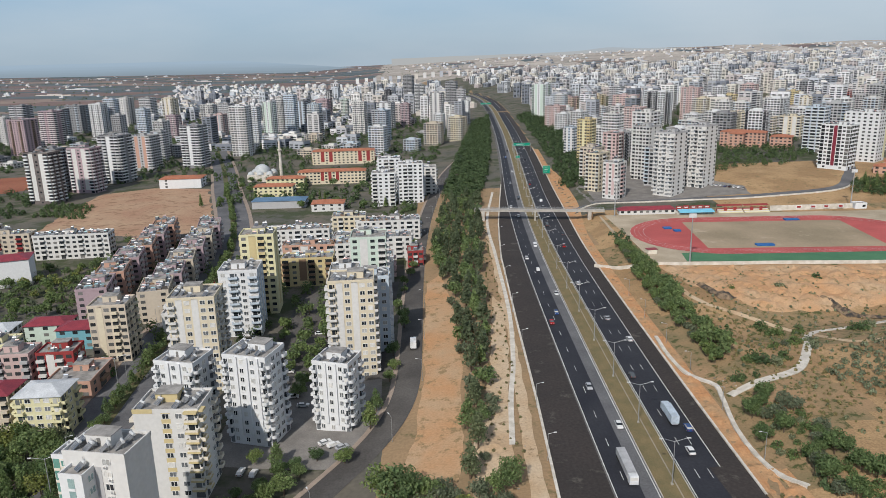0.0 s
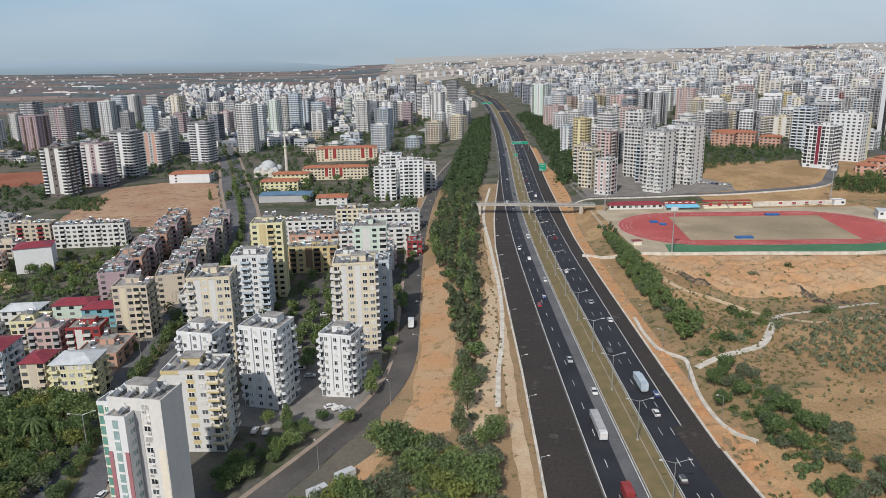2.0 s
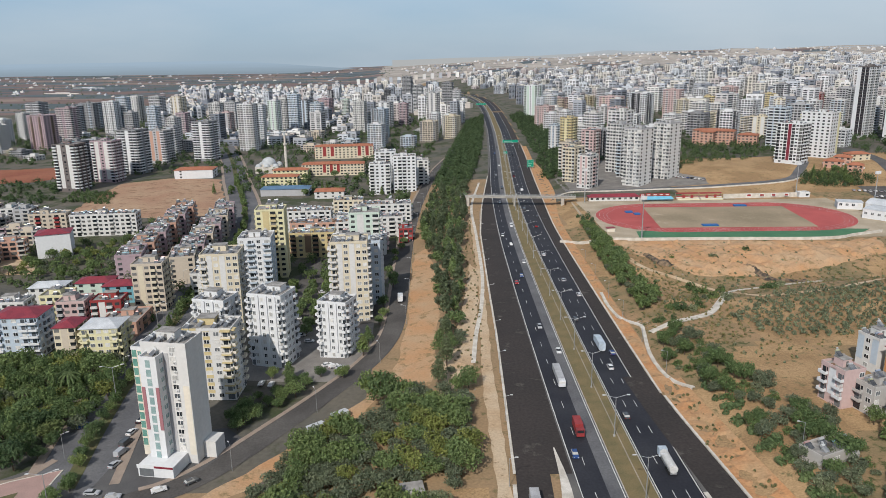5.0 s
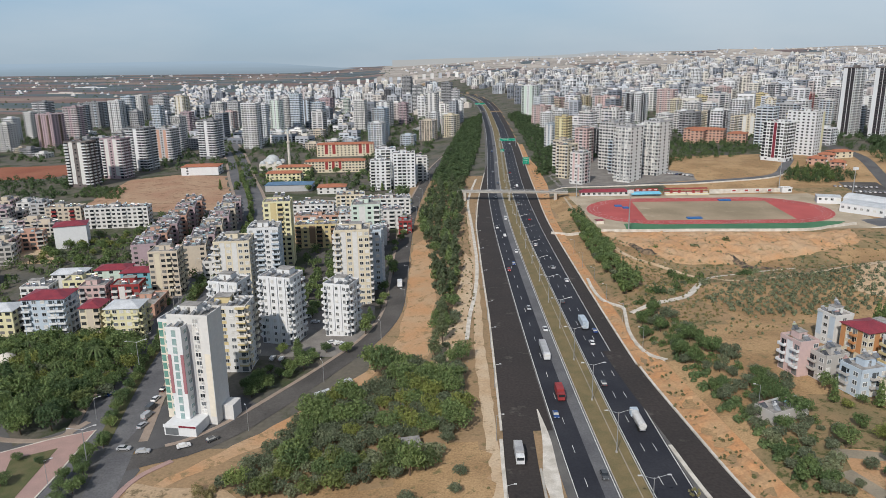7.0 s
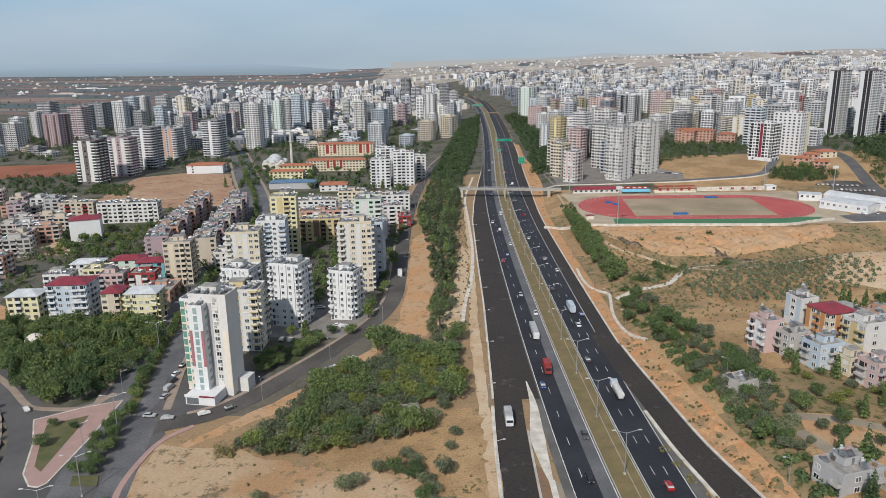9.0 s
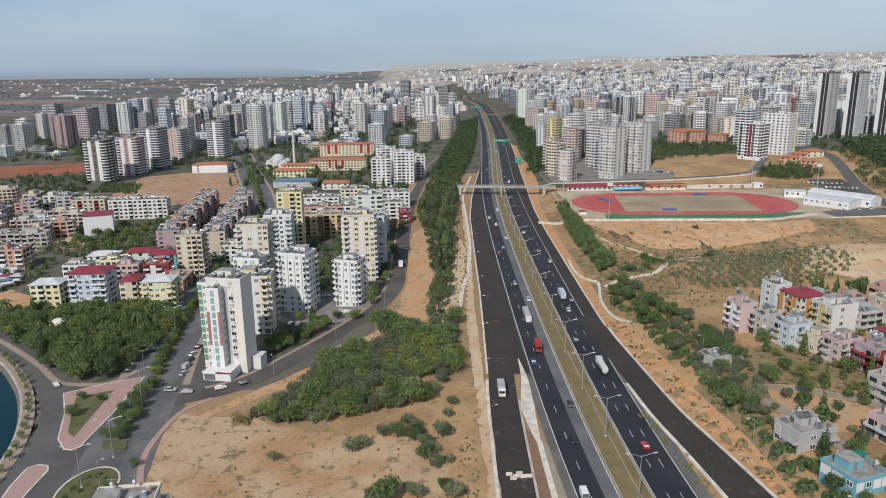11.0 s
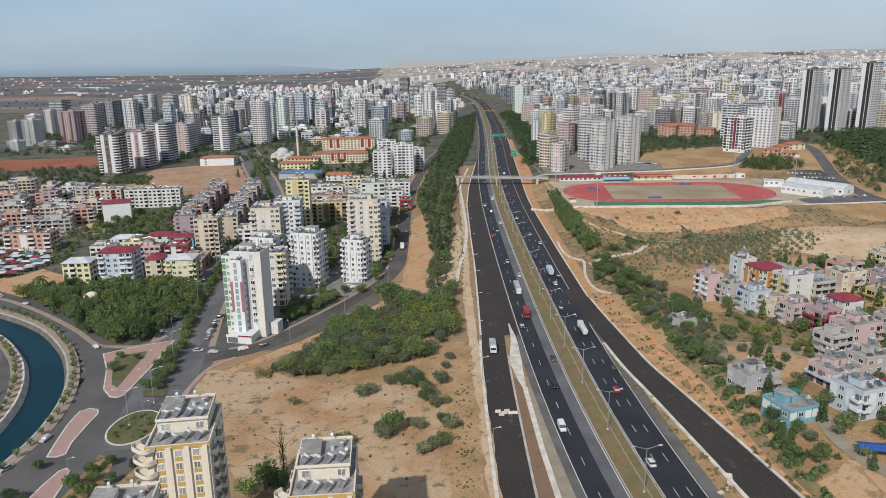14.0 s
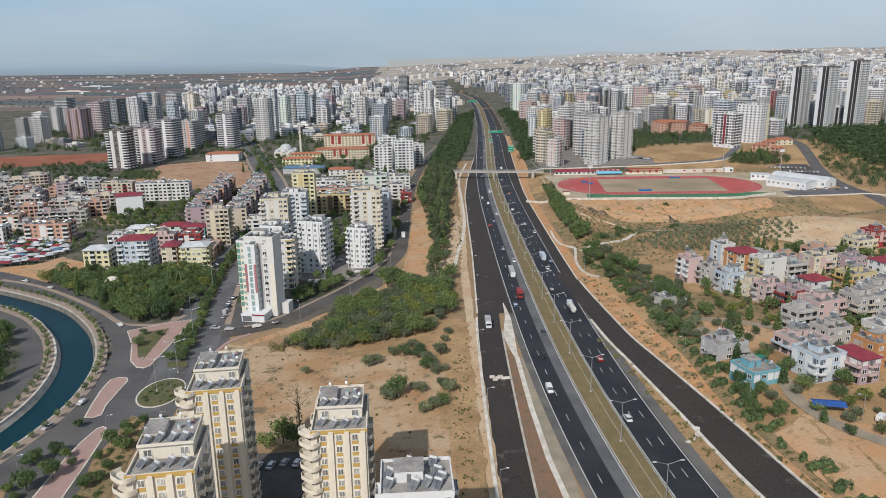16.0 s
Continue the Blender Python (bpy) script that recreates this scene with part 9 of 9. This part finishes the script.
def car(x, y, rot, colour="white", van=False, group="cars on the motorway", dz=0.12):
    key = (colour, van)
    m = pose(x, y, terrain(x, y) + dz, 0, 0, rot)
    if key in MODELS:
        c = copy_thing(MODELS[key], m)
        c["group"] = group
        return c
    c = thing("van" if van else "car", m, "%s %s" % (colour, "delivery van with plain sides on asphalt" if van else "passenger car standing on asphalt"), "van" if van else "car", group)
    pm = mat("car_paint_" + colour.replace(" ", "_"), CAR_PAINTS[colour], tuple(v * 0.95 for v in CAR_PAINTS[colour]), 1.0, 0.25, fine=8, bump=0.0, spec=0.6)
    L, W = (5.2, 1.95) if van else (4.4, 1.78)
    prof = [(-L / 2, 0.35), (L / 2, 0.35), (L / 2, 0.72), (L / 2 - 0.25, 0.88), (L * 0.22, 0.98), (-L / 2 + 0.1, 1.0), (-L / 2, 0.85)] if not van else [(-L / 2, 0.35), (L / 2, 0.35), (L / 2, 0.9), (L * 0.33, 1.15), (L * 0.2, 2.0), (-L / 2 + 0.05, 2.05), (-L / 2, 1.9)]
    mb = Mb(pm)
    n = len(prof)
    for s, wd in ((-1, W / 2), (1, W / 2)):
        mb.v.extend([(px, s * wd * (1.0 if pz < 0.9 else 0.95), pz) for px, pz in prof])
    mb.f.extend([tuple(range(n)), tuple(range(2 * n - 1, n - 1, -1))] + [(i, n + i, n + (i + 1) % n, (i + 1) % n) for i in range(n)])
    mb.m.extend([0] * (n + 2))
    part("body", mb, c)
    cab = [(-L * 0.42, 0.97), (L * 0.24, 0.97), (L * 0.08, 1.42), (-L * 0.32, 1.42)] if not van else [(L * 0.05, 1.15), (L * 0.345, 1.12), (L * 0.215, 1.92), (L * 0.05, 1.92)]
    mb = Mb(glass_dark, pm)
    for s in (-1, 1):
        mb.v.extend([(px, s * (W / 2 * (0.96 if pz < 1.2 else 0.82) + (0.03 if van else 0)), pz) for px, pz in cab])
    mb.f.extend([(0, 1, 2, 3), (7, 6, 5, 4), (0, 4, 5, 1), (1, 5, 6, 2), (2, 6, 7, 3), (3, 7, 4, 0)])
    mb.m.extend([0, 0, 0, 0, 1, 0])
    part("cabin", mb, c, "dark glazed cabin with painted roof")
    for a in (-L * 0.31, L * 0.31):
        for b in (-W / 2 + 0.08, W / 2 - 0.08):
            part("wheel", WHEEL, c, at=pose(a, b, 0.33, 0, 0, 180 if b < 0 else 0))
    for b in (-W / 2 + 0.28, W / 2 - 0.28):
        mb = Mb(lamp_white)
        mb.box(L / 2 - 0.06, L / 2 + 0.02, b - 0.2, b + 0.2, 0.58, 0.72, lamp_white)
        part("headlight", mb, c, "clear headlight")
        mb = Mb(tail_red)
        mb.box(-L / 2 - 0.02, -L / 2 + 0.06, b - 0.16, b + 0.16, 0.62, 0.80, tail_red)
        part("taillight", mb, c, "red tail light")
    MODELS[key] = c
    return c


def truck(x, y, rot, cabc, boxc, label, tank=False, L=9.0, dz=0.12):
    t = thing("truck", pose(x, y, terrain(x, y) + dz, 0, 0, rot), label, "truck")
    cm, bm_ = mat("truck_paint_%s" % PNAME[cabc], cabc, rough=0.35, bump=0.0), mat("truck_box_%s" % PNAME[boxc], boxc, rough=0.5, bump=0.0)
    mb = Mb(cm)
    mb.prism([(L / 2 + 0.3, -1.2), (L / 2 + 2.4, -1.2), (L / 2 + 2.4, 1.2), (L / 2 + 0.3, 1.2)], 0.6, 3.0, cm)
    cab = part("cab", mb, t)
    mb = Mb(glass_dark)
    mb.box(L / 2 + 2.4, L / 2 + 2.44, -1.05, 1.05, 1.8, 2.7, glass_dark)
    part("windscreen", mb, cab)
    mb = Mb(bm_)
    if tank:
        mb.tube((-L / 2, 0, 2.1), (L / 2, 0, 2.1), 1.2, 1.2, bm_, 16)
        mb.poly([(-L / 2, 1.2 * math.cos(a), 2.1 + 1.2 * math.sin(a)) for a in np.linspace(2 * math.pi, 0, 17)[:-1]], bm_)
    else:
        mb.box(-L / 2, L / 2, -1.25, 1.25, 1.0, 3.6 if L < 12 else 2.9, bm_)
    part("load_box", mb, t)
    mb = Mb(metal_grey)
    mb.box(-L / 2, L / 2 + 2.2, -0.9, 0.9, 0.6, 0.95, metal_grey)
    part("chassis", mb, t)
    for a in (-L / 2 + 1.0, -L / 2 + 2.2, -L / 2 + 3.4, L / 2 + 1.4):
        for b in (-1.05, 1.05):
            mb = Mb(rubber)
            mb.tube((a, b - 0.16, 0.5), (a, b + 0.16, 0.5), 0.5, 0.5, rubber, 12)
            part("wheel", mb, t)


def on_road(u, y):
    a = math.degrees(math.atan2(10, road_c(y + 5) - road_c(y - 5)))
    return road_c(y) + u, y, a - (180 if u < 0 else 0)


crng = random.Random(21)
names = ["white", "white", "white", "white", "silver", "silver", "black", "dark grey", "white", "red", "blue", "dark grey"]
for u, ys in ((-6.6, (95, 205, 330, 420, 560, 700, 860)), (-10.5, (62, 236, 300, 372, 510, 640, 810)), (-14.2, (30, 130, 285, 400, 530)), (6.6, (20, 150, 240, 352, 470, 640)), (10.3, (66, 178, 300, 420, 560, 780)), (14.1, (196, 268, 440, 690, 880))):
    for y in ys:
        x, yy, a = on_road(u, y + crng.uniform(-8, 8))
        car(x, yy, a, crng.choice(names), crng.random() < 0.14)
x, y, a = on_road(-10.4, 178)
truck(x, y, a, WHITE, GREY, "white lorry with a long grey trailer on the motorway", L=13.0)
x, y, a = on_road(11.0, 118)
truck(x, y, a, BLUEISH, OFF, "tanker lorry with a pale tank on the motorway", tank=True)
x, y, a = on_road(-10.6, 140)
truck(x, y, a, RED, RED, "red lorry on the motorway", L=5.5)
x, y, a = on_road(10.6, 205)
truck(x, y, a, BLUEISH, BLUEISH, "blue-grey covered lorry on the motorway", L=9)
truck(31.5, 101, -90, WHITE, GREY, "white tipper lorry on the service lane", L=6)
truck(-13, 275, 92, BLUEISH, WHITE, "small lorry with a pale box in the side street", L=5)
for x, y, r in ((-97, 155, 80), (-97, 163, 80), (-96, 148, 80), (-95, 142, 78), (-94, 135, 75), (-102, 205, 82), (-103, 214, 82), (-100, 186, 82), (-119, 175, -100), (-121, 190, -100), (-123, 200, -100), (-116, 160, -105), (-67, 125, 45), (-75, 121, 28), (-87, 118, 5), (-94, 120, 0), (-134, 212, 90), (-130, 212, 90), (-126, 212, 90), (-138, 212, 90), (-110, 260, 82), (-113, 285, 82), (-119, 330, 82), (-123, 352, 80), (-127, 380, 80), (-162, 420, 75)):
    car(x, y, r, crng.choice(names), crng.random() < 0.08, "parked cars", 0.2)
for x, y, r in ((-62, 191, 85), (-58, 190, 85), (-59, 232, 5), (-51, 233, 5), (-36, 204, 35), (-33, 202, 35), (-39, 206, 35), (-56, 240, 5), (-62, 262, 0), (-46, 246, 90), (-44, 262, 90), (-52, 282, 0), (-56, 302, 10), (-38, 2, 80), (-42, 1, 80), (-46, 1, 80), (-34, 1, 80), (-30, 0, 80), (-124, 28, -110), (-121, 46, -100), (-84, 50, 60), (-141, 126, 130), (-205, 186, 150), (-226, 200, 155)):
    car(x, y, r, crng.choice(names[:6]), crng.random() < 0.1, "parked cars", 0.2)
for i in range(18):
    x, y = (336 + (i % 9) * 3.6, 500 - (i % 9) * 1.2) if i < 9 else (341 + (i % 9) * 3.0, 478 - (i % 9) * 1.4)
    car(x, y, 76, crng.choice(names[:6]), False, "cars by the stadium", 0.2)
for i in range(5):
    car(312 + i * 8.5 + crng.uniform(-2, 2), 386 + crng.uniform(-3, 3), crng.choice((5, 80)), crng.choice(names), False, "cars by the stadium", 0.2)
for i in range(8):
    car(214 + i * 2.6, 560 - i * 2.2, 50, crng.choice(names), False, "parked cars", 0.2)
car(146, 4, 40, "white", True, "parked cars", 0.2)
for src in KIND.values():
    if src.matrix_basis.translation.z < -300:
        for o in (*src.children_recursive, src):
            bpy.data.objects.remove(o)
